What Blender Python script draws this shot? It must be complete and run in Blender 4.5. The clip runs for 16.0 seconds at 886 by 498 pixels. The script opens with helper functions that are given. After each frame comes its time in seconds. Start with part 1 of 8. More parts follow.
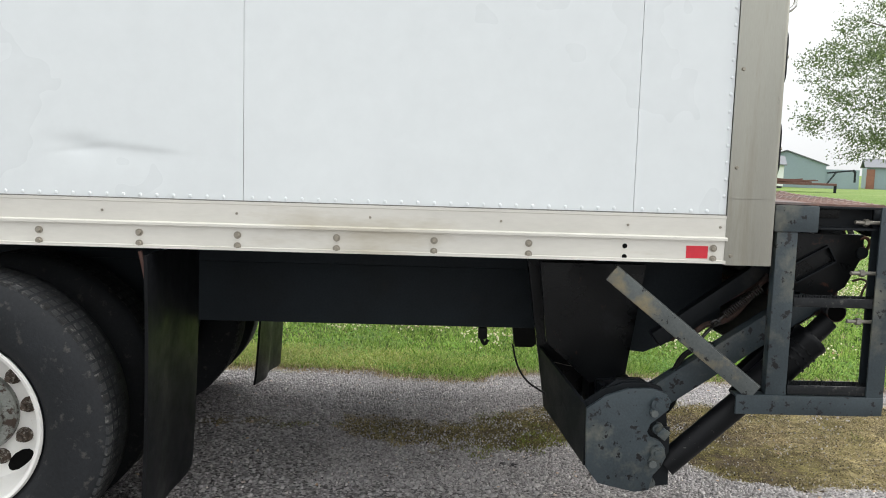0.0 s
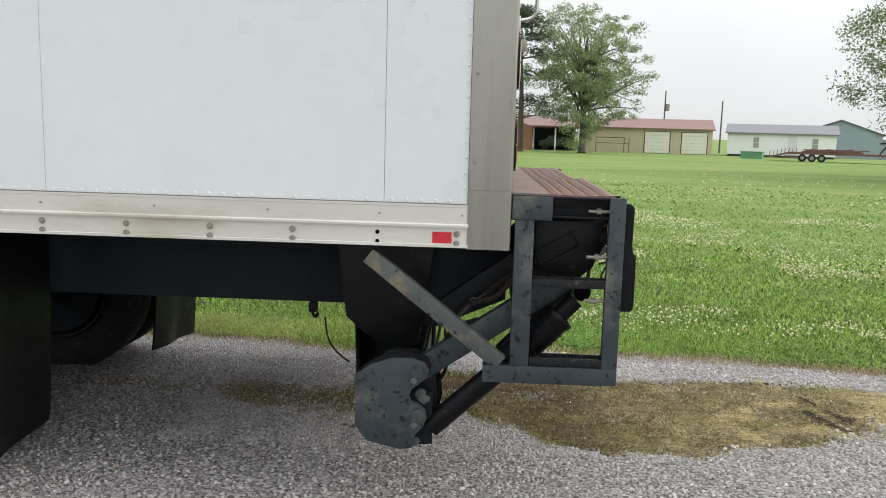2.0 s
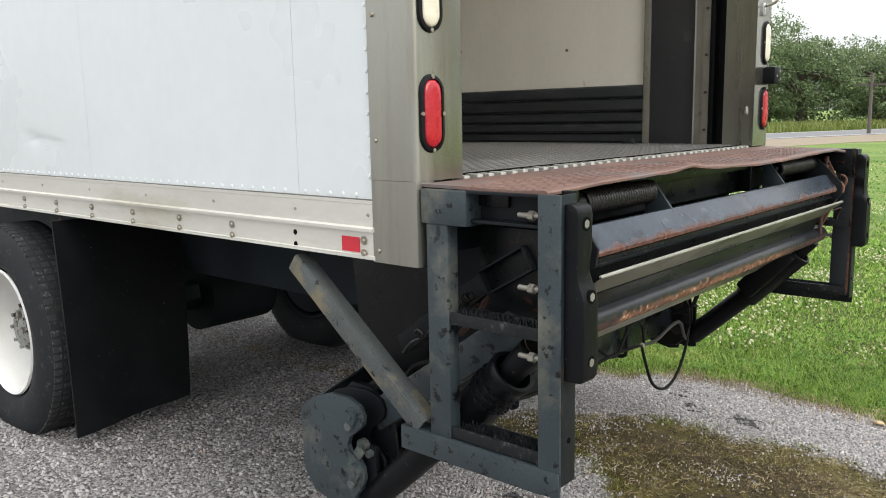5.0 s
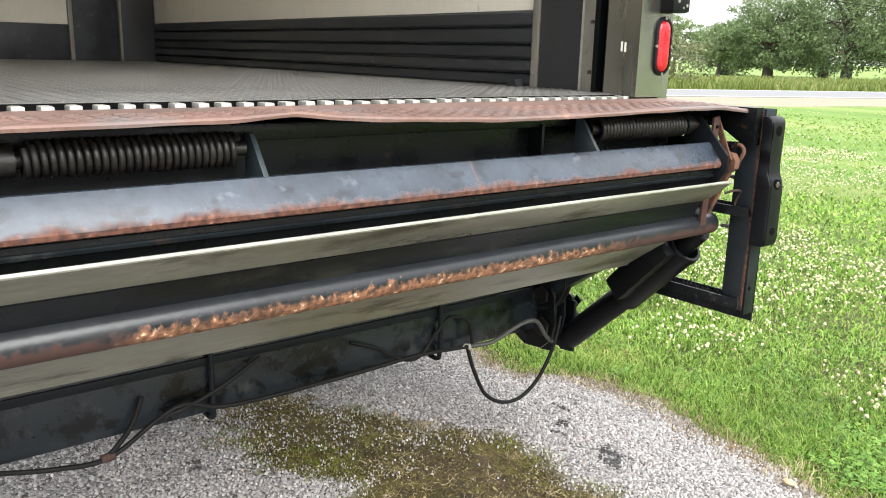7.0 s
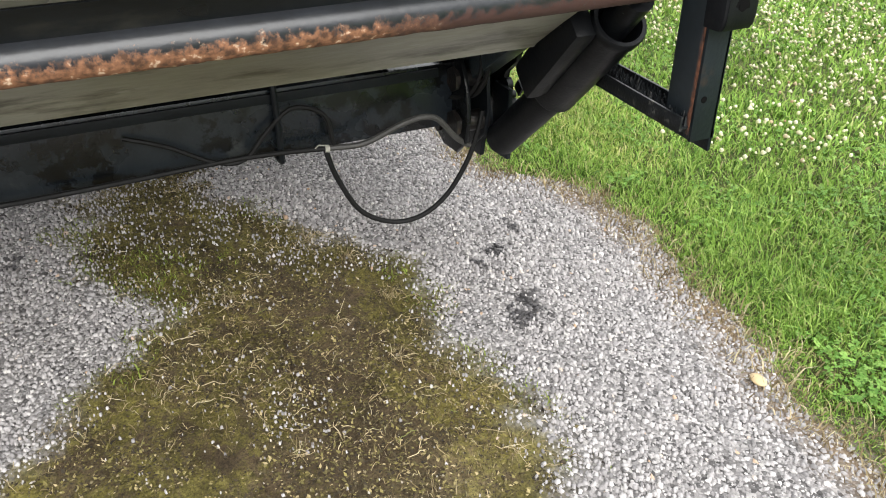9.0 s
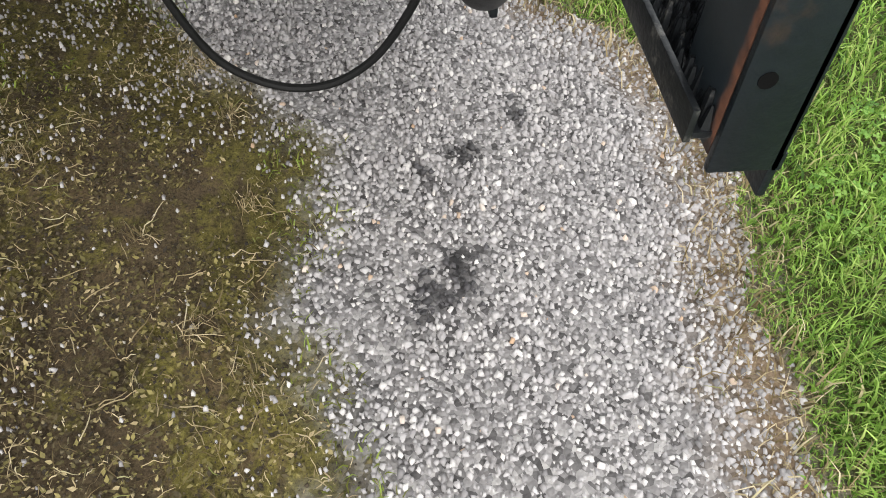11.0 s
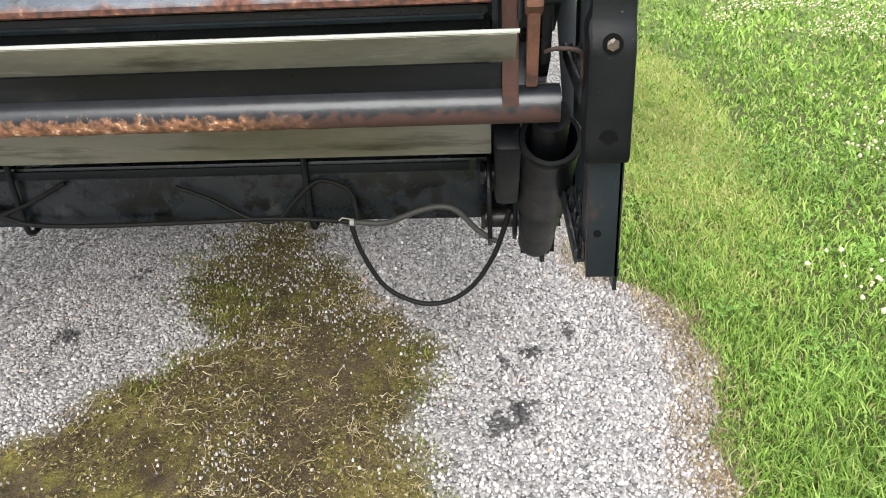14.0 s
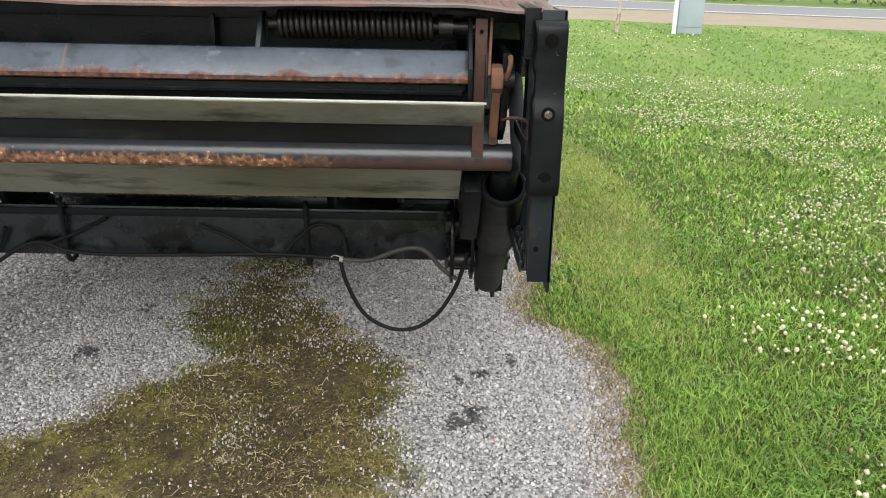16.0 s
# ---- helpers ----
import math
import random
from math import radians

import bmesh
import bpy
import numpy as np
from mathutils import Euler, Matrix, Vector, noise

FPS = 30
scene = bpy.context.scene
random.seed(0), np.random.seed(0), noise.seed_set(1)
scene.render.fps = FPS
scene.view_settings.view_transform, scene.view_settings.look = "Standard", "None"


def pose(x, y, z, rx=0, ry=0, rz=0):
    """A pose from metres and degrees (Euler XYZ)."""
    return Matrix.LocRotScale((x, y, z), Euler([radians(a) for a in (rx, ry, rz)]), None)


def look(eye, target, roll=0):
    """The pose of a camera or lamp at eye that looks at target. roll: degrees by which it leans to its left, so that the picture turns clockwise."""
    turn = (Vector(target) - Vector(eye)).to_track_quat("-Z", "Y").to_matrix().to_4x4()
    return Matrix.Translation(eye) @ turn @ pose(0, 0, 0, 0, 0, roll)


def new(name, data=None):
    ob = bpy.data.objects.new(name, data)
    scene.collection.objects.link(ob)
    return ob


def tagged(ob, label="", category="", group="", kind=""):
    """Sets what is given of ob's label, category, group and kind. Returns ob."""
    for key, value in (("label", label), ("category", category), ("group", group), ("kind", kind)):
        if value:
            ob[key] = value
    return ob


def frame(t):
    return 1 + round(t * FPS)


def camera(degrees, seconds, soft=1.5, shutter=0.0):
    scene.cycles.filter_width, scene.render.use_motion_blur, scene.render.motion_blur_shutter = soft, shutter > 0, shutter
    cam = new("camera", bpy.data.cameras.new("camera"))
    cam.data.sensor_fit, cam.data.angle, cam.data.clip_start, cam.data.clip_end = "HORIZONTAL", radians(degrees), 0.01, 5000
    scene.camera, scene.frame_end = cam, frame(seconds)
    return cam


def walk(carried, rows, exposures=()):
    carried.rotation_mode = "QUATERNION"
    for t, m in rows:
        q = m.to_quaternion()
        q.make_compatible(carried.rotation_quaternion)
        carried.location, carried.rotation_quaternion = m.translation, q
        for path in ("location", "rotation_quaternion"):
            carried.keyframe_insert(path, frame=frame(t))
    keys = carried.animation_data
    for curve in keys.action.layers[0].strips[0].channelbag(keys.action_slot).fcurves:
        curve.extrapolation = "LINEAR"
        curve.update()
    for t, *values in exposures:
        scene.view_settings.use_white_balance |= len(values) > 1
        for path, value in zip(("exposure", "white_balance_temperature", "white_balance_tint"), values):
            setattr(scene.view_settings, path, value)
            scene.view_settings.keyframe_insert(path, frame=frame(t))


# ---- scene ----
# All plan numbers below are in plan units; UNIT turns them into metres.
UNIT = 0.94
cam = camera(57.5, 16.0, 1.0)
PATH = [
    (0, (-0.0809, 0.0298, 1.4362), (-0.0277, 2.1447, 1.2096), 1.75),
    (0.5, (0.1766, -0.1585, 1.4670), (0.1851, 1.9585, 1.2500), 1.3),
    (1, (0.4670, -0.2968, 1.4968), (0.4574, 1.8160, 1.2479), 1.65),
    (1.5, (0.7979, -0.3745, 1.5372), (0.7745, 1.7309, 1.2298), 2.55),
    (2, (0.9723, -0.3074, 1.5606), (0.8915, 1.7968, 1.2532), 1.65),
    (2.5, (1.1479, -0.0394, 1.5574), (0.9234, 2.0564, 1.2628), 0.65),
    (3, (1.4149, 0.1532, 1.5351), (0.9617, 2.2064, 1.2138), 0.95),
    (3.2, (1.5532, 0.2372, 1.5223), (0.9926, 2.2617, 1.1819), 1.0),
    (5.3, (2.631, 1.454, 1.503), (1.259, 2.875, 1.187), -1.0),
    (5.5, (2.686, 1.628, 1.497), (1.286, 3.02, 1.179), -0.7),
    (6, (2.821, 2.025, 1.493), (1.429, 3.419, 1.148), 0.3),
    (6.5, (2.955, 2.404, 1.498), (1.53, 3.756, 1.124), 1.0),
    (7, (2.939, 2.772, 1.473), (1.416, 3.98, 1.003), 1.5),
    (7.5, (2.891, 3.154, 1.467), (1.349, 4.267, 0.846), 0.2),
    (8, (2.934, 3.478, 1.451), (1.344, 4.503, 0.801), -1.6),
    (8.5, (2.939, 3.754, 1.399), (1.312, 4.611, 0.611), -2.0),
    (9, (2.737, 4.083, 1.353), (1.19, 4.768, 0.287), -0.1),
    (9.5, (2.583, 4.374, 1.272), (1.088, 4.931, 0.066), 2.9),
    (9.7, (2.496, 4.51, 1.275), (1.028, 4.982, 0.002), 3.2),
    (11.8, (1.835, 4.925, 0.998), (0.606, 5.089, -0.572), 4.8),
    (12, (1.944, 4.913, 1.082), (0.625, 5.009, -0.419), 2.6),
    (12.5, (2.219, 4.931, 1.208), (0.715, 4.889, -0.11), -2.3),
    (13, (2.428, 4.994, 1.289), (0.78, 4.897, 0.16), -2.4),
    (13.5, (2.679, 5.063, 1.342), (0.961, 4.933, 0.326), -2.9),
    (14, (2.881, 4.994, 1.397), (1.104, 4.877, 0.488), -2.8),
    (14.5, (3.075, 4.933, 1.432), (1.255, 4.881, 0.605), -4.5),
    (15, (3.229, 4.935, 1.467), (1.362, 4.921, 0.751), -3.4),
    (15.5, (3.408, 4.939, 1.466), (1.513, 4.962, 0.827), -0.2),
    (16, (3.499, 4.923, 1.432), (1.615, 4.95, 0.76), 1.2),
]
EXPOSURES = [(0.0, 0.42), (1.0, 0.27), (2.5, 0.20), (3.2, 0.22), (5.5, 0.65), (6.0, 0.96), (6.5, 1.22), (7.0, 1.25), (8.0, 1.09), (9.0, 0.92), (9.7, 0.80), (12.0, 0.70), (12.5, 1.08), (13.0, 1.22), (14.0, 1.15), (14.5, 1.10), (15.0, 0.95), (16.0, 0.55)]
walk(cam, [(t, look([c * UNIT for c in eye], [c * UNIT for c in target], roll)) for t, eye, target, roll in PATH], EXPOSURES)

# ---- world, sun ----
world = bpy.data.worlds.new("overcast_sky")
scene.world = world
world.use_nodes = True
wn, wl = world.node_tree.nodes, world.node_tree.links
wn.clear()
w_out = wn.new("ShaderNodeOutputWorld")
w_bg = wn.new("ShaderNodeBackground")
w_sky = wn.new("ShaderNodeTexSky")
w_sky.sky_type, w_sky.sun_disc = "NISHITA", False
w_sky.sun_elevation, w_sky.sun_rotation = radians(37), radians(93)
w_co = wn.new("ShaderNodeTexCoord")
w_sep = wn.new("ShaderNodeSeparateXYZ")
w_grad = wn.new("ShaderNodeMapRange")  # an overcast sky is about three times brighter overhead than at the horizon
w_grad.inputs[1].default_value, w_grad.inputs[2].default_value = 0.0, 1.0
w_grad.inputs[3].default_value, w_grad.inputs[4].default_value = 0.74, 2.20
w_cloud = wn.new("ShaderNodeTexNoise")
w_cloud.inputs["Scale"].default_value, w_cloud.inputs["Detail"].default_value = 2.2, 5.0
w_ramp = wn.new("ShaderNodeMapRange")
w_ramp.inputs[1].default_value, w_ramp.inputs[2].default_value = 0.3, 0.7
w_ramp.inputs[3].default_value, w_ramp.inputs[4].default_value = 0.93, 1.06
w_mul = wn.new("ShaderNodeMath")
w_mul.operation = "MULTIPLY"
w_col = wn.new("ShaderNodeVectorMath")
w_col.operation = "SCALE"
w_col.inputs[0].default_value = (0.965, 0.985, 1.0)
w_hsv = wn.new("ShaderNodeHueSaturation")
w_hsv.inputs["Saturation"].default_value, w_hsv.inputs["Value"].default_value = 0.35, 0.09
w_mix = wn.new("ShaderNodeMixRGB")
w_mix.inputs[0].default_value = 0.88
wl.new(w_co.outputs["Generated"], w_sep.inputs[0])
wl.new(w_co.outputs["Generated"], w_cloud.inputs["Vector"])
wl.new(w_sep.outputs["Z"], w_grad.inputs[0])
wl.new(w_cloud.outputs["Fac"], w_ramp.inputs[0])
wl.new(w_grad.outputs[0], w_mul.inputs[0])
wl.new(w_ramp.outputs[0], w_mul.inputs[1])
wl.new(w_mul.outputs[0], w_col.inputs["Scale"])
wl.new(w_sky.outputs[0], w_hsv.inputs["Color"])
wl.new(w_hsv.outputs[0], w_mix.inputs[1])
wl.new(w_col.outputs[0], w_mix.inputs[2])
wl.new(w_mix.outputs[0], w_bg.inputs["Color"])
w_bg.inputs["Strength"].default_value = 1.0
wl.new(w_bg.outputs[0], w_out.inputs[0])
sun = new("sun", bpy.data.lights.new("sun", "SUN"))
sun.data.energy, sun.data.angle, sun.data.color = 2.0, radians(45), (1.0, 0.97, 0.92)
sun.matrix_world = look((21, 2, 16), (0, 3, 0))

# ---- materials ----


def material(name, colour, rough=0.6, metal=0.0, vary=0.18, scale=6.0, fine=160.0, bump=0.15, stain=None, wear=None, island=0.0, stretch=(1, 1, 1), spec=0.5, coat=0.0, rvary=0.12):
    """A procedural surface: two scales of colour variation, fine relief, and up to two layers with shapes of their own.
    stain and wear: (colour, share 0..1, scale, softness)."""
    m = bpy.data.materials.new(name)
    m.use_nodes = True
    n, l = m.node_tree.nodes, m.node_tree.links
    b = n["Principled BSDF"]
    co = n.new("ShaderNodeTexCoord")
    mp = n.new("ShaderNodeMapping")
    mp.inputs["Scale"].default_value = stretch
    l.new(co.outputs["Object"], mp.inputs[0])

    def noise_at(s, detail=4.0, rough_=0.6):
        t = n.new("ShaderNodeTexNoise")
        t.inputs["Scale"].default_value, t.inputs["Detail"].default_value, t.inputs["Roughness"].default_value = s, detail, rough_
        l.new(mp.outputs[0], t.inputs["Vector"])
        return t.outputs["Fac"]

    def remap(src, a, b_, lo, hi):
        r = n.new("ShaderNodeMapRange")
        for k, v in zip((1, 2, 3, 4), (a, b_, lo, hi)):
            r.inputs[k].default_value = v
        l.new(src, r.inputs[0])
        return r.outputs[0]

    big, small = noise_at(scale), noise_at(fine, 3.0)
    hsv = n.new("ShaderNodeHueSaturation")
    hsv.inputs["Color"].default_value = (*colour, 1)
    add = n.new("ShaderNodeMath")
    add.operation = "ADD"
    l.new(remap(big, 0.25, 0.75, 1 - vary, 1 + vary), add.inputs[0])
    l.new(remap(small, 0.25, 0.75, -vary * 0.5, vary * 0.5), add.inputs[1])
    value = add.outputs[0]
    if island:
        geo = n.new("ShaderNodeNewGeometry")
        mul = n.new("ShaderNodeMath")
        mul.operation = "MULTIPLY"
        l.new(value, mul.inputs[0])
        l.new(remap(geo.outputs["Random Per Island"], 0, 1, 1 - island, 1 + island), mul.inputs[1])
        value = mul.outputs[0]
    l.new(value, hsv.inputs["Value"])
    out = hsv.outputs[0]
    rg = remap(big, 0.3, 0.7, max(0.02, rough - rvary), min(1, rough + rvary))
    for layer in (stain, wear):
        if layer:
            lc, share, ls, soft_ = layer
            mask = remap(noise_at(ls, 6.0, 0.65), 0.68 - share * 0.4, 0.68 - share * 0.4 + soft_, 0, 1)
            mix = n.new("ShaderNodeMixRGB")
            mix.inputs[2].default_value = (*lc, 1)
            l.new(mask, mix.inputs[0])
            l.new(out, mix.inputs[1])
            out = mix.outputs[0]
    l.new(out, b.inputs["Base Color"])
    l.new(rg, b.inputs["Roughness"])
    b.inputs["Metallic"].default_value = metal
    b.inputs["Specular IOR Level"].default_value = spec
    b.inputs["Coat Weight"].default_value = coat
    if bump:
        bp = n.new("ShaderNodeBump")
        bp.inputs["Strength"].default_value, bp.inputs["Distance"].default_value = bump, 0.004
        l.new(small, bp.inputs["Height"])
        l.new(bp.outputs[0], b.inputs["Normal"])
    return m


def edge_rust(name, colour, rust, axis, lo, hi, rough=0.4, metal=0.5, scale=22.0, flecks=None, soft_=0.14, patchy=False, streaks=False):
    """Painted or bare steel that rusts towards one edge: the rust's ragged front lies between lo and hi (plan units) along the axis."""
    m = material(name, colour, rough, metal, 0.35, 9.0, 60.0, 0.16 if patchy else 0.10)
    n, l = m.node_tree.nodes, m.node_tree.links
    b = n["Principled BSDF"]
    base = b.inputs["Base Color"].links[0].from_socket
    co = n.new("ShaderNodeTexCoord")
    sep = n.new("ShaderNodeSeparateXYZ")
    l.new(co.outputs["Object"], sep.inputs[0])
    t = n.new("ShaderNodeTexNoise")
    t.inputs["Scale"].default_value, t.inputs["Detail"].default_value, t.inputs["Roughness"].default_value = scale, 8.0, 0.7
    run = n.new("ShaderNodeMapping")  # rust runs down in streaks
    run.inputs["Scale"].default_value = (1.0, 1.0, 0.9 if patchy else 0.35)
    l.new(co.outputs["Object"], run.inputs[0])
    l.new(run.outputs[0], t.inputs["Vector"])
    r = n.new("ShaderNodeMapRange")
    r.inputs[1].default_value, r.inputs[2].default_value = lo * UNIT, hi * UNIT
    r.inputs[3].default_value, r.inputs[4].default_value = -0.5, 0.5
    l.new(sep.outputs["XYZ".index(axis)], r.inputs[0])
    s = n.new("ShaderNodeMath")
    s.operation = "ADD"
    l.new(r.outputs[0], s.inputs[0])
    l.new(t.outputs["Fac"], s.inputs[1])
    ramp = n.new("ShaderNodeMapRange")
    ramp.inputs[1].default_value, ramp.inputs[2].default_value = 0.55 - soft_ / 2, 0.55 + soft_ / 2
    l.new(s.outputs[0], ramp.inputs[0])
    t2 = n.new("ShaderNodeTexNoise")
    t2.inputs["Scale"].default_value, t2.inputs["Detail"].default_value = 70.0, 6.0
    l.new(co.outputs["Object"], t2.inputs["Vector"])
    cr = n.new("ShaderNodeValToRGB")
    cr.color_ramp.elements[0].position, cr.color_ramp.elements[1].position = 0.36, 0.62
    cr.color_ramp.elements[0].color = (*[c * 0.25 for c in rust], 1)
    cr.color_ramp.elements[1].color = (*rust, 1)
    if flecks:
        e = cr.color_ramp.elements.new(0.70)
        e.color = (*flecks, 1)
    l.new(t2.outputs["Fac"], cr.inputs[0])
    rusts = cr.outputs[0]
    if patchy:  # stretches of dark scale between the bright flakes
        t3 = n.new("ShaderNodeTexNoise")
        t3.inputs["Scale"].default_value, t3.inputs["Detail"].default_value = 3.2, 6.0
        l.new(co.outputs["Object"], t3.inputs["Vector"])
        p3 = n.new("ShaderNodeMapRange")
        p3.inputs[1].default_value, p3.inputs[2].default_value = 0.42, 0.56
        ends = []
        for y0, y1 in ((2.95, 3.55), (4.86, 4.40)):
            e_ = n.new("ShaderNodeMapRange")
            e_.inputs[1].default_value, e_.inputs[2].default_value = y0 * UNIT, y1 * UNIT
            e_.inputs[3].default_value, e_.inputs[4].default_value = -0.22, 0.04
            l.new(sep.outputs["Y"], e_.inputs[0])
            s_ = n.new("ShaderNodeMath")
            s_.operation = "ADD"
            l.new(ends[-1] if ends else t3.outputs["Fac"], s_.inputs[0])
            l.new(e_.outputs[0], s_.inputs[1])
            ends.append(s_.outputs[0])
        l.new(ends[-1], p3.inputs[0])
        mx3 = n.new("ShaderNodeMixRGB")
        mx3.inputs[1].default_value = (0.050, 0.022, 0.017, 1)
        l.new(p3.outputs[0], mx3.inputs[0])
        l.new(rusts, mx3.inputs[2])
        rusts = mx3.outputs[0]
    if streaks:  # thin orange runs down the face, and pale scuffs
        for scale_, cut, tint, much in (((0.0, 34.0, 2.5), 0.69, (0.24, 0.085, 0.04), 0.7), ((9.0, 16.0, 26.0), 0.56, (0.014, 0.017, 0.022), 0.75), ((14.0, 22.0, 34.0), 0.64, (0.10, 0.115, 0.135), 0.6)):
            mp = n.new("ShaderNodeMapping")
            mp.inputs["Scale"].default_value = scale_
            l.new(co.outputs["Object"], mp.inputs[0])
            ts = n.new("ShaderNodeTexNoise")
            ts.inputs["Scale"].default_value, ts.inputs["Detail"].default_value = 1.0, 5.0
            l.new(mp.outputs[0], ts.inputs["Vector"])
            ms = n.new("ShaderNodeMapRange")
            ms.inputs[1].default_value, ms.inputs[2].default_value, ms.inputs[4].default_value = cut, cut + 0.09, much
            l.new(ts.outputs["Fac"], ms.inputs[0])
            mxs = n.new("ShaderNodeMixRGB")
            mxs.inputs[2].default_value = (*tint, 1)
            l.new(ms.outputs[0], mxs.inputs[0])
            l.new(base, mxs.inputs[1])
            base = mxs.outputs[0]
    mix = n.new("ShaderNodeMixRGB")
    l.new(ramp.outputs[0], mix.inputs[0])
    l.new(base, mix.inputs[1])
    l.new(rusts, mix.inputs[2])
    l.new(mix.outputs[0], b.inputs["Base Color"])
    mr = n.new("ShaderNodeMapRange")
    mr.inputs[3].default_value, mr.inputs[4].default_value = rough, 0.85
    l.new(ramp.outputs[0], mr.inputs[0])
    l.new(mr.outputs[0], b.inputs["Roughness"])
    mm = n.new("ShaderNodeMapRange")
    mm.inputs[3].default_value, mm.inputs[4].default_value = metal, 0.0
    l.new(ramp.outputs[0], mm.inputs[0])
    l.new(mm.outputs[0], b.inputs["Metallic"])
    return m


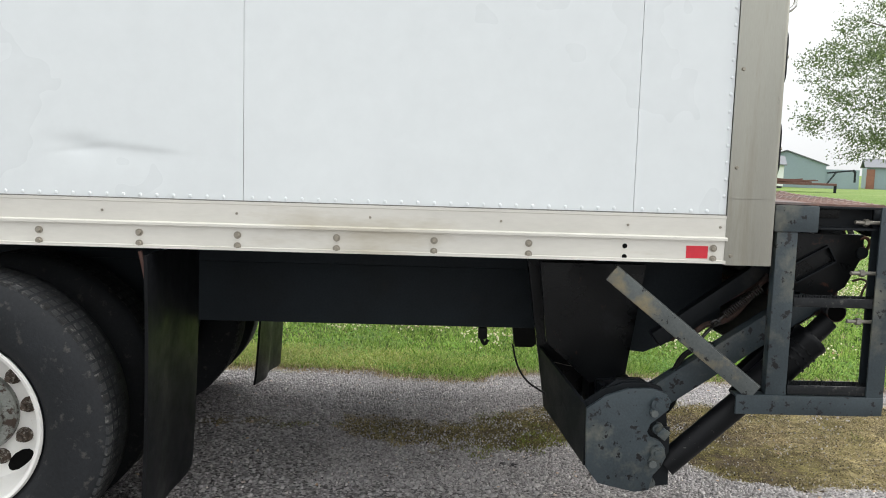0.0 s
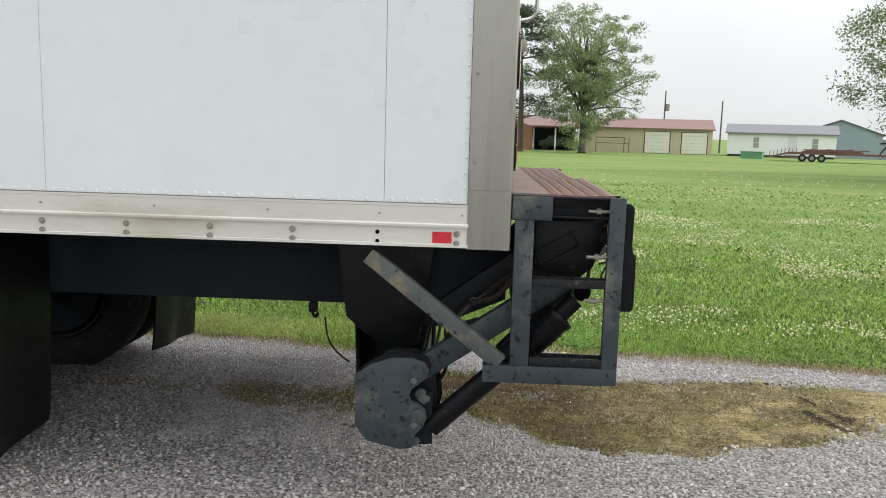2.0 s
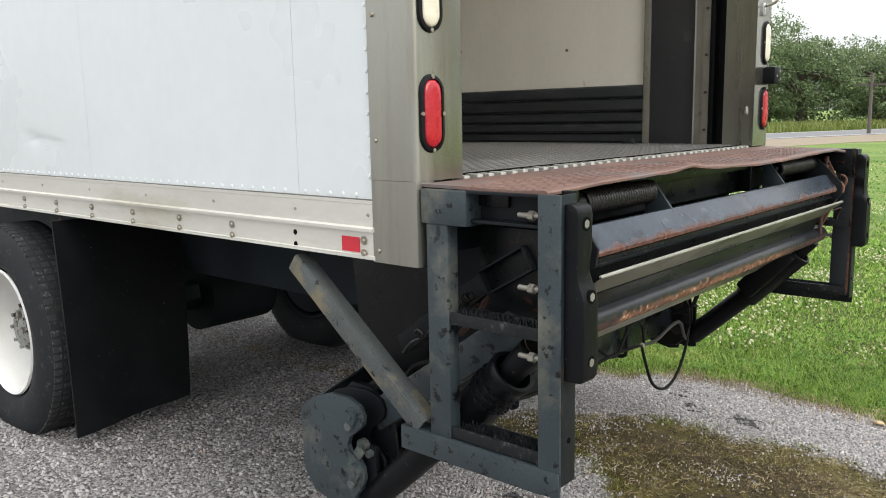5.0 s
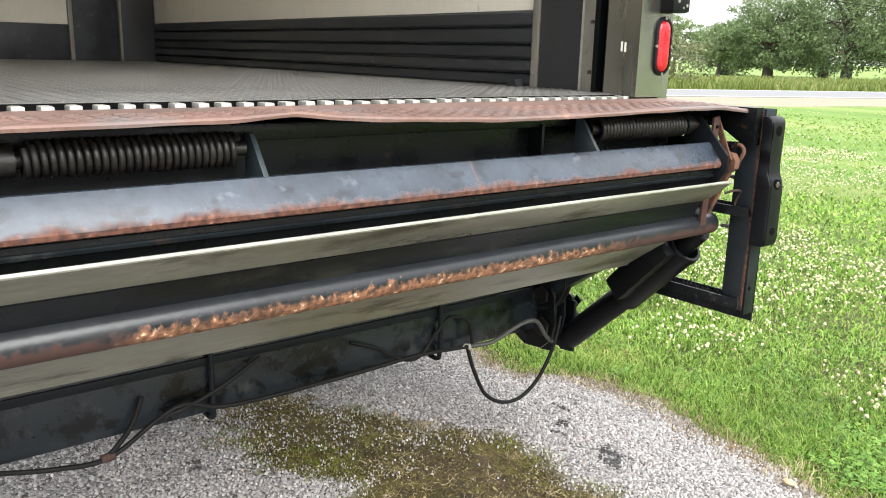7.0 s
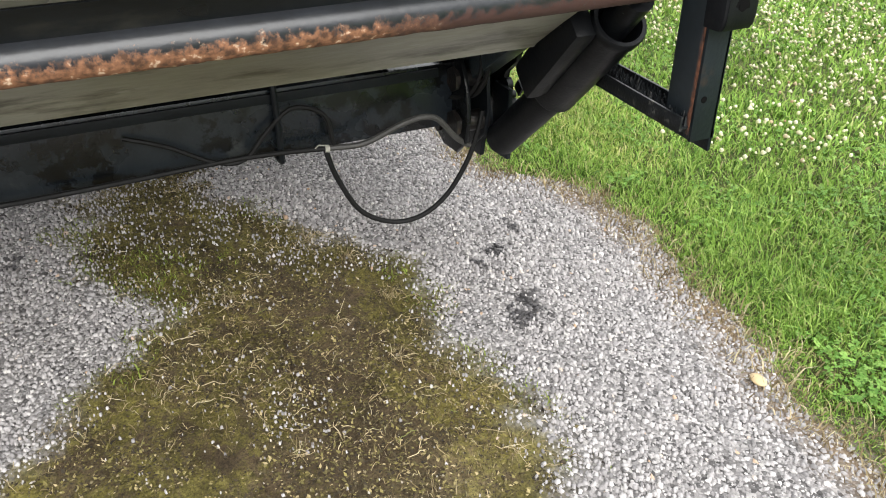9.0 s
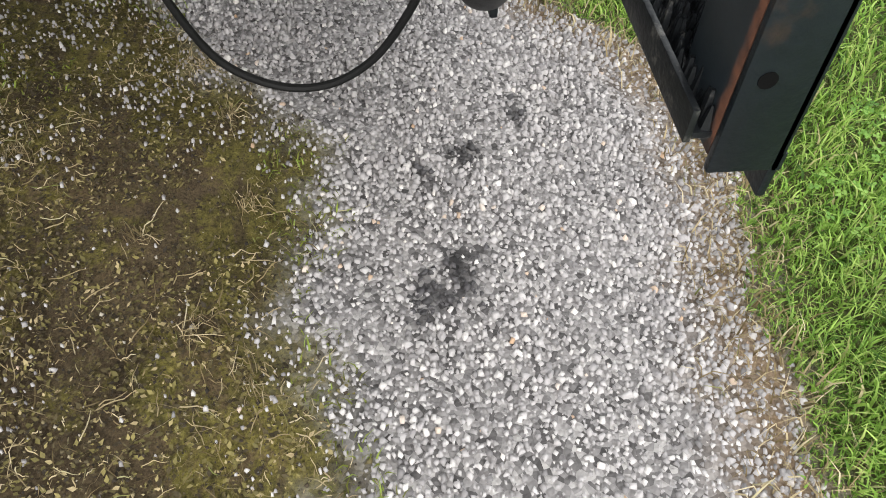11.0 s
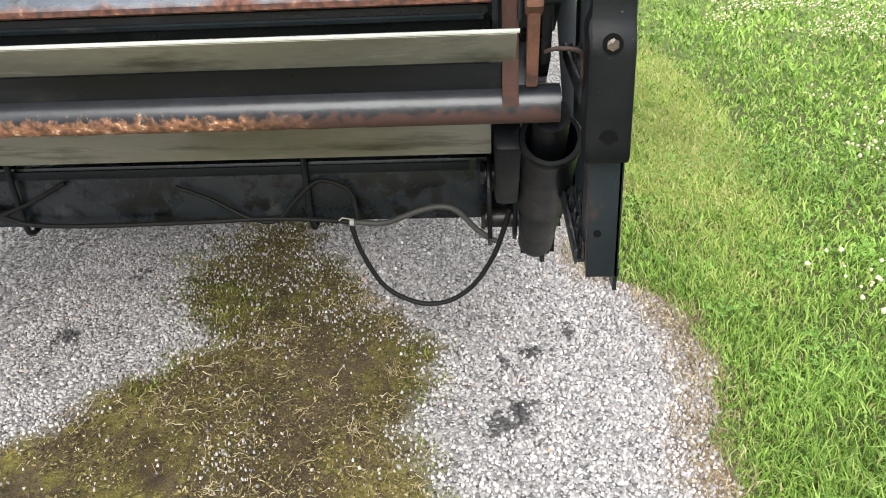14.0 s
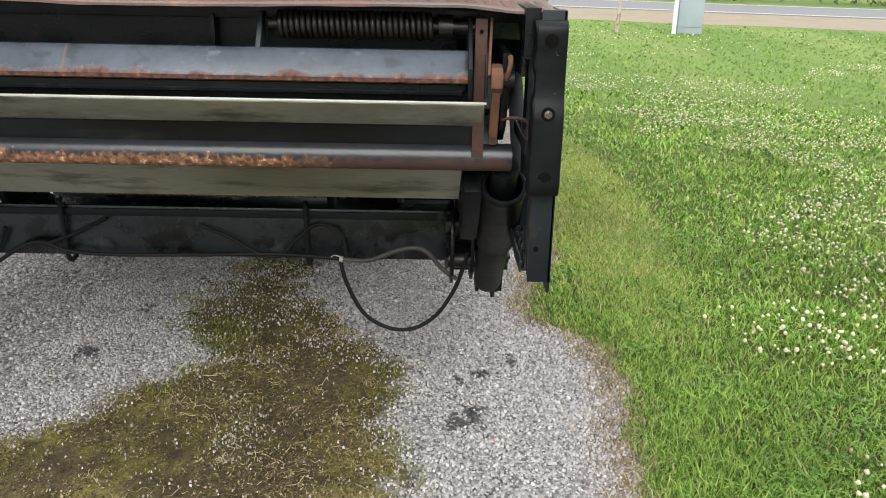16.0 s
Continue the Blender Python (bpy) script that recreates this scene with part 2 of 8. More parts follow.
M = dict(
    panel=material("white_panel_paint", (0.635, 0.668, 0.675), 0.34, 0, 0.045, 1.1, 14, 0.05, stain=((0.615, 0.648, 0.655), 0.10, 2.2, 0.6)),
    rivet=material("white_rivet_paint", (0.68, 0.71, 0.72), 0.4, 0, 0.05),
    rail=material("mill_aluminium_rail", (0.67, 0.655, 0.60), 0.42, 0.5, 0.07, 3, 90, 0.05, stain=((0.46, 0.42, 0.33), 0.28, 5, 0.22), stretch=(0.25, 1, 1)),
    post=material("stainless_corner_post", (0.33, 0.325, 0.285), 0.25, 0.92, 0.09, 2.0, 140, 0.04, stain=((0.20, 0.175, 0.115), 0.46, 2.4, 0.30), stretch=(3, 3, 0.3)),
    sealant=material("dirty_sealant", (0.14, 0.135, 0.12), 0.7, 0, 0.35, 9, 120, 0.2),
    bolt=material("zinc_bolt", (0.31, 0.285, 0.235), 0.38, 0.7, 0.15, 40, 300, 0.1),
    hole=material("dark_bolt_hole", (0.005, 0.005, 0.005), 0.9, spec=0.03),
    red=material("red_lamp_lens", (0.36, 0.008, 0.016), 0.28, 0, 0.12, 30, 120, 0.08, coat=0.15),
    tape=material("red_reflective_tape", (0.52, 0.020, 0.035), 0.4, 0, 0.08, 30, 250, 0.05),
    clear=material("clouded_lamp_lens", (0.62, 0.58, 0.46), 0.25, 0, 0.08, 20, 200, 0.03, coat=0.5),
    rubber=material("black_rubber", (0.0045, 0.005, 0.0060), 0.45, 0, 0.25, 8, 150, 0.13, stain=((0.018, 0.018, 0.018), 0.14, 9, 0.2), wear=((0.07, 0.07, 0.066), 0.02, 60, 0.03), spec=0.16),
    tyre=material("tyre_rubber", (0.016, 0.0175, 0.0195), 0.72, 0, 0.3, 6, 90, 0.25, stain=((0.055, 0.054, 0.050), 0.22, 30, 0.12), spec=0.2),
    wheel=material("white_wheel_paint", (0.72, 0.71, 0.68), 0.4, 0, 0.05, 6, 90, 0.05, stain=((0.35, 0.2, 0.12), 0.05, 10, 0.1)),
    rustbolt=material("rusty_wheel_nut", (0.075, 0.055, 0.042), 0.75, 0.3, 0.5, 50, 250, 0.4, stain=((0.30, 0.28, 0.25), 0.35, 60, 0.08)),
    hub=material("weathered_grey_hub", (0.28, 0.29, 0.27), 0.55, 0.4, 0.3, 20, 200, 0.3, stain=((0.07, 0.05, 0.04), 0.42, 26, 0.06)),
    chassis=material("black_chassis_paint", (0.017, 0.022, 0.026), 0.65, 0, 0.3, 5, 120, 0.2, stain=((0.026, 0.025, 0.023), 0.2, 7, 0.3), spec=0.15),
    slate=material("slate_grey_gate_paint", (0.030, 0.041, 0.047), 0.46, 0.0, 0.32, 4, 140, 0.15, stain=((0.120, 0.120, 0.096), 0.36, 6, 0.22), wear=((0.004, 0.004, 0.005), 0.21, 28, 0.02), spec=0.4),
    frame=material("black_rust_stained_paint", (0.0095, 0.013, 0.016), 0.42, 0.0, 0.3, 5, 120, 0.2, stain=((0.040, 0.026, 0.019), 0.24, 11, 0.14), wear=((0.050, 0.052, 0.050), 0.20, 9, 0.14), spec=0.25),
    beam=material("wet_stained_beam_paint", (0.012, 0.0155, 0.019), 0.30, 0.0, 0.3, 5, 120, 0.15, stain=((0.045, 0.048, 0.046), 0.20, 8, 0.14), wear=((0.003, 0.0035, 0.004), 0.46, 13, 0.06), spec=0.40),
    # near-black sheet: shade and dark reflection of the bend put into colour
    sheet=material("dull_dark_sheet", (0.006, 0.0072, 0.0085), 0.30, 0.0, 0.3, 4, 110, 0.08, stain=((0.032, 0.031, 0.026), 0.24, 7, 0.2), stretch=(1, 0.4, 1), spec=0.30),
    # darker copy of the slate: shade of inner gate parts put into colour
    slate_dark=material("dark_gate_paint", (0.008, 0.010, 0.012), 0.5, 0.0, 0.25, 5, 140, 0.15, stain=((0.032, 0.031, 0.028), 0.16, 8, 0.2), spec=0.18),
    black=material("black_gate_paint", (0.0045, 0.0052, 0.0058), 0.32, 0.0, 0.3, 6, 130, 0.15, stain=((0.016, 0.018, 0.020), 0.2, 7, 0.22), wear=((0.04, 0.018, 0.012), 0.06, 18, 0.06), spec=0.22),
    rusty=material("heavy_rust", (0.20, 0.075, 0.038), 0.85, 0.05, 0.4, 14, 130, 0.5, stain=((0.05, 0.025, 0.018), 0.35, 22, 0.12), wear=((0.34, 0.16, 0.08), 0.18, 40, 0.08)),
    hookrust=material("brown_rusted_hook", (0.11, 0.048, 0.028), 0.85, 0.05, 0.4, 14, 130, 0.5, stain=((0.035, 0.02, 0.016), 0.35, 22, 0.12)),
    rustdark=material("dark_rusted_steel", (0.055, 0.030, 0.022), 0.8, 0.15, 0.4, 12, 130, 0.4, stain=((0.014, 0.013, 0.013), 0.4, 16, 0.15)),
    spring=material("greasy_spring_steel", (0.0085, 0.0072, 0.0065), 0.42, 0.1, 0.35, 20, 160, 0.25, stain=((0.036, 0.022, 0.015), 0.30, 24, 0.14)),
    brace=material("weathered_brace_paint", (0.078, 0.087, 0.086), 0.5, 0.0, 0.32, 4, 120, 0.15, stain=((0.225, 0.180, 0.095), 0.42, 5, 0.18), wear=((0.008, 0.008, 0.009), 0.18, 30, 0.02), spec=0.3),
    strap=material("dark_red_rusted_strap", (0.060, 0.026, 0.019), 0.75, 0.05, 0.35, 14, 130, 0.35, stain=((0.022, 0.016, 0.015), 0.3, 20, 0.15), wear=((0.12, 0.05, 0.03), 0.15, 30, 0.1)),
    olive=material("dulled_aluminium_sheet", (0.27, 0.262, 0.212), 0.38, 0.5, 0.28, 5, 70, 0.16, stain=((0.085, 0.078, 0.055), 0.36, 9, 0.12), wear=((0.34, 0.33, 0.29), 0.14, 20, 0.06), stretch=(1, 0.3, 1)),
    step=material("scuffed_step_steel", (0.010, 0.0115, 0.013), 0.4, 0.2, 0.4, 30, 140, 0.2, stain=((0.085, 0.082, 0.075), 0.25, 60, 0.10), wear=((0.05, 0.028, 0.018), 0.12, 14, 0.1), spec=0.35),
    tooth=material("worn_aluminium_tooth", (0.40, 0.39, 0.36), 0.5, 0.3, 0.35, 40, 140, 0.15, stain=((0.10, 0.092, 0.082), 0.36, 40, 0.12)),
    bright=material("bright_aluminium_edge", (0.50, 0.50, 0.46), 0.4, 0.5, 0.1, 9, 120, 0.1),
    tread=material("worn_tread_plate", (0.19, 0.186, 0.180), 0.42, 0.55, 0.22, 3.0, 90, 0.15, stain=((0.14, 0.135, 0.125), 0.3, 2.5, 0.3)),
    rusttread=material("rusted_tread_plate", (0.165, 0.098, 0.080), 0.62, 0.15, 0.28, 5.0, 90, 0.3, stain=((0.125, 0.122, 0.125), 0.44, 3.0, 0.25), wear=((0.28, 0.17, 0.13), 0.16, 14, 0.15)),
    liner=material("cream_liner_panel", (0.68, 0.632, 0.550), 0.5, 0, 0.07, 1.5, 60, 0.04, stain=((0.40, 0.35, 0.28), 0.22, 1.6, 0.3), wear=((0.30, 0.26, 0.21), 0.06, 9.0, 0.1), stretch=(1, 1, 0.35)),
    scuff=material("dark_scuff_board", (0.036, 0.038, 0.043), 0.40, 0.35, 0.3, 8, 110, 0.15, stain=((0.105, 0.105, 0.105), 0.26, 12, 0.2), stretch=(0.2, 1, 1)),
    darkpanel=material("dark_grey_track_panel", (0.050, 0.050, 0.053), 0.4, 0.3, 0.12, 3, 130, 0.06, stain=((0.13, 0.125, 0.115), 0.12, 7, 0.2)),
    galv=material("dirty_galvanised_trim", (0.26, 0.245, 0.21), 0.5, 0.5, 0.2, 7, 130, 0.12, stain=((0.10, 0.07, 0.045), 0.15, 14, 0.15)),
    chrome=material("chrome_rod", (0.62, 0.62, 0.60), 0.2, 1.0, 0.1, 30, 200, 0.03),
    wire=material("black_cable", (0.010, 0.010, 0.010), 0.6, 0, 0.2, 20, 200, 0.05, spec=0.15),
    tie=material("white_cable_tie", (0.32, 0.31, 0.27), 0.5),
    # paler hose: dust, and the grey glints of light put into its colour
    glint_hose=material("dusty_grey_hose", (0.048, 0.047, 0.044), 0.5, 0, 0.35, 9, 200, 0.1, stain=((0.13, 0.125, 0.112), 0.34, 6, 0.2), spec=0.3),
)
# the folded platform's bluish face, rusting along its lower edge, and the pipe whose lower side is flaked to bare rust
M["flap"] = edge_rust("blue_grey_steel_rusting_edge", (0.034, 0.044, 0.060), (0.155, 0.062, 0.040), "Z", 1.200, 1.138, 0.27, 0.15, 14.0, (0.30, 0.16, 0.10), 0.26, False, True)
M["web"] = edge_rust("black_web_rusting_edge", (0.014, 0.019, 0.023), (0.150, 0.058, 0.030), "X", 1.502, 1.548, 0.42, 0.0, 24.0, None, 0.16)
M["pipe"] = edge_rust("flaking_rusted_pipe", (0.015, 0.017, 0.021), (0.29, 0.135, 0.070), "Z", 0.995, 0.898, 0.30, 0.10, 60.0, (0.66, 0.50, 0.36), 0.16, True)

# ---- mesh helpers ----


def part(name, bm, mat, parent=None, label="", smooth=40.0):
    """Links a bmesh (or a mesh) as ONE object under its thing."""
    bmesh.ops.scale(bm, vec=(UNIT, UNIT, UNIT), verts=bm.verts)
    bmesh.ops.recalc_face_normals(bm, faces=bm.faces)
    me = bpy.data.meshes.new(name)
    bm.to_mesh(me)
    bm.free()
    me.materials.append(mat)
    if smooth:
        me.shade_smooth()
        me.set_sharp_from_angle(angle=radians(smooth))
    ob = new(name, me)
    if parent:
        ob.parent = parent
        if parent.parent is None:
            ob.matrix_parent_inverse = Matrix.Translation(-parent.location)
    if label:
        ob["label"] = label
    return ob


def parts(name, bm, mat, parent=None, label="", smooth=40.0):
    """Links each separate piece of a bmesh as a part of its own; touching shapes stay together."""
    left, groups = set(bm.verts), []
    while left:
        todo, isle = [left.pop()], []
        while todo:
            v = todo.pop()
            isle.append(v)
            for e in v.link_edges:
                w = e.other_vert(v)
                if w in left:
                    left.remove(w)
                    todo.append(w)
        lo = [min(v.co[k] for v in isle) - 5e-4 for k in range(3)]
        hi = [max(v.co[k] for v in isle) + 5e-4 for k in range(3)]
        hit = [g for g in groups if all(g[1][k] <= hi[k] and lo[k] <= g[2][k] for k in range(3))]
        for g in hit:
            groups.remove(g)
            isle = isle + g[0]
            lo, hi = [min(a, b) for a, b in zip(lo, g[1])], [max(a, b) for a, b in zip(hi, g[2])]
        groups.append((isle, lo, hi))
    for isle, lo, hi in groups:
        one = bmesh.new()
        new_v = {v: one.verts.new(v.co) for v in isle}
        for f in {f for v in isle for f in v.link_faces}:
            one.faces.new([new_v[v] for v in f.verts])
        part(name, one, mat, parent, label, smooth)
    bm.free()


def raw_part(name, verts, faces, mat, parent=None, label="", kind="", smooth=False):
    """The same for large arrays; faces all have the same number of corners."""
    verts, faces = np.asarray(verts, dtype=np.float32) * UNIT, np.asarray(faces, dtype=np.int32)
    me = bpy.data.meshes.new(name)
    k = faces.shape[1]
    me.vertices.add(len(verts))
    me.loops.add(faces.size)
    me.polygons.add(len(faces))
    me.vertices.foreach_set("co", verts.ravel())
    me.loops.foreach_set("vertex_index", faces.ravel())
    me.polygons.foreach_set("loop_start", np.arange(0, faces.size, k, dtype=np.int32))
    me.update(calc_edges=True)
    me.validate()
    me.materials.append(mat)
    if smooth:
        me.shade_smooth()
    ob = new(name, me)
    if parent:
        ob.parent = parent
        if parent.parent is None:
            ob.matrix_parent_inverse = Matrix.Translation(-parent.location)
    return tagged(ob, label, "", "", kind)


def thing(name, at, label, category, group=""):
    ob = new(name)
    ob.empty_display_size = 0.1
    ob.location = Vector(at) * UNIT
    return tagged(ob, label, category, group)


def block(bm, a, b, bevel=0.004):
    """A box between two corners."""
    r = bmesh.ops.create_cube(bm, size=1.0)
    lo, hi = [min(p, q) for p, q in zip(a, b)], [max(p, q) for p, q in zip(a, b)]
    for v in r["verts"]:
        v.co = Vector([lo[k] if v.co[k] < 0 else hi[k] for k in range(3)])
    if bevel:
        bevel = min(bevel, 0.3 * min(h - l_ for l_, h in zip(lo, hi)))
        edges = {e for v in r["verts"] for e in v.link_edges}
        bmesh.ops.bevel(bm, geom=list(edges), offset=bevel, segments=2, profile=0.6, affect="EDGES")
    return bm


def prism(bm, pts, axis, lo, hi, bevel=0.003):
    """A polygon, given in the two other axes, drawn out along one axis."""
    lo, hi = min(lo, hi), max(lo, hi)

    def place(p, h):
        return {"x": (h, p[0], p[1]), "y": (p[0], h, p[1]), "z": (p[0], p[1], h)}[axis]
    a = [bm.verts.new(place(p, lo)) for p in pts]
    b = [bm.verts.new(place(p, hi)) for p in pts]
    k = len(pts)
    faces = [bm.faces.new(a), bm.faces.new(b[::-1])] + [bm.faces.new((a[i], b[i], b[(i + 1) % k], a[(i + 1) % k])) for i in range(k)]
    if bevel:
        edges = {e for f in faces[:2] for e in f.edges}
        bmesh.ops.bevel(bm, geom=list(edges), offset=bevel, segments=2, profile=0.6, affect="EDGES", clamp_overlap=True)
    return bm


def strip(bm, pts, thick, axis, lo, hi):
    """A bent sheet: an open profile with thickness, drawn out along an axis."""
    pts = [Vector(p) for p in pts]
    left = []
    for i, p in enumerate(pts):
        d = (pts[min(i + 1, len(pts) - 1)] - pts[max(i - 1, 0)]).normalized()
        left.append(p + Vector((-d.y, d.x)) * thick)
    return prism(bm, [tuple(p) for p in pts] + [tuple(p) for p in reversed(left)], axis, lo, hi, 0)


def rod(bm, p, q, r, seg=16, r2=None, caps=True):
    """A round bar from p to q."""
    p, q = Vector(p), Vector(q)
    d = q - p
    m = Matrix.Translation((p + q) / 2) @ d.to_track_quat("Z", "Y").to_matrix().to_4x4()
    bmesh.ops.create_cone(bm, cap_ends=caps, segments=seg, radius1=r, radius2=r if r2 is None else r2, depth=d.length, matrix=m)
    return bm


def bar(bm, p, q, w, h, up=(0, 1, 0), bevel=0.004):
    """A square bar from p to q: w along up, h across it."""
    p, q, up = Vector(p), Vector(q), Vector(up)
    d = (q - p).normalized()
    side = d.cross(up).normalized()
    up = side.cross(d).normalized()
    m = Matrix((side, up, d)).transposed().to_4x4()
    m.translation = (p + q) / 2
    r = bmesh.ops.create_cube(bm, size=1.0, matrix=m @ Matrix.Diagonal((h, w, (q - p).length, 1)))
    if bevel:
        edges = {e for v in r["verts"] for e in v.link_edges}
        bmesh.ops.bevel(bm, geom=list(edges), offset=min(bevel, 0.3 * min(w, h)), segments=2, profile=0.6, affect="EDGES")
    return bm


def sweep(bm, pts, r, seg=8, caps=True):
    """A round section along a line of points."""
    pts = [Vector(p) for p in pts]
    rings, side = [], None
    for i, p in enumerate(pts):
        d = (pts[min(i + 1, len(pts) - 1)] - pts[max(i - 1, 0)]).normalized()
        side = d.orthogonal() if side is None else side - d * side.dot(d)
        side.normalize()
        other = d.cross(side)
        rings.append([bm.verts.new(p + r * (math.cos(a) * side + math.sin(a) * other)) for a in (2 * math.pi * k / seg for k in range(seg))])
    for a, b in zip(rings, rings[1:]):
        for k in range(seg):
            bm.faces.new((a[k], a[(k + 1) % seg], b[(k + 1) % seg], b[k]))
    if caps:
        bm.faces.new(rings[0][::-1])
        bm.faces.new(rings[-1])
    return bm


def sleeve(bm, p, q, r, r_in, seg=28):
    """A hollow round sleeve from p to q, open at q, with a rolled rim."""
    p, q = Vector(p), Vector(q)
    d = (q - p).normalized()
    u = d.orthogonal().normalized()
    w = d.cross(u)
    prof = [(p, 0.001), (p, r * 0.94), (p + d * 0.008, r), (q - d * 0.03, r), (q - d * 0.022, r + 0.004), (q - d * 0.004, r + 0.004), (q, r + 0.001), (q, r_in), (q - d * 0.004, r_in - 0.002), (p + d * 0.06, r_in - 0.002), (p + d * 0.06, 0.001)]
    rings = [[bm.verts.new(c + k * (math.cos(a) * u + math.sin(a) * w)) for a in (2 * math.pi * i / seg for i in range(seg))] for c, k in prof]
    for a, b in zip(rings, rings[1:]):
        for i in range(seg):
            bm.faces.new((a[i], a[(i + 1) % seg], b[(i + 1) % seg], b[i]))
    return bm


def smooth_line(pts, n=8):
    """Catmull-Rom through the points."""
    pts = [Vector(p) for p in pts]
    pts = [2 * pts[0] - pts[1]] + pts + [2 * pts[-1] - pts[-2]]
    out = []
    for i in range(1, len(pts) - 2):
        a, b, c, d = pts[i - 1:i + 3]
        for k in range(n):
            t = k / n
            out.append(0.5 * ((2 * b) + (c - a) * t + (2 * a - 5 * b + 4 * c - d) * t * t + (3 * b - a - 3 * c + d) * t ** 3))
    return out + [pts[-2]]


def helix(bm, p, q, radius, r, turns, seg=7):
    p, q = Vector(p), Vector(q)
    d = (q - p)
    u = d.orthogonal().normalized()
    w = d.normalized().cross(u)
    k = int(turns * 14)
    return sweep(bm, [p + d * i / k + radius * (math.cos(a) * u + math.sin(a) * w) for i in range(k + 1) for a in [2 * math.pi * turns * i / k]], r, seg)


def lathe(bm, profile, centre, seg=48):
    """A profile of (radius, offset along y), turned round the y axis through centre."""
    cx, cy, cz = centre
    rings = [[bm.verts.new((cx + r * math.cos(2 * math.pi * k / seg), cy + h, cz + r * math.sin(2 * math.pi * k / seg))) for k in range(seg)] for r, h in profile]
    for a, b in zip(rings, rings[1:]):
        for k in range(seg):
            bm.faces.new((a[k], a[(k + 1) % seg], b[(k + 1) % seg], b[k]))
    return bm


def oval(w, h, n=10):
    """A slot-shaped outline of width w and height h."""
    r, s = w / 2, h / 2 - w / 2
    up = [(r * math.cos(math.pi * k / n), s + r * math.sin(math.pi * k / n)) for k in range(n + 1)]
    return up + [(-x, -z) for x, z in up]


def shared(ob, at, parent, rot=None):
    """Another object on the same mesh, moved by at (plan units)."""
    o = new(ob.name.split(".")[0], ob.data)
    o.parent = parent
    if parent.parent is None:
        o.matrix_parent_inverse = Matrix.Translation(-parent.location)
    o.matrix_basis = Matrix.Translation(Vector(at) * UNIT) @ (rot or Matrix())
    return o


def ground_z(x, y):
    """The drive falls gently towards the lawn."""
    x, y = np.asarray(x, dtype=float), np.asarray(y, dtype=float)
    t = np.clip((y - 4.4) / 1.1, 0, 1)
    return 0.02 - 0.05 * t * t * (3 - 2 * t) - 0.0022 * np.clip(y - 12, 0, 90) * np.clip((x + 10) / 10, 0, 1)

# ---- the truck's box ----
NEAR, FAR, MID = 2.741, 5.235, 3.988
REAR, FRONT, TOP = 1.109, -4.05, 3.85
FLOOR = 1.348
truck = thing("box_truck", (0, 0, 0), "white box truck with riveted sides and an open rear door", "truck")


def mirror(y, far):
    return 2 * MID - y if far else y


def side_panel(x0, x1, y, thick, dent=False):
    """A riveted skin panel; one of them is dented in above the rail."""
    bm = bmesh.new()
    nx, nz = (60, 170) if dent else (8, 16)
    z0, z1 = 1.283, TOP - 0.1
    cols = []
    for i in range(nx + 1):
        col = []
        for k in range(nz + 1):
            x, z = x0 + 0.0008 + (x1 - x0 - 0.0016) * i / nx, z0 + (z1 - z0) * (k / nz) ** (2.2 if dent else 1)
            d = 0.0
            if dent:
                ridge = 1.452 - 0.20 * abs(x + 1.13) ** 1.25 if x < -1.13 else 1.452 - 0.09 * abs(x + 1.13)
                reach = math.exp(-((x + 1.10) / 0.20) ** 4)
                d = (0.0055 if x < -1.13 else 0.0035) * reach * math.exp(-((z - ridge) / (0.012 if z > ridge else 0.060)) ** 2)
                d += 0.0055 * math.exp(-((x + 1.23) / 0.07) ** 2 - ((z - 1.462) / 0.026) ** 2)
            d += 0.0014 * noise.noise((x * 1.7, z * 1.3, 4.0))
            col.append(bm.verts.new((x, y + d, z)))
        cols.append(col)
    for a, b in zip(cols, cols[1:]):
        for k in range(nz):
            bm.faces.new((a[k], b[k], b[k + 1], a[k + 1]))
    r = bmesh.ops.extrude_face_region(bm, geom=list(bm.faces))
    for v in r["geom"]:
        if isinstance(v, bmesh.types.BMVert):
            v.co.y += thick
    return bm


SEAMS = [0.943, 0.626, -0.684, -1.994, -3.304, -4.05]
for a, b in zip(SEAMS[1:], SEAMS):
    panel = part("side_panel", side_panel(a, b, NEAR, 0.018, a == -1.994), M["panel"], truck, "dented white side panel" if a == -1.994 else "", 25)
    # rivet heads along the rail, and along the rear edge on the last panel
    heads = []
    k = 0
    while a + 0.03 + 0.0552 * k < b - 0.012:
        heads.append((a + 0.03 + 0.0552 * k, 1.300))
        k += 1
    if b == 0.943:
        heads += [(0.932, 1.352 + 0.0565 * k) for k in range(22)]
    bm = bmesh.new()
    for x, z in heads:
        r = bmesh.ops.create_uvsphere(bm, u_segments=8, v_segments=4, radius=0.0062, matrix=Matrix.Translation((x, NEAR, z)) @ Matrix.Diagonal((1, 0.6, 1, 1)))
    tagged(part("rivet_row", bm, M["rivet"], panel), kind="stuff")
ROOF_SKIN = material("milky_fibreglass", (0.75, 0.74, 0.68), 0.5, 0, 0.05, 2, 60, 0.05)
n_, l_ = ROOF_SKIN.node_tree.nodes, ROOF_SKIN.node_tree.links
glow_, both_ = n_.new("ShaderNodeBsdfTranslucent"), n_.new("ShaderNodeMixShader")
glow_.inputs["Color"].default_value, both_.inputs[0].default_value = (0.80, 0.79, 0.74, 1), 0.38
l_.new(n_["Principled BSDF"].outputs[0], both_.inputs[1])
l_.new(glow_.outputs[0], both_.inputs[2])
l_.new(both_.outputs[0], n_["Material Output"].inputs[0])
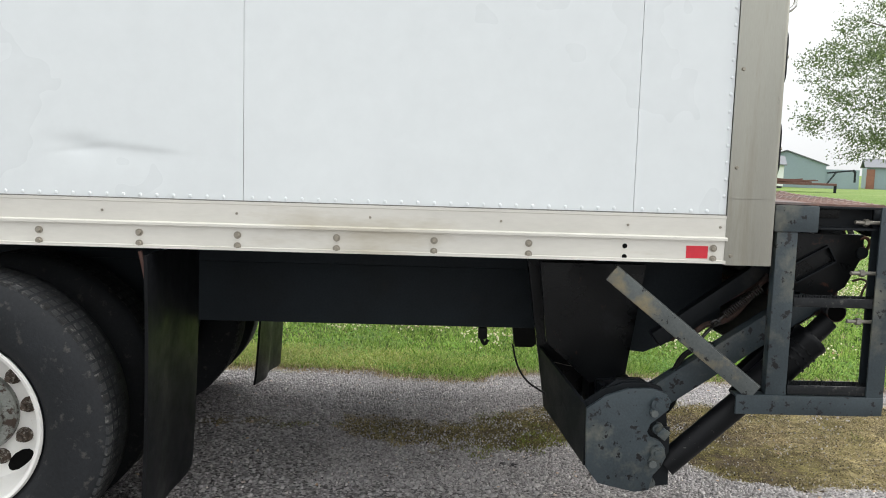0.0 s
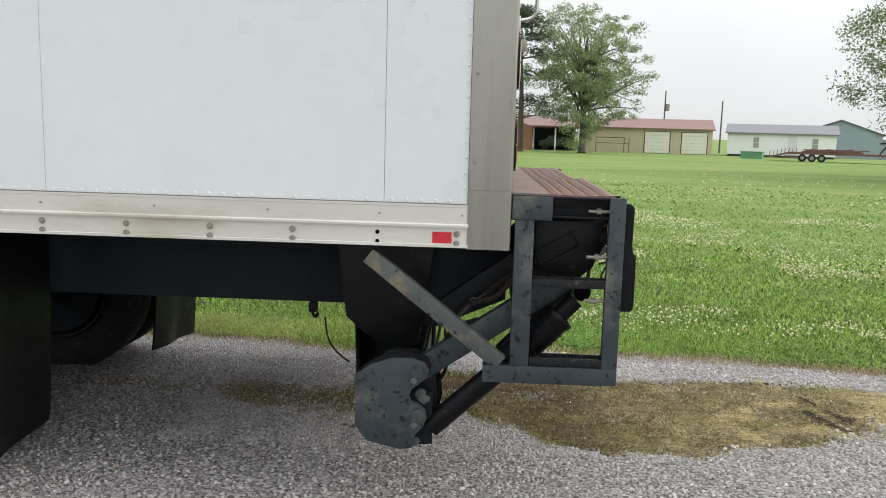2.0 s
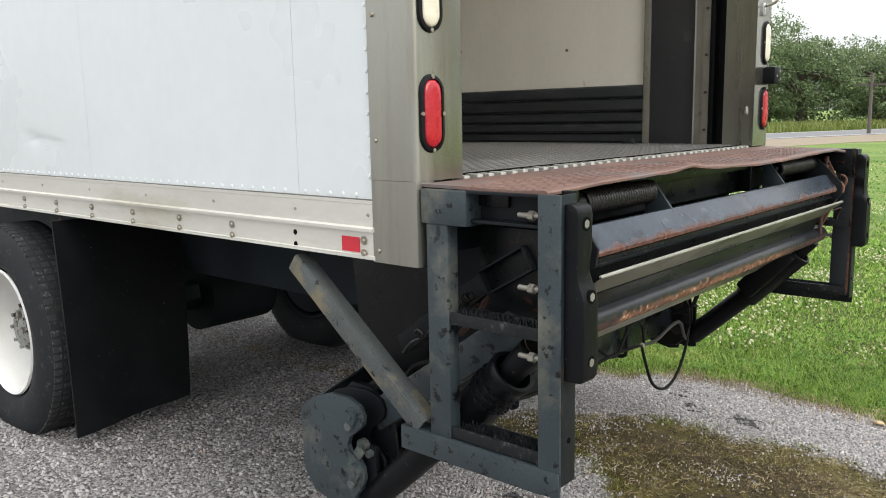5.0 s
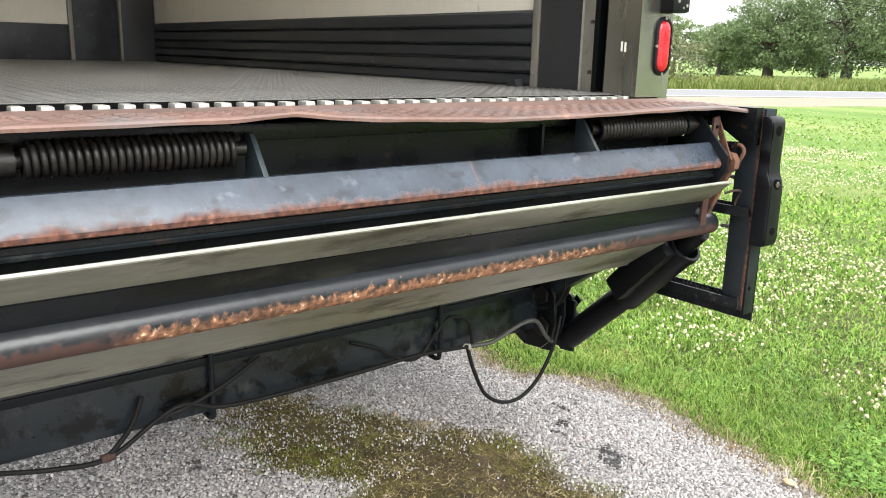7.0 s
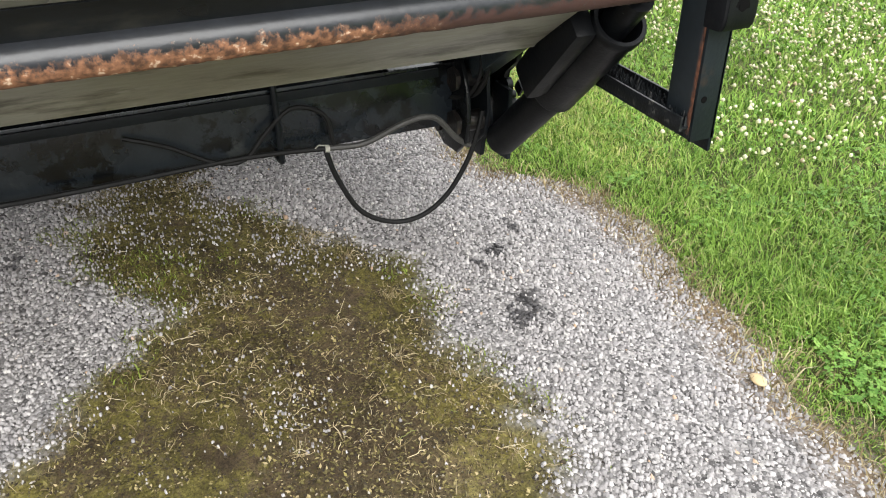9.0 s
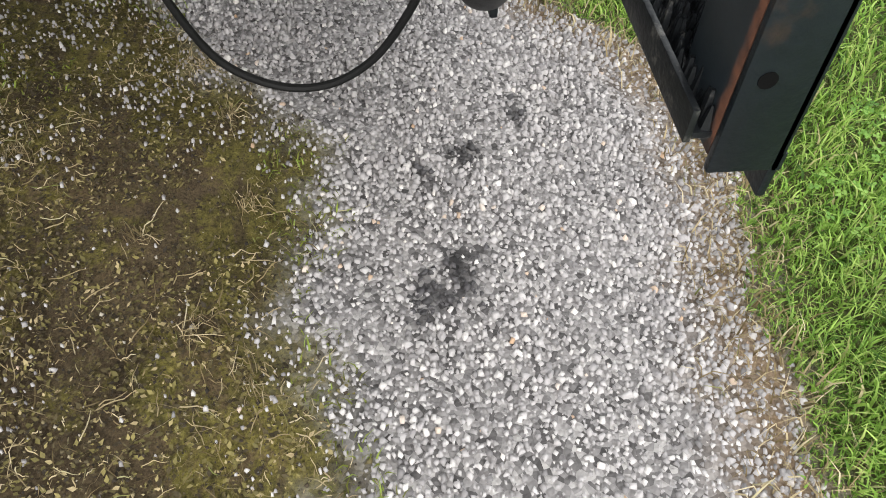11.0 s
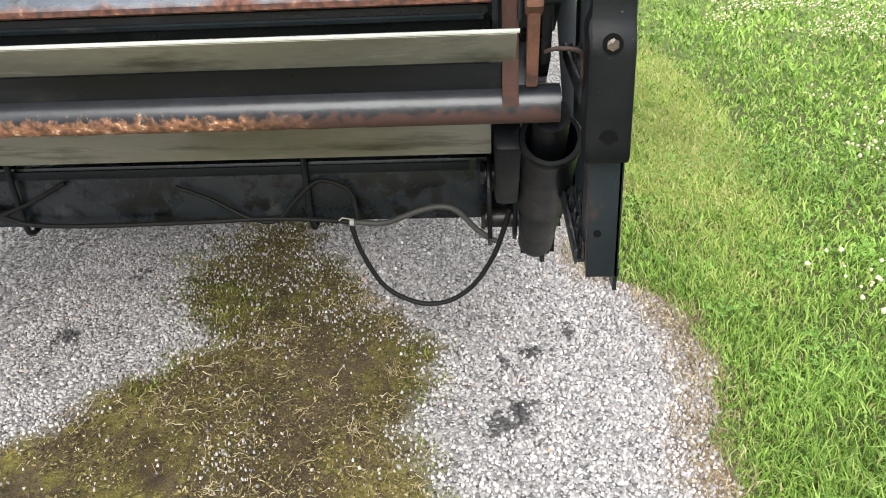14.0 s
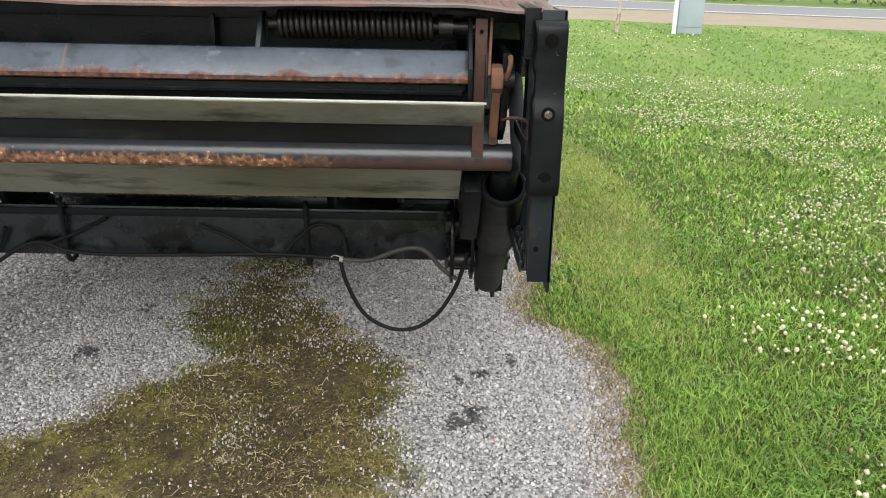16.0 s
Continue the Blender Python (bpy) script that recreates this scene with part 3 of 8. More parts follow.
# dark backing behind the seams, far side, roof, front
bm = bmesh.new()
block(bm, (FRONT, NEAR + 0.02, 1.29), (0.943, NEAR + 0.026, TOP - 0.1), 0)
part("seam_backing", bm, M["chassis"], truck)
bm = bmesh.new()
block(bm, (FRONT, FAR - 0.02, 1.283), (0.95, FAR, TOP - 0.1), 0.004)
part("far_side_wall", bm, M["panel"], truck)
bm = bmesh.new()
block(bm, (FRONT + 0.07, NEAR + 0.07, TOP - 0.015), (REAR - 0.07, FAR - 0.07, TOP - 0.008), 0)
part("roof", bm, ROOF_SKIN, truck, "milky translucent fibreglass roof skin")
bm = bmesh.new()
block(bm, (FRONT, NEAR, TOP - 0.1), (REAR, NEAR + 0.07, TOP), 0.01)
block(bm, (FRONT, FAR - 0.07, TOP - 0.1), (REAR, FAR, TOP), 0.01)
block(bm, (FRONT, NEAR + 0.07, TOP - 0.1), (FRONT + 0.07, FAR - 0.07, TOP), 0.01)
block(bm, (REAR - 0.07, NEAR + 0.07, TOP - 0.1), (REAR, FAR - 0.07, TOP), 0.01)
parts("roof_rail", bm, M["rail"], truck)
bm = bmesh.new()
block(bm, (FRONT, NEAR, 1.13), (FRONT + 0.06, FAR, TOP - 0.1), 0.004)
part("front_wall", bm, M["panel"], truck)

# lower side rails: an extrusion with two ribs
RAIL = [(0.0, 1.122), (-0.006, 1.122), (-0.006, 1.132), (-0.001, 1.134), (-0.001, 1.1985), (-0.013, 1.2005), (-0.013, 1.2090), (-0.009, 1.2115), (-0.002, 1.213), (-0.002, 1.275), (-0.0035, 1.277), (-0.0035, 1.286), (0.0, 1.286), (0.03, 1.286), (0.03, 1.122)]
for far in (False, True):
    bm = bmesh.new()
    prism(bm, [(mirror(NEAR - 0.002 + y, far), z) for y, z in RAIL], "x", FRONT, 0.949, 0)
    rail = part("side_rail", bm, M["rail"], truck, "", 20)
    if far:
        continue
    bm = bmesh.new()
    rod(bm, (0, 0.001, 0), (0, -0.004, 0), 0.0125, 16)
    rod(bm, (0, -0.003, 0), (0, -0.009, 0), 0.0085, 12, 0.006)
    first = part("rail_bolt", bm, M["bolt"], rail)
    spots = [(x, z) for x in (-1.684, -1.359, -1.028, -0.702, -0.371, -0.044, 0.276, 0.905) for z in (1.174, 1.1375)]
    first.matrix_basis = Matrix.Translation(Vector((spots[0][0], NEAR - 0.003, spots[0][1])) * UNIT)
    for x, z in spots[1:]:
        shared(first, (x, NEAR - 0.003, z), rail)
    bm = bmesh.new()
    for z in (1.174, 1.1375):
        rod(bm, (0.603, NEAR - 0.002, z), (0.603, NEAR - 0.0042, z), 0.0085, 14)
    parts("bolt_hole", bm, M["hole"], rail)
    bm = bmesh.new()
    for x in (-1.59, -1.15, -0.705, -0.26, 0.18, 0.61, 0.925):
        rod(bm, (x, NEAR, 1.246), (x, NEAR - 0.0075, 1.246), 0.0058, 10, 0.004)
    parts("rail_rivet", bm, M["bolt"], rail)
    bm = bmesh.new()
    block(bm, (0.813, NEAR - 0.0048, 1.1385), (0.887, NEAR - 0.002, 1.181), 0)
    part("reflector_tape", bm, M["tape"], rail, "red reflective tape patch")
    bm = bmesh.new()  # thin dark strip along the top of the rail
    block(bm, (FRONT + 0.01, NEAR - 0.0042, 1.2862), (0.940, NEAR + 0.004, 1.2898), 0)
    part("joint_sealant", bm, M["sealant"], rail, "thin dark strip along the rail joint")

# rear corner posts: folded stainless, with a return along the opening
for far in (False, True):
    f = (lambda y: mirror(y, far))
    bm = bmesh.new()
    c = 0.016
    outer = [(0.944, NEAR - 0.006), (1.095, NEAR - 0.006)] + [(1.095 + c * math.sin(a), NEAR - 0.006 + c - c * math.cos(a)) for a in (0.4, 0.8, 1.2)] + [(1.111, NEAR + 0.010), (1.111, 2.922), (0.965, 2.922), (0.965, 2.912), (1.101, 2.912), (1.101, NEAR + 0.02), (0.944, NEAR + 0.02)]
    pts = [(x, f(y)) for x, y in outer]
    prism(bm, pts, "z", 1.343, TOP - 0.1, 0)
    low = [(x, f(y)) for x, y in [(0.944, NEAR - 0.006), (1.095, NEAR - 0.006), (1.107, NEAR - 0.002), (1.111, NEAR + 0.010), (1.111, NEAR + 0.06), (0.944, NEAR + 0.06)]]
    prism(bm, low, "z", 1.118, 1.344, 0)
    post = part("corner_post", bm, M["post"], truck, "brushed stainless rear corner post", 35)
    bm = bmesh.new()
    for z in (1.150, 1.449, 1.775, 2.10):
        rod(bm, (0.966, f(NEAR - 0.004), z), (0.966, f(NEAR - 0.0125), z), 0.0075, 12, 0.005)
    parts("post_screw", bm, M["bolt"], post)
    # oval lamps in rubber rings
    yc = f(2.797)
    for zc, lens, lab in ((1.517, "red", "red oval tail lamp in a black rubber ring"), (1.822, "clear", "clouded oval reversing lamp in a black rubber ring")):
        bm = bmesh.new()
        ring = oval(0.093, 0.203)
        hole_ = oval(0.066, 0.176)
        va = [bm.verts.new((1.111, yc + y, zc + z)) for y, z in ring]
        vb = [bm.verts.new((1.119, yc + y * 0.95, zc + z * 0.97)) for y, z in ring]
        vc = [bm.verts.new((1.121, yc + y * 1.05, zc + z * 1.02)) for y, z in hole_]
        vd = [bm.verts.new((1.113, yc + y, zc + z)) for y, z in hole_]
        k = len(ring)
        for p, q in ((va, vb), (vb, vc), (vc, vd)):
            for i in range(k):
                bm.faces.new((p[i], p[(i + 1) % k], q[(i + 1) % k], q[i]))
        lamp = part("tail_lamp", bm, M["rubber"], truck, lab)
        bm = bmesh.new()
        rings = []
        for s, dx in ((1.0, 0.0), (0.96, 0.006), (0.8, 0.0095), (0.4, 0.011)):
            rings.append([bm.verts.new((1.1135 + dx, yc + y * s, zc + z * (1 - (1 - s) * 0.5))) for y, z in oval(0.066, 0.176)])
        for p, q in zip(rings, rings[1:]):
            for i in range(k):
                bm.faces.new((p[i], p[(i + 1) % k], q[(i + 1) % k], q[i]))
        bm.faces.new(rings[-1])
        part("lens", bm, M[lens], lamp, "", 60)
        bm = bmesh.new()
        for dz in (-0.094, 0.094):
            rod(bm, (1.117, yc, zc + dz), (1.1225, yc, zc + dz), 0.0055, 10)
        for dy in (-0.040, 0.040):
            rod(bm, (1.117, yc + dy, zc), (1.1225, yc + dy, zc), 0.0055, 10)
        parts("lamp_screw", bm, M["bolt"], lamp)
    # the bent rod of the door hold-back
    bm = bmesh.new()
    y0 = f(2.86)
    sweep(bm, smooth_line([(1.118, y0, 1.985), (1.150, y0, 1.990), (1.172, y0, 2.004), (1.180, y0, 2.03), (1.180, y0, 2.16)], 6), 0.0075)
    block(bm, (1.109, y0 - 0.015, 1.94), (1.121, y0 + 0.015, 2.0), 0.003)
    part("hold_back_rod", bm, M["chrome"], truck, "bent steel door hold-back rod")
# padlock on the near post, plug box between the lamps of the other post
bm = bmesh.new()
block(bm, (1.122, 2.868, 1.872), (1.150, 2.905, 1.915), 0.006)
lock = part("padlock", bm, M["bolt"], truck, "small steel padlock")
bm = bmesh.new()
sweep(bm, smooth_line([(1.136, 2.874, 1.912), (1.134, 2.874, 1.945), (1.132, 2.887, 1.958), (1.134, 2.899, 1.945), (1.136, 2.899, 1.912)], 6), 0.004)
part("shackle", bm, M["chrome"], lock)
bm = bmesh.new()
block(bm, (1.109, 5.150, 1.630), (1.168, 5.246, 1.712), 0.014)
box = part("alarm_box", bm, M["rubber"], truck, "black plastic marker box with scuffs")
bm = bmesh.new()
for y, z, r in ((5.178, 1.668, 0.006), (5.215, 1.690, 0.007), (5.224, 1.655, 0.006), (5.205, 1.647, 0.004)):
    rod(bm, (1.166, y, z), (1.1695, y, z), r, 10)
parts("screw", bm, M["bolt"], box)
# header over the door opening
bm = bmesh.new()
block(bm, (0.965, NEAR + 0.02, TOP - 0.32), (REAR, FAR - 0.02, TOP - 0.1), 0.006)
part("door_header", bm, M["post"], truck)

# ---- inside the box ----
bm = bmesh.new()
block(bm, (FRONT + 0.06, NEAR + 0.06, 1.30), (1.036, FAR - 0.06, FLOOR), 0)
floor_plate = part("floor_plate", bm, M["tread"], truck, "worn aluminium tread plate floor")
# raised tread lozenges, alternating in direction


def tread_marks(x0, x1, y0, y1, z, pitch, length, width, height, gap=None):
    cx, cy, turn = [], [], []
    i = 0
    x = x0
    while x < x1:
        ys = np.arange(y0 + (pitch / 2 if i % 2 else 0), y1, pitch)
        cx += [x] * len(ys)
        cy += list(ys)
        turn += [1 if i % 2 else -1] * len(ys)
        x += pitch / 2
        i += 1
    cx, cy, turn = np.array(cx), np.array(cy), np.array(turn)
    keep = np.ones(len(cx), bool) if gap is None else gap(cx, cy)
    cx, cy, turn = cx[keep], cy[keep], turn[keep]
    c = np.cos(0.78 * turn)
    s = np.sin(0.78 * turn)
    base = [(-length / 2, 0, 0), (0, -width / 2, 0), (length / 2, 0, 0), (0, width / 2, 0), (-length * 0.28, 0, height), (length * 0.28, 0, height)]
    v = np.stack([np.stack([cx + c * bx - s * by, cy + s * bx + c * by, np.full(len(cx), z + bz)], -1) for bx, by, bz in base], 1)
    f = np.array([(0, 1, 4), (0, 4, 3), (1, 5, 4), (1, 2, 5), (2, 3, 5), (3, 4, 5)])
    faces = (np.arange(len(cx))[:, None, None] * 6 + f[None]).reshape(-1, 3)
    return v.reshape(-1, 3), faces


v, f_ = tread_marks(-3.95, 1.022, NEAR + 0.08, FAR - 0.08, FLOOR, 0.046, 0.034, 0.011, 0.0035)
raw_part("tread_lozenge", v, f_, M["tread"], floor_plate, "", "stuff")
# hinge teeth along the rear edge of the floor, over a dark gap
bm = bmesh.new()
block(bm, (1.038, NEAR + 0.18, 1.30), (1.112, FAR - 0.18, 1.328), 0)
block(bm, (1.0362, NEAR + 0.18, 1.3282), (1.0378, FAR - 0.18, 1.3474), 0)
sill_gap = part("threshold", bm, M["hole"], truck, "dark gap under the threshold teeth")
bm = bmesh.new()
block(bm, (1.058, -0.0135, FLOOR - 0.022), (1.104, 0.0135, FLOOR - 0.002), 0.004)
tooth = part("hinge_tooth", bm, M["tooth"], sill_gap)
tooth.matrix_basis = Matrix.Translation(Vector((0, NEAR + 0.21, 0)) * UNIT)
for k in range(1, 38):
    shared(tooth, (random.uniform(-0.003, 0.003), NEAR + 0.21 + 0.0558 * k, random.uniform(-0.001, 0.0015)), sill_gap)

for far in (False, True):
    f = (lambda y: mirror(y, far))
    bm = bmesh.new()
    block(bm, (FRONT + 0.06, f(NEAR + 0.03), 1.655), (0.503, f(NEAR + 0.075), TOP - 0.12), 0)
    part("liner_panel", bm, M["liner"], truck, "stained cream inner liner panel")
    # scuff board of five ribbed planks
    edges_ = [1.350, 1.404, 1.460, 1.520, 1.588, 1.655]
    for k, (a, b) in enumerate(zip(edges_, edges_[1:])):
        bm = bmesh.new()
        prism(bm, [(f(NEAR + 0.03), a + 0.002), (f(NEAR + 0.088 + 0.006 * (k % 2)), a + 0.002), (f(NEAR + 0.096 + 0.004 * (k % 2)), a + 0.012), (f(NEAR + 0.090), b - 0.010), (f(NEAR + 0.082), b - 0.002), (f(NEAR + 0.03), b - 0.002)], "x", FRONT + 0.06, 0.503, 0)
        part("scuff_plank", bm, M["scuff"], truck, "", 25)
    bm = bmesh.new()
    block(bm, (0.500, f(NEAR + 0.03), 1.349), (0.536, f(NEAR + 0.100), TOP - 0.12), 0.004)
    trim = part("liner_trim", bm, M["galv"], truck)
    bm = bmesh.new()
    for z in (1.405, 1.54, 1.70, 1.95, 2.2):
        rod(bm, (0.517, f(NEAR + 0.099), z), (0.517, f(NEAR + 0.106), z), 0.006, 10)
    parts("trim_screw", bm, M["bolt"], trim)
    bm = bmesh.new()
    block(bm, (0.537, f(NEAR + 0.03), 1.349), (0.782, f(NEAR + 0.092), TOP - 0.12), 0.003)
    part("track_panel", bm, M["darkpanel"], truck, "dark grey panel beside the door track")
    bm = bmesh.new()
    block(bm, (0.783, f(NEAR + 0.03), 1.349), (0.789, f(NEAR + 0.118), TOP - 0.12), 0.001)
    part("panel_edge", bm, M["bright"], truck)
    bm = bmesh.new()
    prism(bm, [(0.790, f(NEAR + 0.03)), (0.790, f(NEAR + 0.112)), (0.835, f(NEAR + 0.112)), (0.838, f(NEAR + 0.135)), (0.872, f(NEAR + 0.135)), (0.872, f(NEAR + 0.03))], "z", 1.349, TOP - 0.12, 0)
    angle = part("track_angle", bm, M["galv"], truck, "grimy galvanised track angle")
    bm = bmesh.new()
    for z in (1.42, 1.60, 1.78, 2.0):
        rod(bm, (0.855, f(NEAR + 0.134), z), (0.855, f(NEAR + 0.142), z), 0.007, 10)
    parts("track_screw", bm, M["rustbolt"], angle)
    bm = bmesh.new()
    for k, (xa, d) in enumerate(((0.875, 0.150), (0.905, 0.120), (0.938, 0.158))):
        block(bm, (xa, f(NEAR + 0.05), 1.349), (xa + 0.025, f(NEAR + d), TOP - 0.12), 0.005)
    block(bm, (0.873, f(NEAR + 0.05), 1.349), (0.964, f(NEAR + 0.105), TOP - 0.12), 0)
    part("door_seal", bm, M["rubber"], truck, "black rubber door track seal")
# front wall lining: cream above, dark boards below, one upright trim and a grey hatch
bm = bmesh.new()
block(bm, (FRONT + 0.06, NEAR + 0.1, 1.62), (FRONT + 0.09, 4.50, TOP - 0.12), 0)
part("front_liner", bm, M["liner"], truck)
bm = bmesh.new()
block(bm, (FRONT + 0.06, NEAR + 0.1, 1.35), (FRONT + 0.11, 4.50, 1.619), 0.004)
part("front_scuff", bm, M["scuff"], truck)
bm = bmesh.new()
block(bm, (FRONT + 0.06, 4.502, 1.35), (FRONT + 0.09, 4.86, TOP - 0.12), 0.004)
part("front_dark_panel", bm, M["scuff"], truck)
bm = bmesh.new()
block(bm, (FRONT + 0.06, 4.875, 1.35), (FRONT + 0.10, 5.15, TOP - 0.12), 0.004)
part("front_grey_panel", bm, M["darkpanel"], truck)
bm = bmesh.new()
block(bm, (FRONT + 0.06, 4.48, 1.35), (FRONT + 0.13, 4.51, TOP - 0.12), 0.004)
block(bm, (FRONT + 0.06, 4.858, 1.35), (FRONT + 0.13, 4.878, TOP - 0.12), 0.004)
parts("front_upright", bm, M["galv"], truck)
# scraps: a folded wedge by the trim, a screw on the floor
bm = bmesh.new()
prism(bm, [(0.40, 1.349), (0.47, 1.349), (0.455, 1.378), (0.415, 1.372)], "y", FAR - 0.14, FAR - 0.10, 0.003)
part("floor_bracket", bm, M["scuff"], truck)
bm = bmesh.new()
for (x, y, z, r) in ((0.02, FAR - 0.0765, 1.86, 0.008), (-0.75, FAR - 0.0765, 1.90, 0.010)):
    rod(bm, (x, y, z), (x, y - 0.004, z), r, 10)
parts("liner_mark", bm, M["rustbolt"], truck)

# a small chalked mark on the far door post, as plain strokes
for y_, z_ in ((4.966, 1.512), (4.984, 1.510)):
    bm = bmesh.new()
    block(bm, (1.1085, y_ - 0.005, z_ - 0.016), (1.1098, y_ + 0.005, z_ + 0.016), 0)
    part("chalk_mark", bm, M["tie"], truck)

# ---- chassis, wheels, mudflaps ----
bm = bmesh.new()
for far in (False, True):
    y0 = mirror(3.52, far)
    block(bm, (FRONT - 1.6, y0 - 0.045, 0.730), (0.83, y0 + 0.045, 0.99), 0.008)
parts("chassis_rail", bm, M["chassis"], truck)
bm = bmesh.new()
block(bm, (FRONT, NEAR + 0.031, 1.125), (1.05, FAR - 0.031, 1.30), 0)
for far in (False, True):
    y0 = mirror(3.52, far)
    block(bm, (FRONT, y0 - 0.05, 0.99), (0.9, y0 + 0.05, 1.15), 0.004)
part("subfloor", bm, M["chassis"], truck)
bm = bmesh.new()
rod(bm, (-1.66, 3.0, 0.50), (-1.66, 5.0, 0.50), 0.085, 20)
rod(bm, (-1.66, 3.75, 0.50), (-1.66, 4.2, 0.50), 0.21, 24)
block(bm, (-2.4, 3.30, 0.62), (-1.05, 3.42, 0.70), 0.01)
block(bm, (-2.4, 4.56, 0.62), (-1.05, 4.68, 0.70), 0.01)
part("axle", bm, M["chassis"], truck)


TREAD = material("worn_tread", (0.017, 0.018, 0.019), 0.85, 0, 0.4, 20, 120, 0.5, stain=((0.10, 0.098, 0.092), 0.30, 45, 0.10), island=0.5)


def wheel(y_out, sign, outer=True, wx=-1.66):
    """One tyre on its rim; sign +1: the dish faces -y."""
    R, W = 0.535, 0.27
    w = new("wheel")
    w.parent = truck
    prof = [(0.315, 0.045), (0.33, 0.028), (0.36, 0.012), (0.42, 0.0), (0.47, 0.004), (0.505, 0.016), (0.522, 0.030), (R, 0.042), (R, W - 0.042), (0.522, W - 0.03), (0.505, W - 0.016), (0.47, W - 0.004), (0.42, W), (0.36, W - 0.012), (0.315, W - 0.045)]
    bm = bmesh.new()
    lathe(bm, [(r, y_out + sign * h) for r, h in prof], (wx, 0, 0.500), 72)
    tyre = part("tyre", bm, M["tyre"], w, "worn black truck tyre", 50)
    bm = bmesh.new()  # shoulder lugs of the tread
    for k in range(90):
        a = 2 * math.pi * k / 90
        for row in (0.05, 0.095, 0.14, 0.185):
            y = y_out + sign * row
            p = Vector((wx + (R - 0.0055) * math.cos(a), y, 0.5 + (R - 0.0055) * math.sin(a)))
            t_ = Vector((-math.sin(a), 0, math.cos(a)))
            bar(bm, p - t_ * 0.013, p + t_ * 0.013, 0.034, 0.012, (0, 1, 0), 0)
    part("tread_block", bm, TREAD, tyre, "worn grey tread")
    bm = bmesh.new()
    rim = [(0.318, 0.030), (0.312, 0.020), (0.300, 0.026), (0.292, 0.045), (0.286, 0.12), (0.276, 0.185), (0.255, 0.213), (0.22, 0.220), (0.19, 0.216), (0.150, 0.215)]
    lathe(bm, [(r, y_out + sign * h) for r, h in rim], (wx, 0, 0.500), 64)
    part("rim", bm, M["wheel"] if outer else M["chassis"], w, "white painted disc wheel" if outer else "", 40)
    if not outer:
        bm = bmesh.new()
        rod(bm, (wx, y_out + sign * 0.02, 0.5), (wx, y_out + sign * 0.2, 0.5), 0.27, 32)
        part("brake_drum", bm, M["chassis"], w)
        return
    bm = bmesh.new()
    for k in range(5):
        a = 2 * math.pi * (k + 0.30) / 5
        c = Vector((wx + 0.236 * math.cos(a), y_out + sign * 0.2165, 0.5 + 0.236 * math.sin(a)))
        r = bmesh.ops.create_uvsphere(bm, u_segments=16, v_segments=6, radius=0.046, matrix=Matrix.Translation(c) @ Matrix.Rotation(-a, 4, "Y") @ Matrix.Diagonal((0.75, 0.12, 1.25, 1)))
    parts("hand_hole", bm, M["hole"], w)
    bm = bmesh.new()
    lathe(bm, [(0.150, y_out + sign * 0.215), (0.150, y_out + sign * 0.190), (0.140, y_out + sign * 0.180), (0.112, y_out + sign * 0.178), (0.108, y_out + sign * 0.120), (0.095, y_out + sign * 0.105), (0.062, y_out + sign * 0.10), (0.02, y_out + sign * 0.09), (0.001, y_out + sign * 0.09)], (wx, 0, 0.500), 32)
    for k in range(5):
        a = 2 * math.pi * (k + 0.1) / 5
        bar(bm, (wx + 0.10 * math.cos(a), y_out + sign * 0.172, 0.5 + 0.10 * math.sin(a)), (wx + 0.148 * math.cos(a), y_out + sign * 0.182, 0.5 + 0.148 * math.sin(a)), 0.012, 0.030, (0, 1, 0), 0.003)
    for k in range(8):
        a = 2 * math.pi * k / 8
        rod(bm, (wx + 0.09 * math.cos(a), y_out + sign * 0.106, 0.5 + 0.09 * math.sin(a)), (wx + 0.09 * math.cos(a), y_out + sign * 0.090, 0.5 + 0.09 * math.sin(a)), 0.010, 6)
    part("hub", bm, M["hub"], w, "flaking grey axle hub")
    bm = bmesh.new()
    for k in range(10):
        a = 2 * math.pi * (k + 0.25) / 10
        x, z = wx + 0.185 * math.cos(a), 0.5 + 0.185 * math.sin(a)
        rod(bm, (x, y_out + sign * 0.218, z), (x, y_out + sign * 0.205, z), 0.029, 14, 0.027)
        rod(bm, (x, y_out + sign * 0.206, z), (x, y_out + sign * 0.182, z), 0.021, 6, 0.018)
        rod(bm, (x, y_out + sign * 0.184, z), (x, y_out + sign * 0.168, z), 0.011, 10)
    parts("wheel_nut", bm, M["rustbolt"], w, "rusty wheel nut")


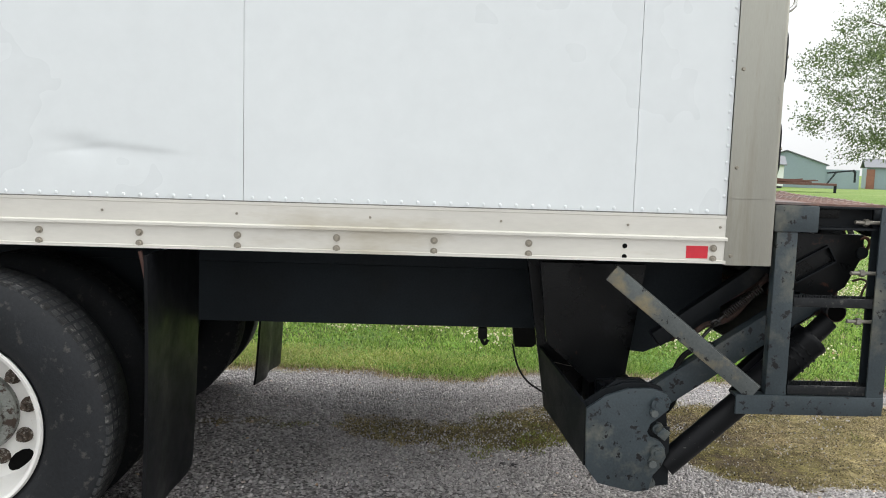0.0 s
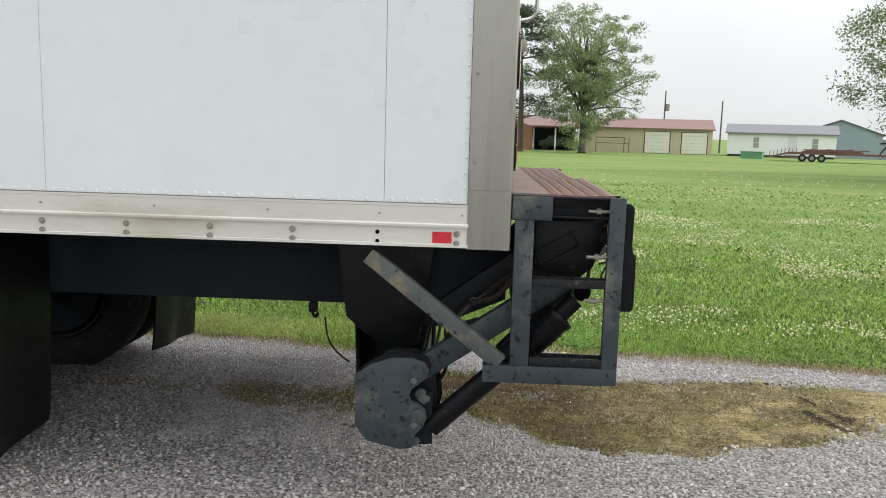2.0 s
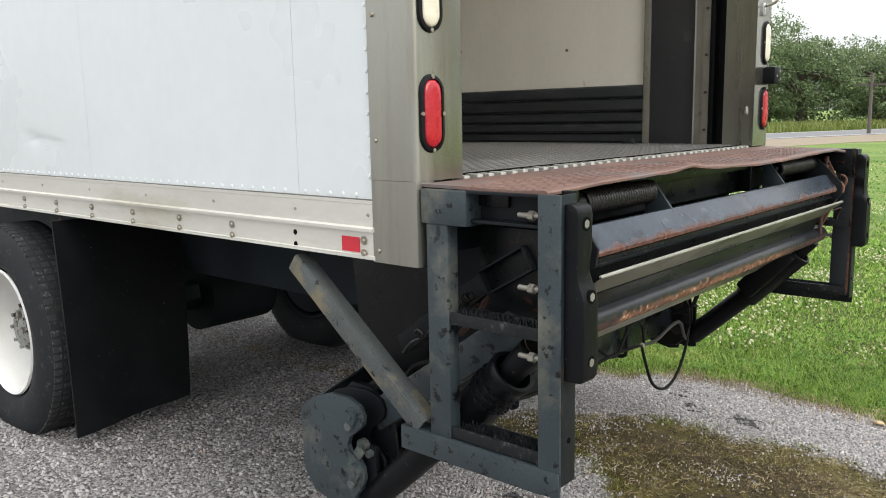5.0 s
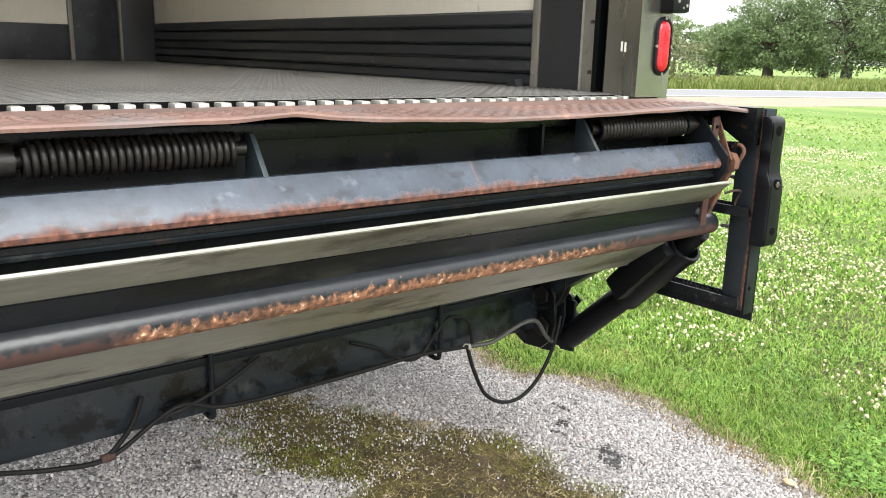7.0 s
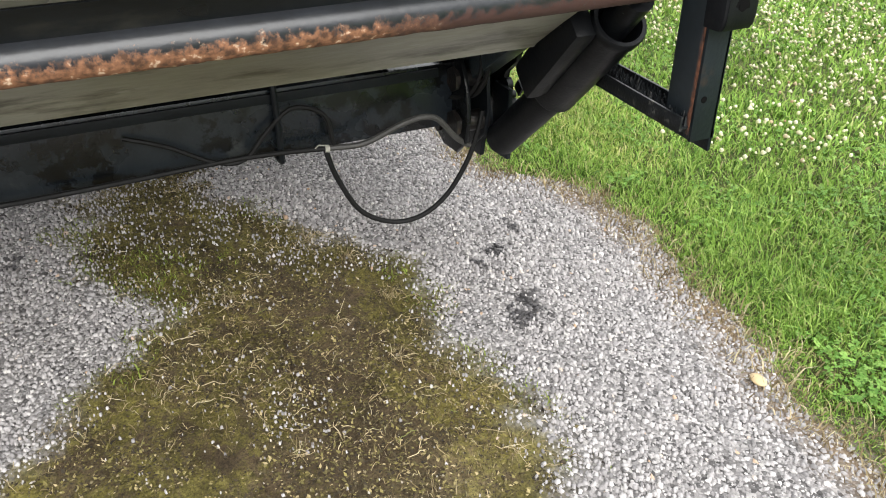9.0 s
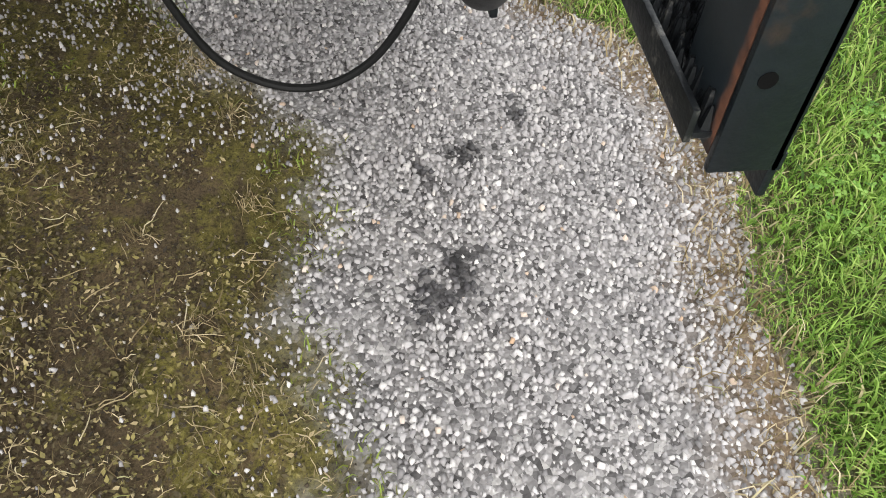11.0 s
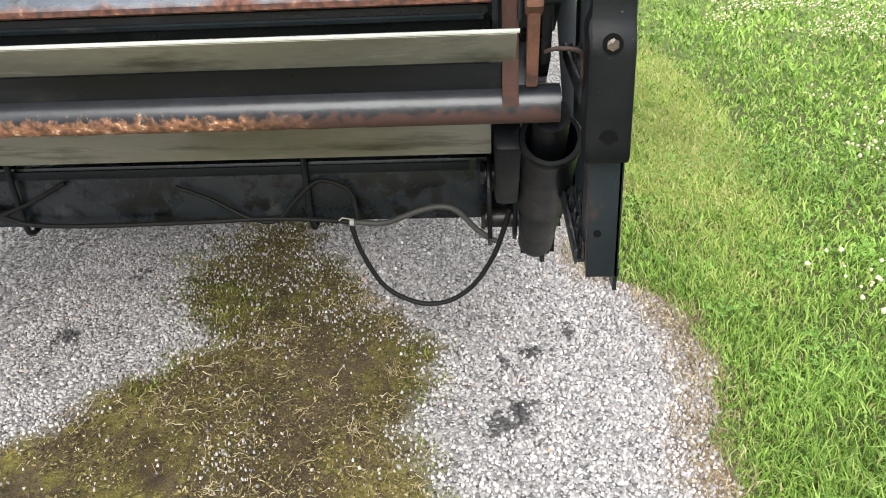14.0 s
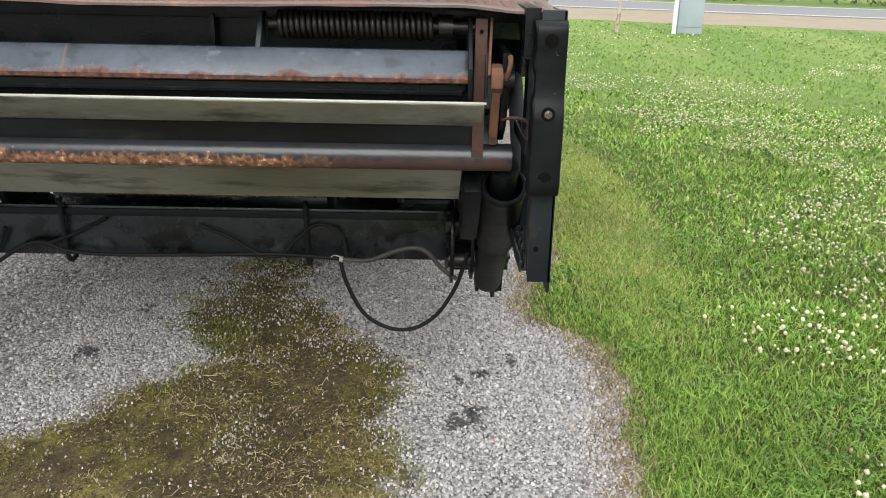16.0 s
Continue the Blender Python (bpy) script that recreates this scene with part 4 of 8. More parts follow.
wheel(2.67, 1)
wheel(3.40, -1, False)
wheel(mirror(2.67, True), -1)
wheel(mirror(3.40, True), 1, False)
for far in (False, True):
    bm = bmesh.new()
    f = (lambda y: mirror(y, far))
    cols = []
    for i in range(9):
        y = (2.775 if far else 2.728) + (0.68 if far else 0.575) * i / 8
        cols.append([bm.verts.new(((-0.97 if far else -1.0) - 0.04 * (1 - k / 10) ** 2 + 0.012 * math.sin(y * 14) * (1 - k / 10), f(y - (0.0 if far else 0.035 * (k / 10) * (1 - i / 8))), 0.10 + 0.05 * (i / 8 if k == 0 else 0) + (1.10 - 0.10) * k / 10)) for k in range(11)])
    for a, b in zip(cols, cols[1:]):
        for k in range(10):
            bm.faces.new((a[k], b[k], b[k + 1], a[k + 1]))
    r = bmesh.ops.extrude_face_region(bm, geom=list(bm.faces))
    for v in r["geom"]:
        if isinstance(v, bmesh.types.BMVert):
            v.co.x += 0.012
    flap_ = part("mudflap", bm, M["rubber"], truck, "hanging black rubber mudflap", 50)
    bm = bmesh.new()
    bar(bm, (-1.03, f(2.748), 1.11), (-1.005, f(2.752), 0.98), 0.010, 0.013)
    part("flap_strip", bm, M["strap"], flap_)

# ---- the liftgate ----
gate = thing("liftgate", (0, 0, 0), "stowed hydraulic liftgate, black and slate paint with heavy rust", "liftgate")
G0, G1 = 2.745, 5.231

# rear sill and the rusted tread plate that bridges to the box
bm = bmesh.new()
block(bm, (1.113, G0, 1.236), (1.266, G1, 1.327), 0.006)
part("sill_beam", bm, M["slate"], gate, "slate painted sill beam")
bm = bmesh.new()
block(bm, (1.266, G0 + 0.05, 1.285), (1.36, G1 - 0.05, 1.322), 0.004)
part("sill_channel", bm, M["black"], gate)
for far in (False, True):
    y_ = mirror(2.752, far)
    bm = bmesh.new()
    if far:
        block(bm, (1.266, mirror(2.747, far), 1.258), (1.535, mirror(2.757, far), 1.328), 0.002)
    else:  # an open channel end: top lip, bottom flange and the recessed web
        block(bm, (1.266, 2.747, 1.320), (1.48, 2.812, 1.328), 0.002)
        block(bm, (1.266, 2.762, 1.246), (1.48, 2.812, 1.254), 0.002)
        block(bm, (1.266, 2.806, 1.254), (1.48, 2.812, 1.320), 0)
    # near end is recessed; its shade is put into the colour
    part("sill_end", bm, M["slate"] if far else M["slate_dark"], gate)


LIP = [(2.75, -0.012), (2.87, -0.010), (3.02, -0.004), (3.20, -0.003), (3.42, 0.0), (3.54, 0.008), (3.63, -0.002), (3.78, -0.010), (4.1, -0.019), (4.35, -0.018), (4.73, -0.010), (5.0, -0.009), (5.11, -0.020), (5.23, -0.024)]


def lip_z(y):
    """The plate's free edge is beaten out of true."""
    return float(np.interp(y, [p[0] for p in LIP], [p[1] for p in LIP]))


bm = bmesh.new()
ny = 120
rows_ = []
for i in range(ny + 1):
    y = G0 + 0.012 + (G1 - G0 - 0.024) * i / ny
    d = lip_z(y)
    prof = [(1.108, 1.338), (1.25, 1.339 + d * 0.2), (1.40, 1.342 + d * 0.7), (1.488, 1.349 + d), (1.497, 1.347 + d), (1.500, 1.343 + d), (1.499, 1.337 + d + 0.002 * noise.noise((y * 9, 0, 0))), (1.492, 1.337 + d), (1.40, 1.333 + d * 0.7), (1.25, 1.331 + d * 0.2), (1.108, 1.330)]
    rows_.append([bm.verts.new((x, y, z)) for x, z in prof])
for a, b in zip(rows_, rows_[1:]):
    for k in range(len(a)):
        bm.faces.new((a[k], b[k], b[(k + 1) % len(a)], a[(k + 1) % len(a)]))
bm.faces.new(rows_[0])
bm.faces.new(rows_[-1][::-1])
bridge = part("bridge_plate", bm, M["rusttread"], gate, "rusty bent tread plate bridging to the box", 35)
v, f_ = tread_marks(1.265, 1.485, G0 + 0.03, G1 - 0.03, 1.3395, 0.046, 0.034, 0.011, 0.0035)
v[:, 2] += np.array([lip_z(y) * np.interp(x, (1.25, 1.40, 1.488), (0.2, 0.7, 1.0)) + np.interp(x, (1.25, 1.40, 1.488), (0.0, 0.003, 0.010)) for x, y in v[:, :2]])
raw_part("tread_lozenge", v, f_, M["rusttread"], bridge, "", "stuff")

# torsion springs under the plate, with their rods and end plates
for far in (False, True):
    f = (lambda y: mirror(y, far))
    bm = bmesh.new()
    helix(bm, (1.40, f(3.060), 1.276), (1.40, f(3.448), 1.276), 0.029, 0.0070, 27)
    spring_ = part("torsion_spring", bm, M["spring"], gate, "greasy coil torsion spring", 60)
    bm = bmesh.new()
    rod(bm, (1.40, f(2.93), 1.276), (1.40, f(3.47), 1.276), 0.015, 12)
    rod(bm, (1.40, f(3.010), 1.276), (1.40, f(3.045), 1.276), 0.030, 12)
    part("spring_rod", bm, M["spring"], spring_)
    bm = bmesh.new()
    prism(bm, [(1.37, 1.305), (1.395, 1.305), (1.458, 1.222), (1.43, 1.20), (1.37, 1.20)], "y", f(3.485), f(3.497), 0.002)
    part("spring_plate", bm, M["slate"], gate)
    bm = bmesh.new()
    prism(bm, [(1.36, 1.30), (1.42, 1.30), (1.526, 1.188), (1.526, 1.142), (1.485, 1.09), (1.36, 1.12)] if far else [(1.36, 1.30), (1.42, 1.30), (1.512, 1.175), (1.505, 1.13), (1.46, 1.10), (1.36, 1.12)], "y", f(2.962), f(2.972), 0.002)
    part("end_plate", bm, M["slate_dark"], gate)
    bm = bmesh.new()
    prism(bm, [(1.36, 1.30), (1.40, 1.30), (1.47, 1.19), (1.47, 1.11), (1.36, 1.12)], "y", f(2.920), f(2.928), 0.002)
    part("end_plate", bm, M["slate_dark"], gate)
    bm = bmesh.new()  # flat rusty strap from the plate down to the pipe
    bar(bm, (1.452, f(2.940), 1.302), (1.437, f(2.940), 0.950), 0.030, 0.010, (0, 1, 0), 0.002)
    strap = part("link_strap", bm, M["strap"], gate, "flat dark-red rusted link strap")
    bm = bmesh.new()
    rod(bm, (1.44, f(2.940), 1.272), (1.461, f(2.940), 1.271), 0.005, 8)
    part("strap_pin", bm, M["hole"], strap)
    bm = bmesh.new()
    prism(bm, [(1.470, 1.196), (1.505, 1.190), (1.520, 1.168), (1.517, 1.142), (1.490, 1.122), (1.462, 1.128), (1.455, 1.17)], "y", f(2.886), f(2.916), 0.006)
    if far:
        prism(bm, [(1.476, 1.150), (1.502, 1.138), (1.434, 0.985), (1.412, 0.993)], "y", f(2.890), f(2.912), 0.004)
    hook = part("rusty_hook", bm, M["hookrust"] if far else M["rusty"], gate, "rusted hinge block")
    bm = bmesh.new()
    rod(bm, (1.487, f(2.858), 1.160), (1.487, f(2.890), 1.160), 0.021, 14)
    part("hook_pin", bm, M["slate_dark"], hook)
    bm = bmesh.new()
    bar(bm, (1.435, f(2.915), 1.300), (1.500, f(2.921), 1.168), 0.007, 0.020, (0, 1, 0), 0.002)
    part("hook_link", bm, M["slate"] if not far else M["hookrust"], hook)
    bm = bmesh.new()
    sweep(bm, smooth_line([(1.47, f(2.885), 1.150), (1.505, f(2.878), 1.165), (1.518, f(2.872), 1.195), (1.500, f(2.87), 1.215), (1.475, f(2.875), 1.205)], 5), 0.0065)
    part("chain_link", bm, M["hookrust"], gate)
    bm = bmesh.new()
    sweep(bm, smooth_line([(1.47, f(2.88), 1.056), (1.49, f(2.86), 1.066), (1.492, f(2.822), 1.06), (1.475, f(2.815), 1.03), (1.47, f(2.815), 1.0)], 5), 0.004)
    part("hook_wire", bm, M["rustdark"], gate)

# the folded platform: dark back, bluish front face, lower wedge
bm = bmesh.new()
prism(bm, [(1.30, 1.295), (1.318, 1.295), (1.318, 1.20), (1.30, 1.20)], "y", 3.0, 4.98, 0.002)
for y in (4.35,):
    block(bm, (1.318, y, 1.20), (1.37, y + 0.01, 1.295), 0.002)
part("platform_back", bm, M["black"], gate)
bm = bmesh.new()
prism(bm, [(1.425, 1.206), (1.452, 1.2245), (1.460, 1.2235), (1.503, 1.171), (1.5075, 1.161), (1.5045, 1.151), (1.490, 1.146), (1.44, 1.175)], "y", 2.968, 5.008, 0.0015)
part("folded_flap", bm, M["flap"], gate, "blue-grey steel flap with a rusting lower edge", 30)
bm = bmesh.new()
prism(bm, [(1.44, 1.172), (1.492, 1.144), (1.488, 1.128), (1.476, 1.118), (1.462, 1.062), (1.44, 1.03), (1.33, 1.00), (1.30, 1.05), (1.32, 1.19), (1.40, 1.20)], "y", 2.975, 5.000, 0.003)
part("flap_body", bm, M["black"], gate, "black folded flap section with seams", 30)
bm = bmesh.new()
prism(bm, [(1.484, 1.131), (1.4945, 1.1275), (1.490, 1.120), (1.478, 1.117)], "y", 2.98, 4.99, 0)
part("flap_seam", bm, M["frame"], gate)
# aluminium edge sheet: bright top edge, olive face sloping inwards
bm = bmesh.new()
strip(bm, [(1.521, 1.1035), (1.478, 1.068), (1.438, 1.036)], 0.004, "y", 2.965, 5.045)
sheet = part("edge_sheet", bm, M["olive"], gate, "dull aluminium edge sheet with a bright rim", 60)
bm = bmesh.new()
bar(bm, (1.521, 2.960, 1.1055), (1.521, 5.050, 1.1055), 0.006, 0.008, (0, 0, 1), 0.001)
part("bright_rim", bm, M["bright"], sheet)
# inward bend of the edge sheet, coloured dark for the shade above the pipe
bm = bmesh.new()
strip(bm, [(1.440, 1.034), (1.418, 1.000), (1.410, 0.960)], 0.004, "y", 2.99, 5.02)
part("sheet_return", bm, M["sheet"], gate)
# the pipe
bm = bmesh.new()
rings = []
R_ = 0.0365
for i in range(141):
    y = 2.848 + (5.128 - 2.848) * i / 140
    ring = []
    for k in range(24):
        a = 2 * math.pi * k / 24
        rr = R_ + (0.0022 * noise.noise((y * 38, math.cos(a) * 5, math.sin(a) * 5)) if 3.15 < y < 4.80 and math.sin(a) < 0.25 and math.cos(a) > -0.2 else 0)
        ring.append(bm.verts.new((1.405 + rr * math.cos(a), y, 0.945 + rr * math.sin(a))))
    rings.append(ring)
for a, b in zip(rings, rings[1:]):
    for k in range(24):
        bm.faces.new((a[k], a[(k + 1) % 24], b[(k + 1) % 24], b[k]))
bm.faces.new(rings[0][::-1])
bm.faces.new(rings[-1])
pipe = part("cross_pipe", bm, M["pipe"], gate, "round cross pipe flaked with rust", 60)
for far in (False, True):
    bm = bmesh.new()
    rod(bm, (1.405, mirror(2.8465, far), 0.945), (1.405, mirror(2.86, far), 0.945), 0.0315, 24)
    part("pipe_bore", bm, M["hole"], pipe)
# lower olive sheet and its dark return
bm = bmesh.new()
strip(bm, [(1.385, 0.918), (1.30, 0.860), (1.294, 0.856), (1.185, 0.777), (1.179, 0.768), (1.160, 0.768)], 0.004, "y", 2.960, 5.000)
part("lower_sheet", bm, M["olive"], gate, "dull aluminium underside sheet", 30)

# dark pump housing between the chassis rails
bm = bmesh.new()
prism(bm, [(0.60, 1.20), (1.12, 1.20), (1.12, 0.83), (0.82, 0.70), (0.60, 0.72)], "y", 3.20, 4.78, 0.01)
part("pump_housing", bm, M["chassis"], gate)

# main crossbeam with brackets
bm = bmesh.new()
block(bm, (0.62, 2.99, 0.412), (0.765, 4.992, 0.60), 0.010)
beam = part("cross_beam", bm, M["beam"], gate, "heavy black crossbeam with wet stains")
bm = bmesh.new()
block(bm, (0.766, 3.02, 0.565), (0.774, 4.94, 0.590), 0.001)
part("beam_plate", bm, M["slate_dark"], beam)
for y in (3.62, 4.475):
    bm = bmesh.new()
    sweep(bm, smooth_line([(0.768, y, 0.625), (0.785, y + 0.003, 0.60), (0.782, y + 0.005, 0.43), (0.765, y + 0.008, 0.395), (0.72, y + 0.006, 0.392)], 5), 0.009)
    part("hose_bracket", bm, M["slate_dark"], gate)

# cables along the beam and the hanging loop
bm = bmesh.new()
sweep(bm, smooth_line([(0.79, 3.315, 0.368), (0.79, 3.345, 0.395), (0.79, 3.39, 0.45), (0.785, 3.42, 0.52)], 6), 0.008)
part("hose", bm, M["wire"], gate)
bm = bmesh.new()
rod(bm, (0.79, 3.300, 0.367), (0.79, 3.335, 0.370), 0.0125, 10)
part("hose_joint", bm, M["rustdark"], gate)
bm = bmesh.new()
sweep(bm, smooth_line([(0.785, 3.02, 0.41), (0.79, 3.18, 0.375), (0.79, 3.32, 0.366), (0.79, 3.46, 0.444), (0.79, 3.54, 0.468), (0.79, 3.64, 0.435), (0.79, 3.80, 0.425), (0.792, 4.1, 0.430), (0.792, 4.35, 0.437), (0.795, 4.50, 0.432), (0.80, 4.605, 0.425)], 8), 0.0075)
part("hose", bm, M["wire"], gate, "black hydraulic hose")
# right arch of the same hose, coloured lighter where it catches light
bm = bmesh.new()
sweep(bm, smooth_line([(0.80, 4.605, 0.425), (0.82, 4.70, 0.43), (0.84, 4.80, 0.475), (0.85, 4.86, 0.49), (0.85, 4.905, 0.475), (0.84, 4.96, 0.41), (0.83, 5.01, 0.37)], 8), 0.0085)
part("hose", bm, M["glint_hose"], gate, "dusty hydraulic hose along the beam, grey glints in its colour")
bm = bmesh.new()
sweep(bm, smooth_line([(0.80, 4.595, 0.425), (0.81, 4.62, 0.335), (0.815, 4.68, 0.222), (0.82, 4.77, 0.168), (0.825, 4.86, 0.170), (0.83, 4.94, 0.225), (0.835, 5.00, 0.32), (0.835, 5.03, 0.40), (0.83, 5.05, 0.47)], 8), 0.0075)
part("hose", bm, M["wire"], gate, "black cable hanging in a loop")
bm = bmesh.new()
sweep(bm, smooth_line([(0.785, 4.10, 0.54), (0.79, 4.20, 0.50), (0.79, 4.30, 0.44), (0.79, 4.38, 0.43), (0.79, 4.45, 0.50), (0.79, 4.52, 0.55), (0.795, 4.60, 0.52), (0.80, 4.62, 0.43)], 8), 0.0065)
part("hose", bm, M["wire"], gate)
bm = bmesh.new()
sweep(bm, smooth_line([(0.785, 3.78, 0.56), (0.79, 3.66, 0.50), (0.79, 3.55, 0.46), (0.785, 3.46, 0.44)], 8), 0.0065)
part("hose", bm, M["wire"], gate)
bm = bmesh.new()
rod(bm, (0.80, 4.594, 0.425), (0.80, 4.606, 0.424), 0.011, 10)
sweep(bm, [(0.805, 4.60, 0.436), (0.81, 4.575, 0.443), (0.812, 4.565, 0.436)], 0.002, 6)
part("cable_tie", bm, M["tie"], gate, "pale cable tie")


def gate_side(far):
    """Step frame, lift arm, ram and knuckle of one side."""
    f = (lambda y: mirror(y, far))

    def b(bm, a, c, bevel=0.004):
        return block(bm, (a[0], f(a[1]), a[2]), (c[0], f(c[1]), c[2]), bevel)
    # step frame
    bm = bmesh.new()
    b(bm, (1.126, 2.75, 0.662), (1.200, 2.792, 1.237), 0.006)
    up = 0.018 if far else 0.0
    b(bm, (1.480, 2.745, 0.598 + up), (1.541, 2.753, 1.329), 0.002)
    prism(bm, [(1.022, 0.597 + up), (1.490, 0.597 + up), (1.541, 0.628 + up), (1.541, 0.664), (1.022, 0.664)], "y", f(2.742), f(2.752), 0.002)
    b(bm, (1.022, 2.752, 0.656), (1.535, 2.80, 0.664), 0.001)
    # far frame is coloured darker than the near one
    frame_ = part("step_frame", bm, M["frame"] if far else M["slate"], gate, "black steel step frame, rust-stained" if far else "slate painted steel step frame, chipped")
    bm = bmesh.new()
    b(bm, (1.533, 2.744 if far else 2.753, 0.628 + up), (1.541, 2.804 if far else 2.815, 1.329), 0.002)
    part("frame_flange", bm, M["frame"], frame_)
    bm = bmesh.new()
    inner = 2.804 if far else 2.815
    b(bm, (1.452 if far else 1.486, inner - 0.008, 0.640 + up), (1.5325, inner, 1.322), 0.002)
    part("frame_web", bm, M["web"], frame_, "black web with rust along its edges")
    bm = bmesh.new()
    prism(bm, [(1.30, 1.333), (1.53, 1.333), (1.53, 1.215), (1.47, 1.225), (1.40, 1.27), (1.30, 1.30)], "y", f(inner + 0.0005), f(2.842), 0.003)
    part("corner_gusset", bm, M["black"], gate)
    for z0 in (0.978, 0.668):
        bm = bmesh.new()
        b(bm, (1.203, 2.752, z0), (1.528, 2.758, z0 + 0.032), 0.001)
        b(bm, (1.203, 2.819, z0), (1.528, 2.825, z0 + 0.032), 0.001)
        b(bm, (1.203, 2.758, z0 + 0.004), (1.528, 2.819, z0 + 0.010), 0)
        r = random.Random(int(z0 * 1000) + far)
        for line in range(4):  # ridges that cross into diamonds, beaten into teeth
            for k in range(34):
                x = 1.211 + 0.0094 * k
                swing = abs((k / 8.5 + line % 2) % 2 - 1)
                y = 2.766 + (0.024 * swing if line < 2 else 0.046 - 0.024 * swing)
                tall = r.uniform(0.016, 0.030)
                bmesh.ops.create_cone(bm, cap_ends=False, segments=5, radius1=0.0058, radius2=r.uniform(0.0008, 0.003), depth=tall, matrix=Matrix.Translation((x + r.uniform(-0.002, 0.002), f(y + r.uniform(-0.0015, 0.0015)), z0 + 0.010 + tall / 2)))
        part("step_tread", bm, M["step"], frame_, "serrated steel step tread")
    bm = bmesh.new()
    for z in (1.274, 1.098, 0.928):
        rod(bm, (1.532, f(2.775), z), (1.405, f(2.775), z), 0.0068, 10)
        rod(bm, (1.436, f(2.775), z), (1.452, f(2.775), z), 0.0125, 6)
    parts("frame_bolt", bm, M["galv"], frame_)
    bm = bmesh.new()  # diagonal brace
    bar(bm, (0.566, f(2.752), 1.078), (1.088, f(2.752), 0.668), 0.010, 0.058, (0, 1, 0), 0.003)
    bar(bm, (0.586, f(2.775), 1.100), (1.108, f(2.775), 0.690), 0.05, 0.008, (0, 1, 0), 0.002)
    # far brace takes the dark slate, so its shade sits in the colour
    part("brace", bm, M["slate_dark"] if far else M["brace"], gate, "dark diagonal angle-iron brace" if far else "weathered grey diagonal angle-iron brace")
    # dock bumper with recessed bolts
    bm = bmesh.new()
    prof = [(0.892, 1.586), (0.897, 1.592), (0.92, 1.5955), (1.085, 1.594), (1.105, 1.589), (1.125, 1.580), (1.15, 1.5765), (1.285, 1.578), (1.300, 1.573), (1.307, 1.562)]
    zs = np.linspace(0.892, 1.307, 44)
    rows_ = []
    for z in zs:
        face = float(np.interp(z, [p[0] for p in prof], [p[1] for p in prof]))
        w = (2.822 if far else 2.834) + 0.006 * noise.noise((z * 14, 3.1 + far, 0)) - (0.012 if 1.12 < z < 1.2 else 0.0) * (1 - abs(z - 1.16) / 0.04)
        y0 = 2.744 if far else 2.763
        ring = [(1.542, y0), (face - 0.008, y0), (face - 0.002, y0 + 0.002), (face, y0 + 0.008), (face + 0.0012 * noise.noise((z * 30, 0, 1)), 2.79), (face + 0.0015 * noise.noise((z * 25, 2, 1)), 2.815), (face - 0.0005, w - 0.010), (face - 0.004, w - 0.003), (face - 0.012, w), (1.542, w)]
        rows_.append([bm.verts.new((x, f(y), z)) for x, y in ring])
    for a, c in zip(rows_, rows_[1:]):
        for k in range(len(a)):
            bm.faces.new((a[k], a[(k + 1) % len(a)], c[(k + 1) % len(a)], c[k]))
    bm.faces.new(rows_[0][::-1])
    bm.faces.new(rows_[-1])
    bmesh.ops.recalc_face_normals(bm, faces=bm.faces[:])
    pad = part("dock_bumper", bm, M["rubber"], gate, "black moulded rubber dock bumper, worn wavy")
    for z in (1.262, 1.094, 0.938):
        face = 1.5785 if z > 1.12 else 1.5945
        bm = bmesh.new()
        yb = 2.783 if far else 2.797
        rod(bm, (face - 0.01, f(yb), z), (face + 0.0008, f(yb), z), 0.0165, 18)
        part("bolt_recess", bm, M["hole"], pad)
        bm = bmesh.new()
        rod(bm, (face - 0.004, f(yb), z), (face + 0.0018, f(yb), z), 0.0105, 6)
        part("bumper_bolt", bm, M["galv"] if not far else M["rustbolt"] if 1.0 < z < 1.2 else M["hole"], pad)
    bm = bmesh.new()
    rod(bm, (1.538, f(2.786), 0.737), (1.5418, f(2.786), 0.737), 0.0075, 12)
    part("frame_hole", bm, M["hole"], frame_)
    # hinge bracket with its slotted tube
    bm = bmesh.new()
    prism(bm, [(1.215, 1.225), (1.495, 1.225), (1.495, 1.15), (1.44, 1.035), (1.37, 0.985), (1.25, 1.018), (1.208, 1.06)], "y", f(2.868), f(2.888), 0.004)
    part("hinge_bracket", bm, M["black"], gate, "black hinge bracket")
    bm = bmesh.new()
    for s in (-1, 1):
        off = Vector((0.5, 0, -0.866)) * 0.032 * s
        bar(bm, Vector((1.235, f(2.862), 1.075)) + off, Vector((1.375, f(2.862), 1.155)) + off, 0.03, 0.006, (0, 1, 0), 0.001)
    for p in ((1.235, 1.075), (1.375, 1.155)):
        bar(bm, (p[0] - 0.016, f(2.862), p[1] + 0.028), (p[0] + 0.016, f(2.862), p[1] - 0.028), 0.03, 0.006, (0, 1, 0), 0.001)
    part("slotted_tube", bm, M["slate_dark"], gate)
    # lift arm
    bm = bmesh.new()
    bar(bm, (0.745, f(2.925), 0.570), (1.385, f(2.925), 1.012), 0.06, 0.095, (0, 1, 0), 0.008)
    part("lift_arm", bm, M["slate"], gate, "slate painted lift arm")
    # ram: rod, open-topped sleeve, neck, and a rounded pad beside it
    bm = bmesh.new()
    rod(bm, (0.82, f(2.854), 0.365), (1.14, f(2.854), 0.660), 0.049 if far else 0.045, 24)
    ram = part("ram", bm, M["rubber"], gate, "black hydraulic ram")
    bm = bmesh.new()
    sleeve(bm, (1.085, f(2.856), 0.605), (1.328, f(2.856), 0.850), 0.061, 0.053)
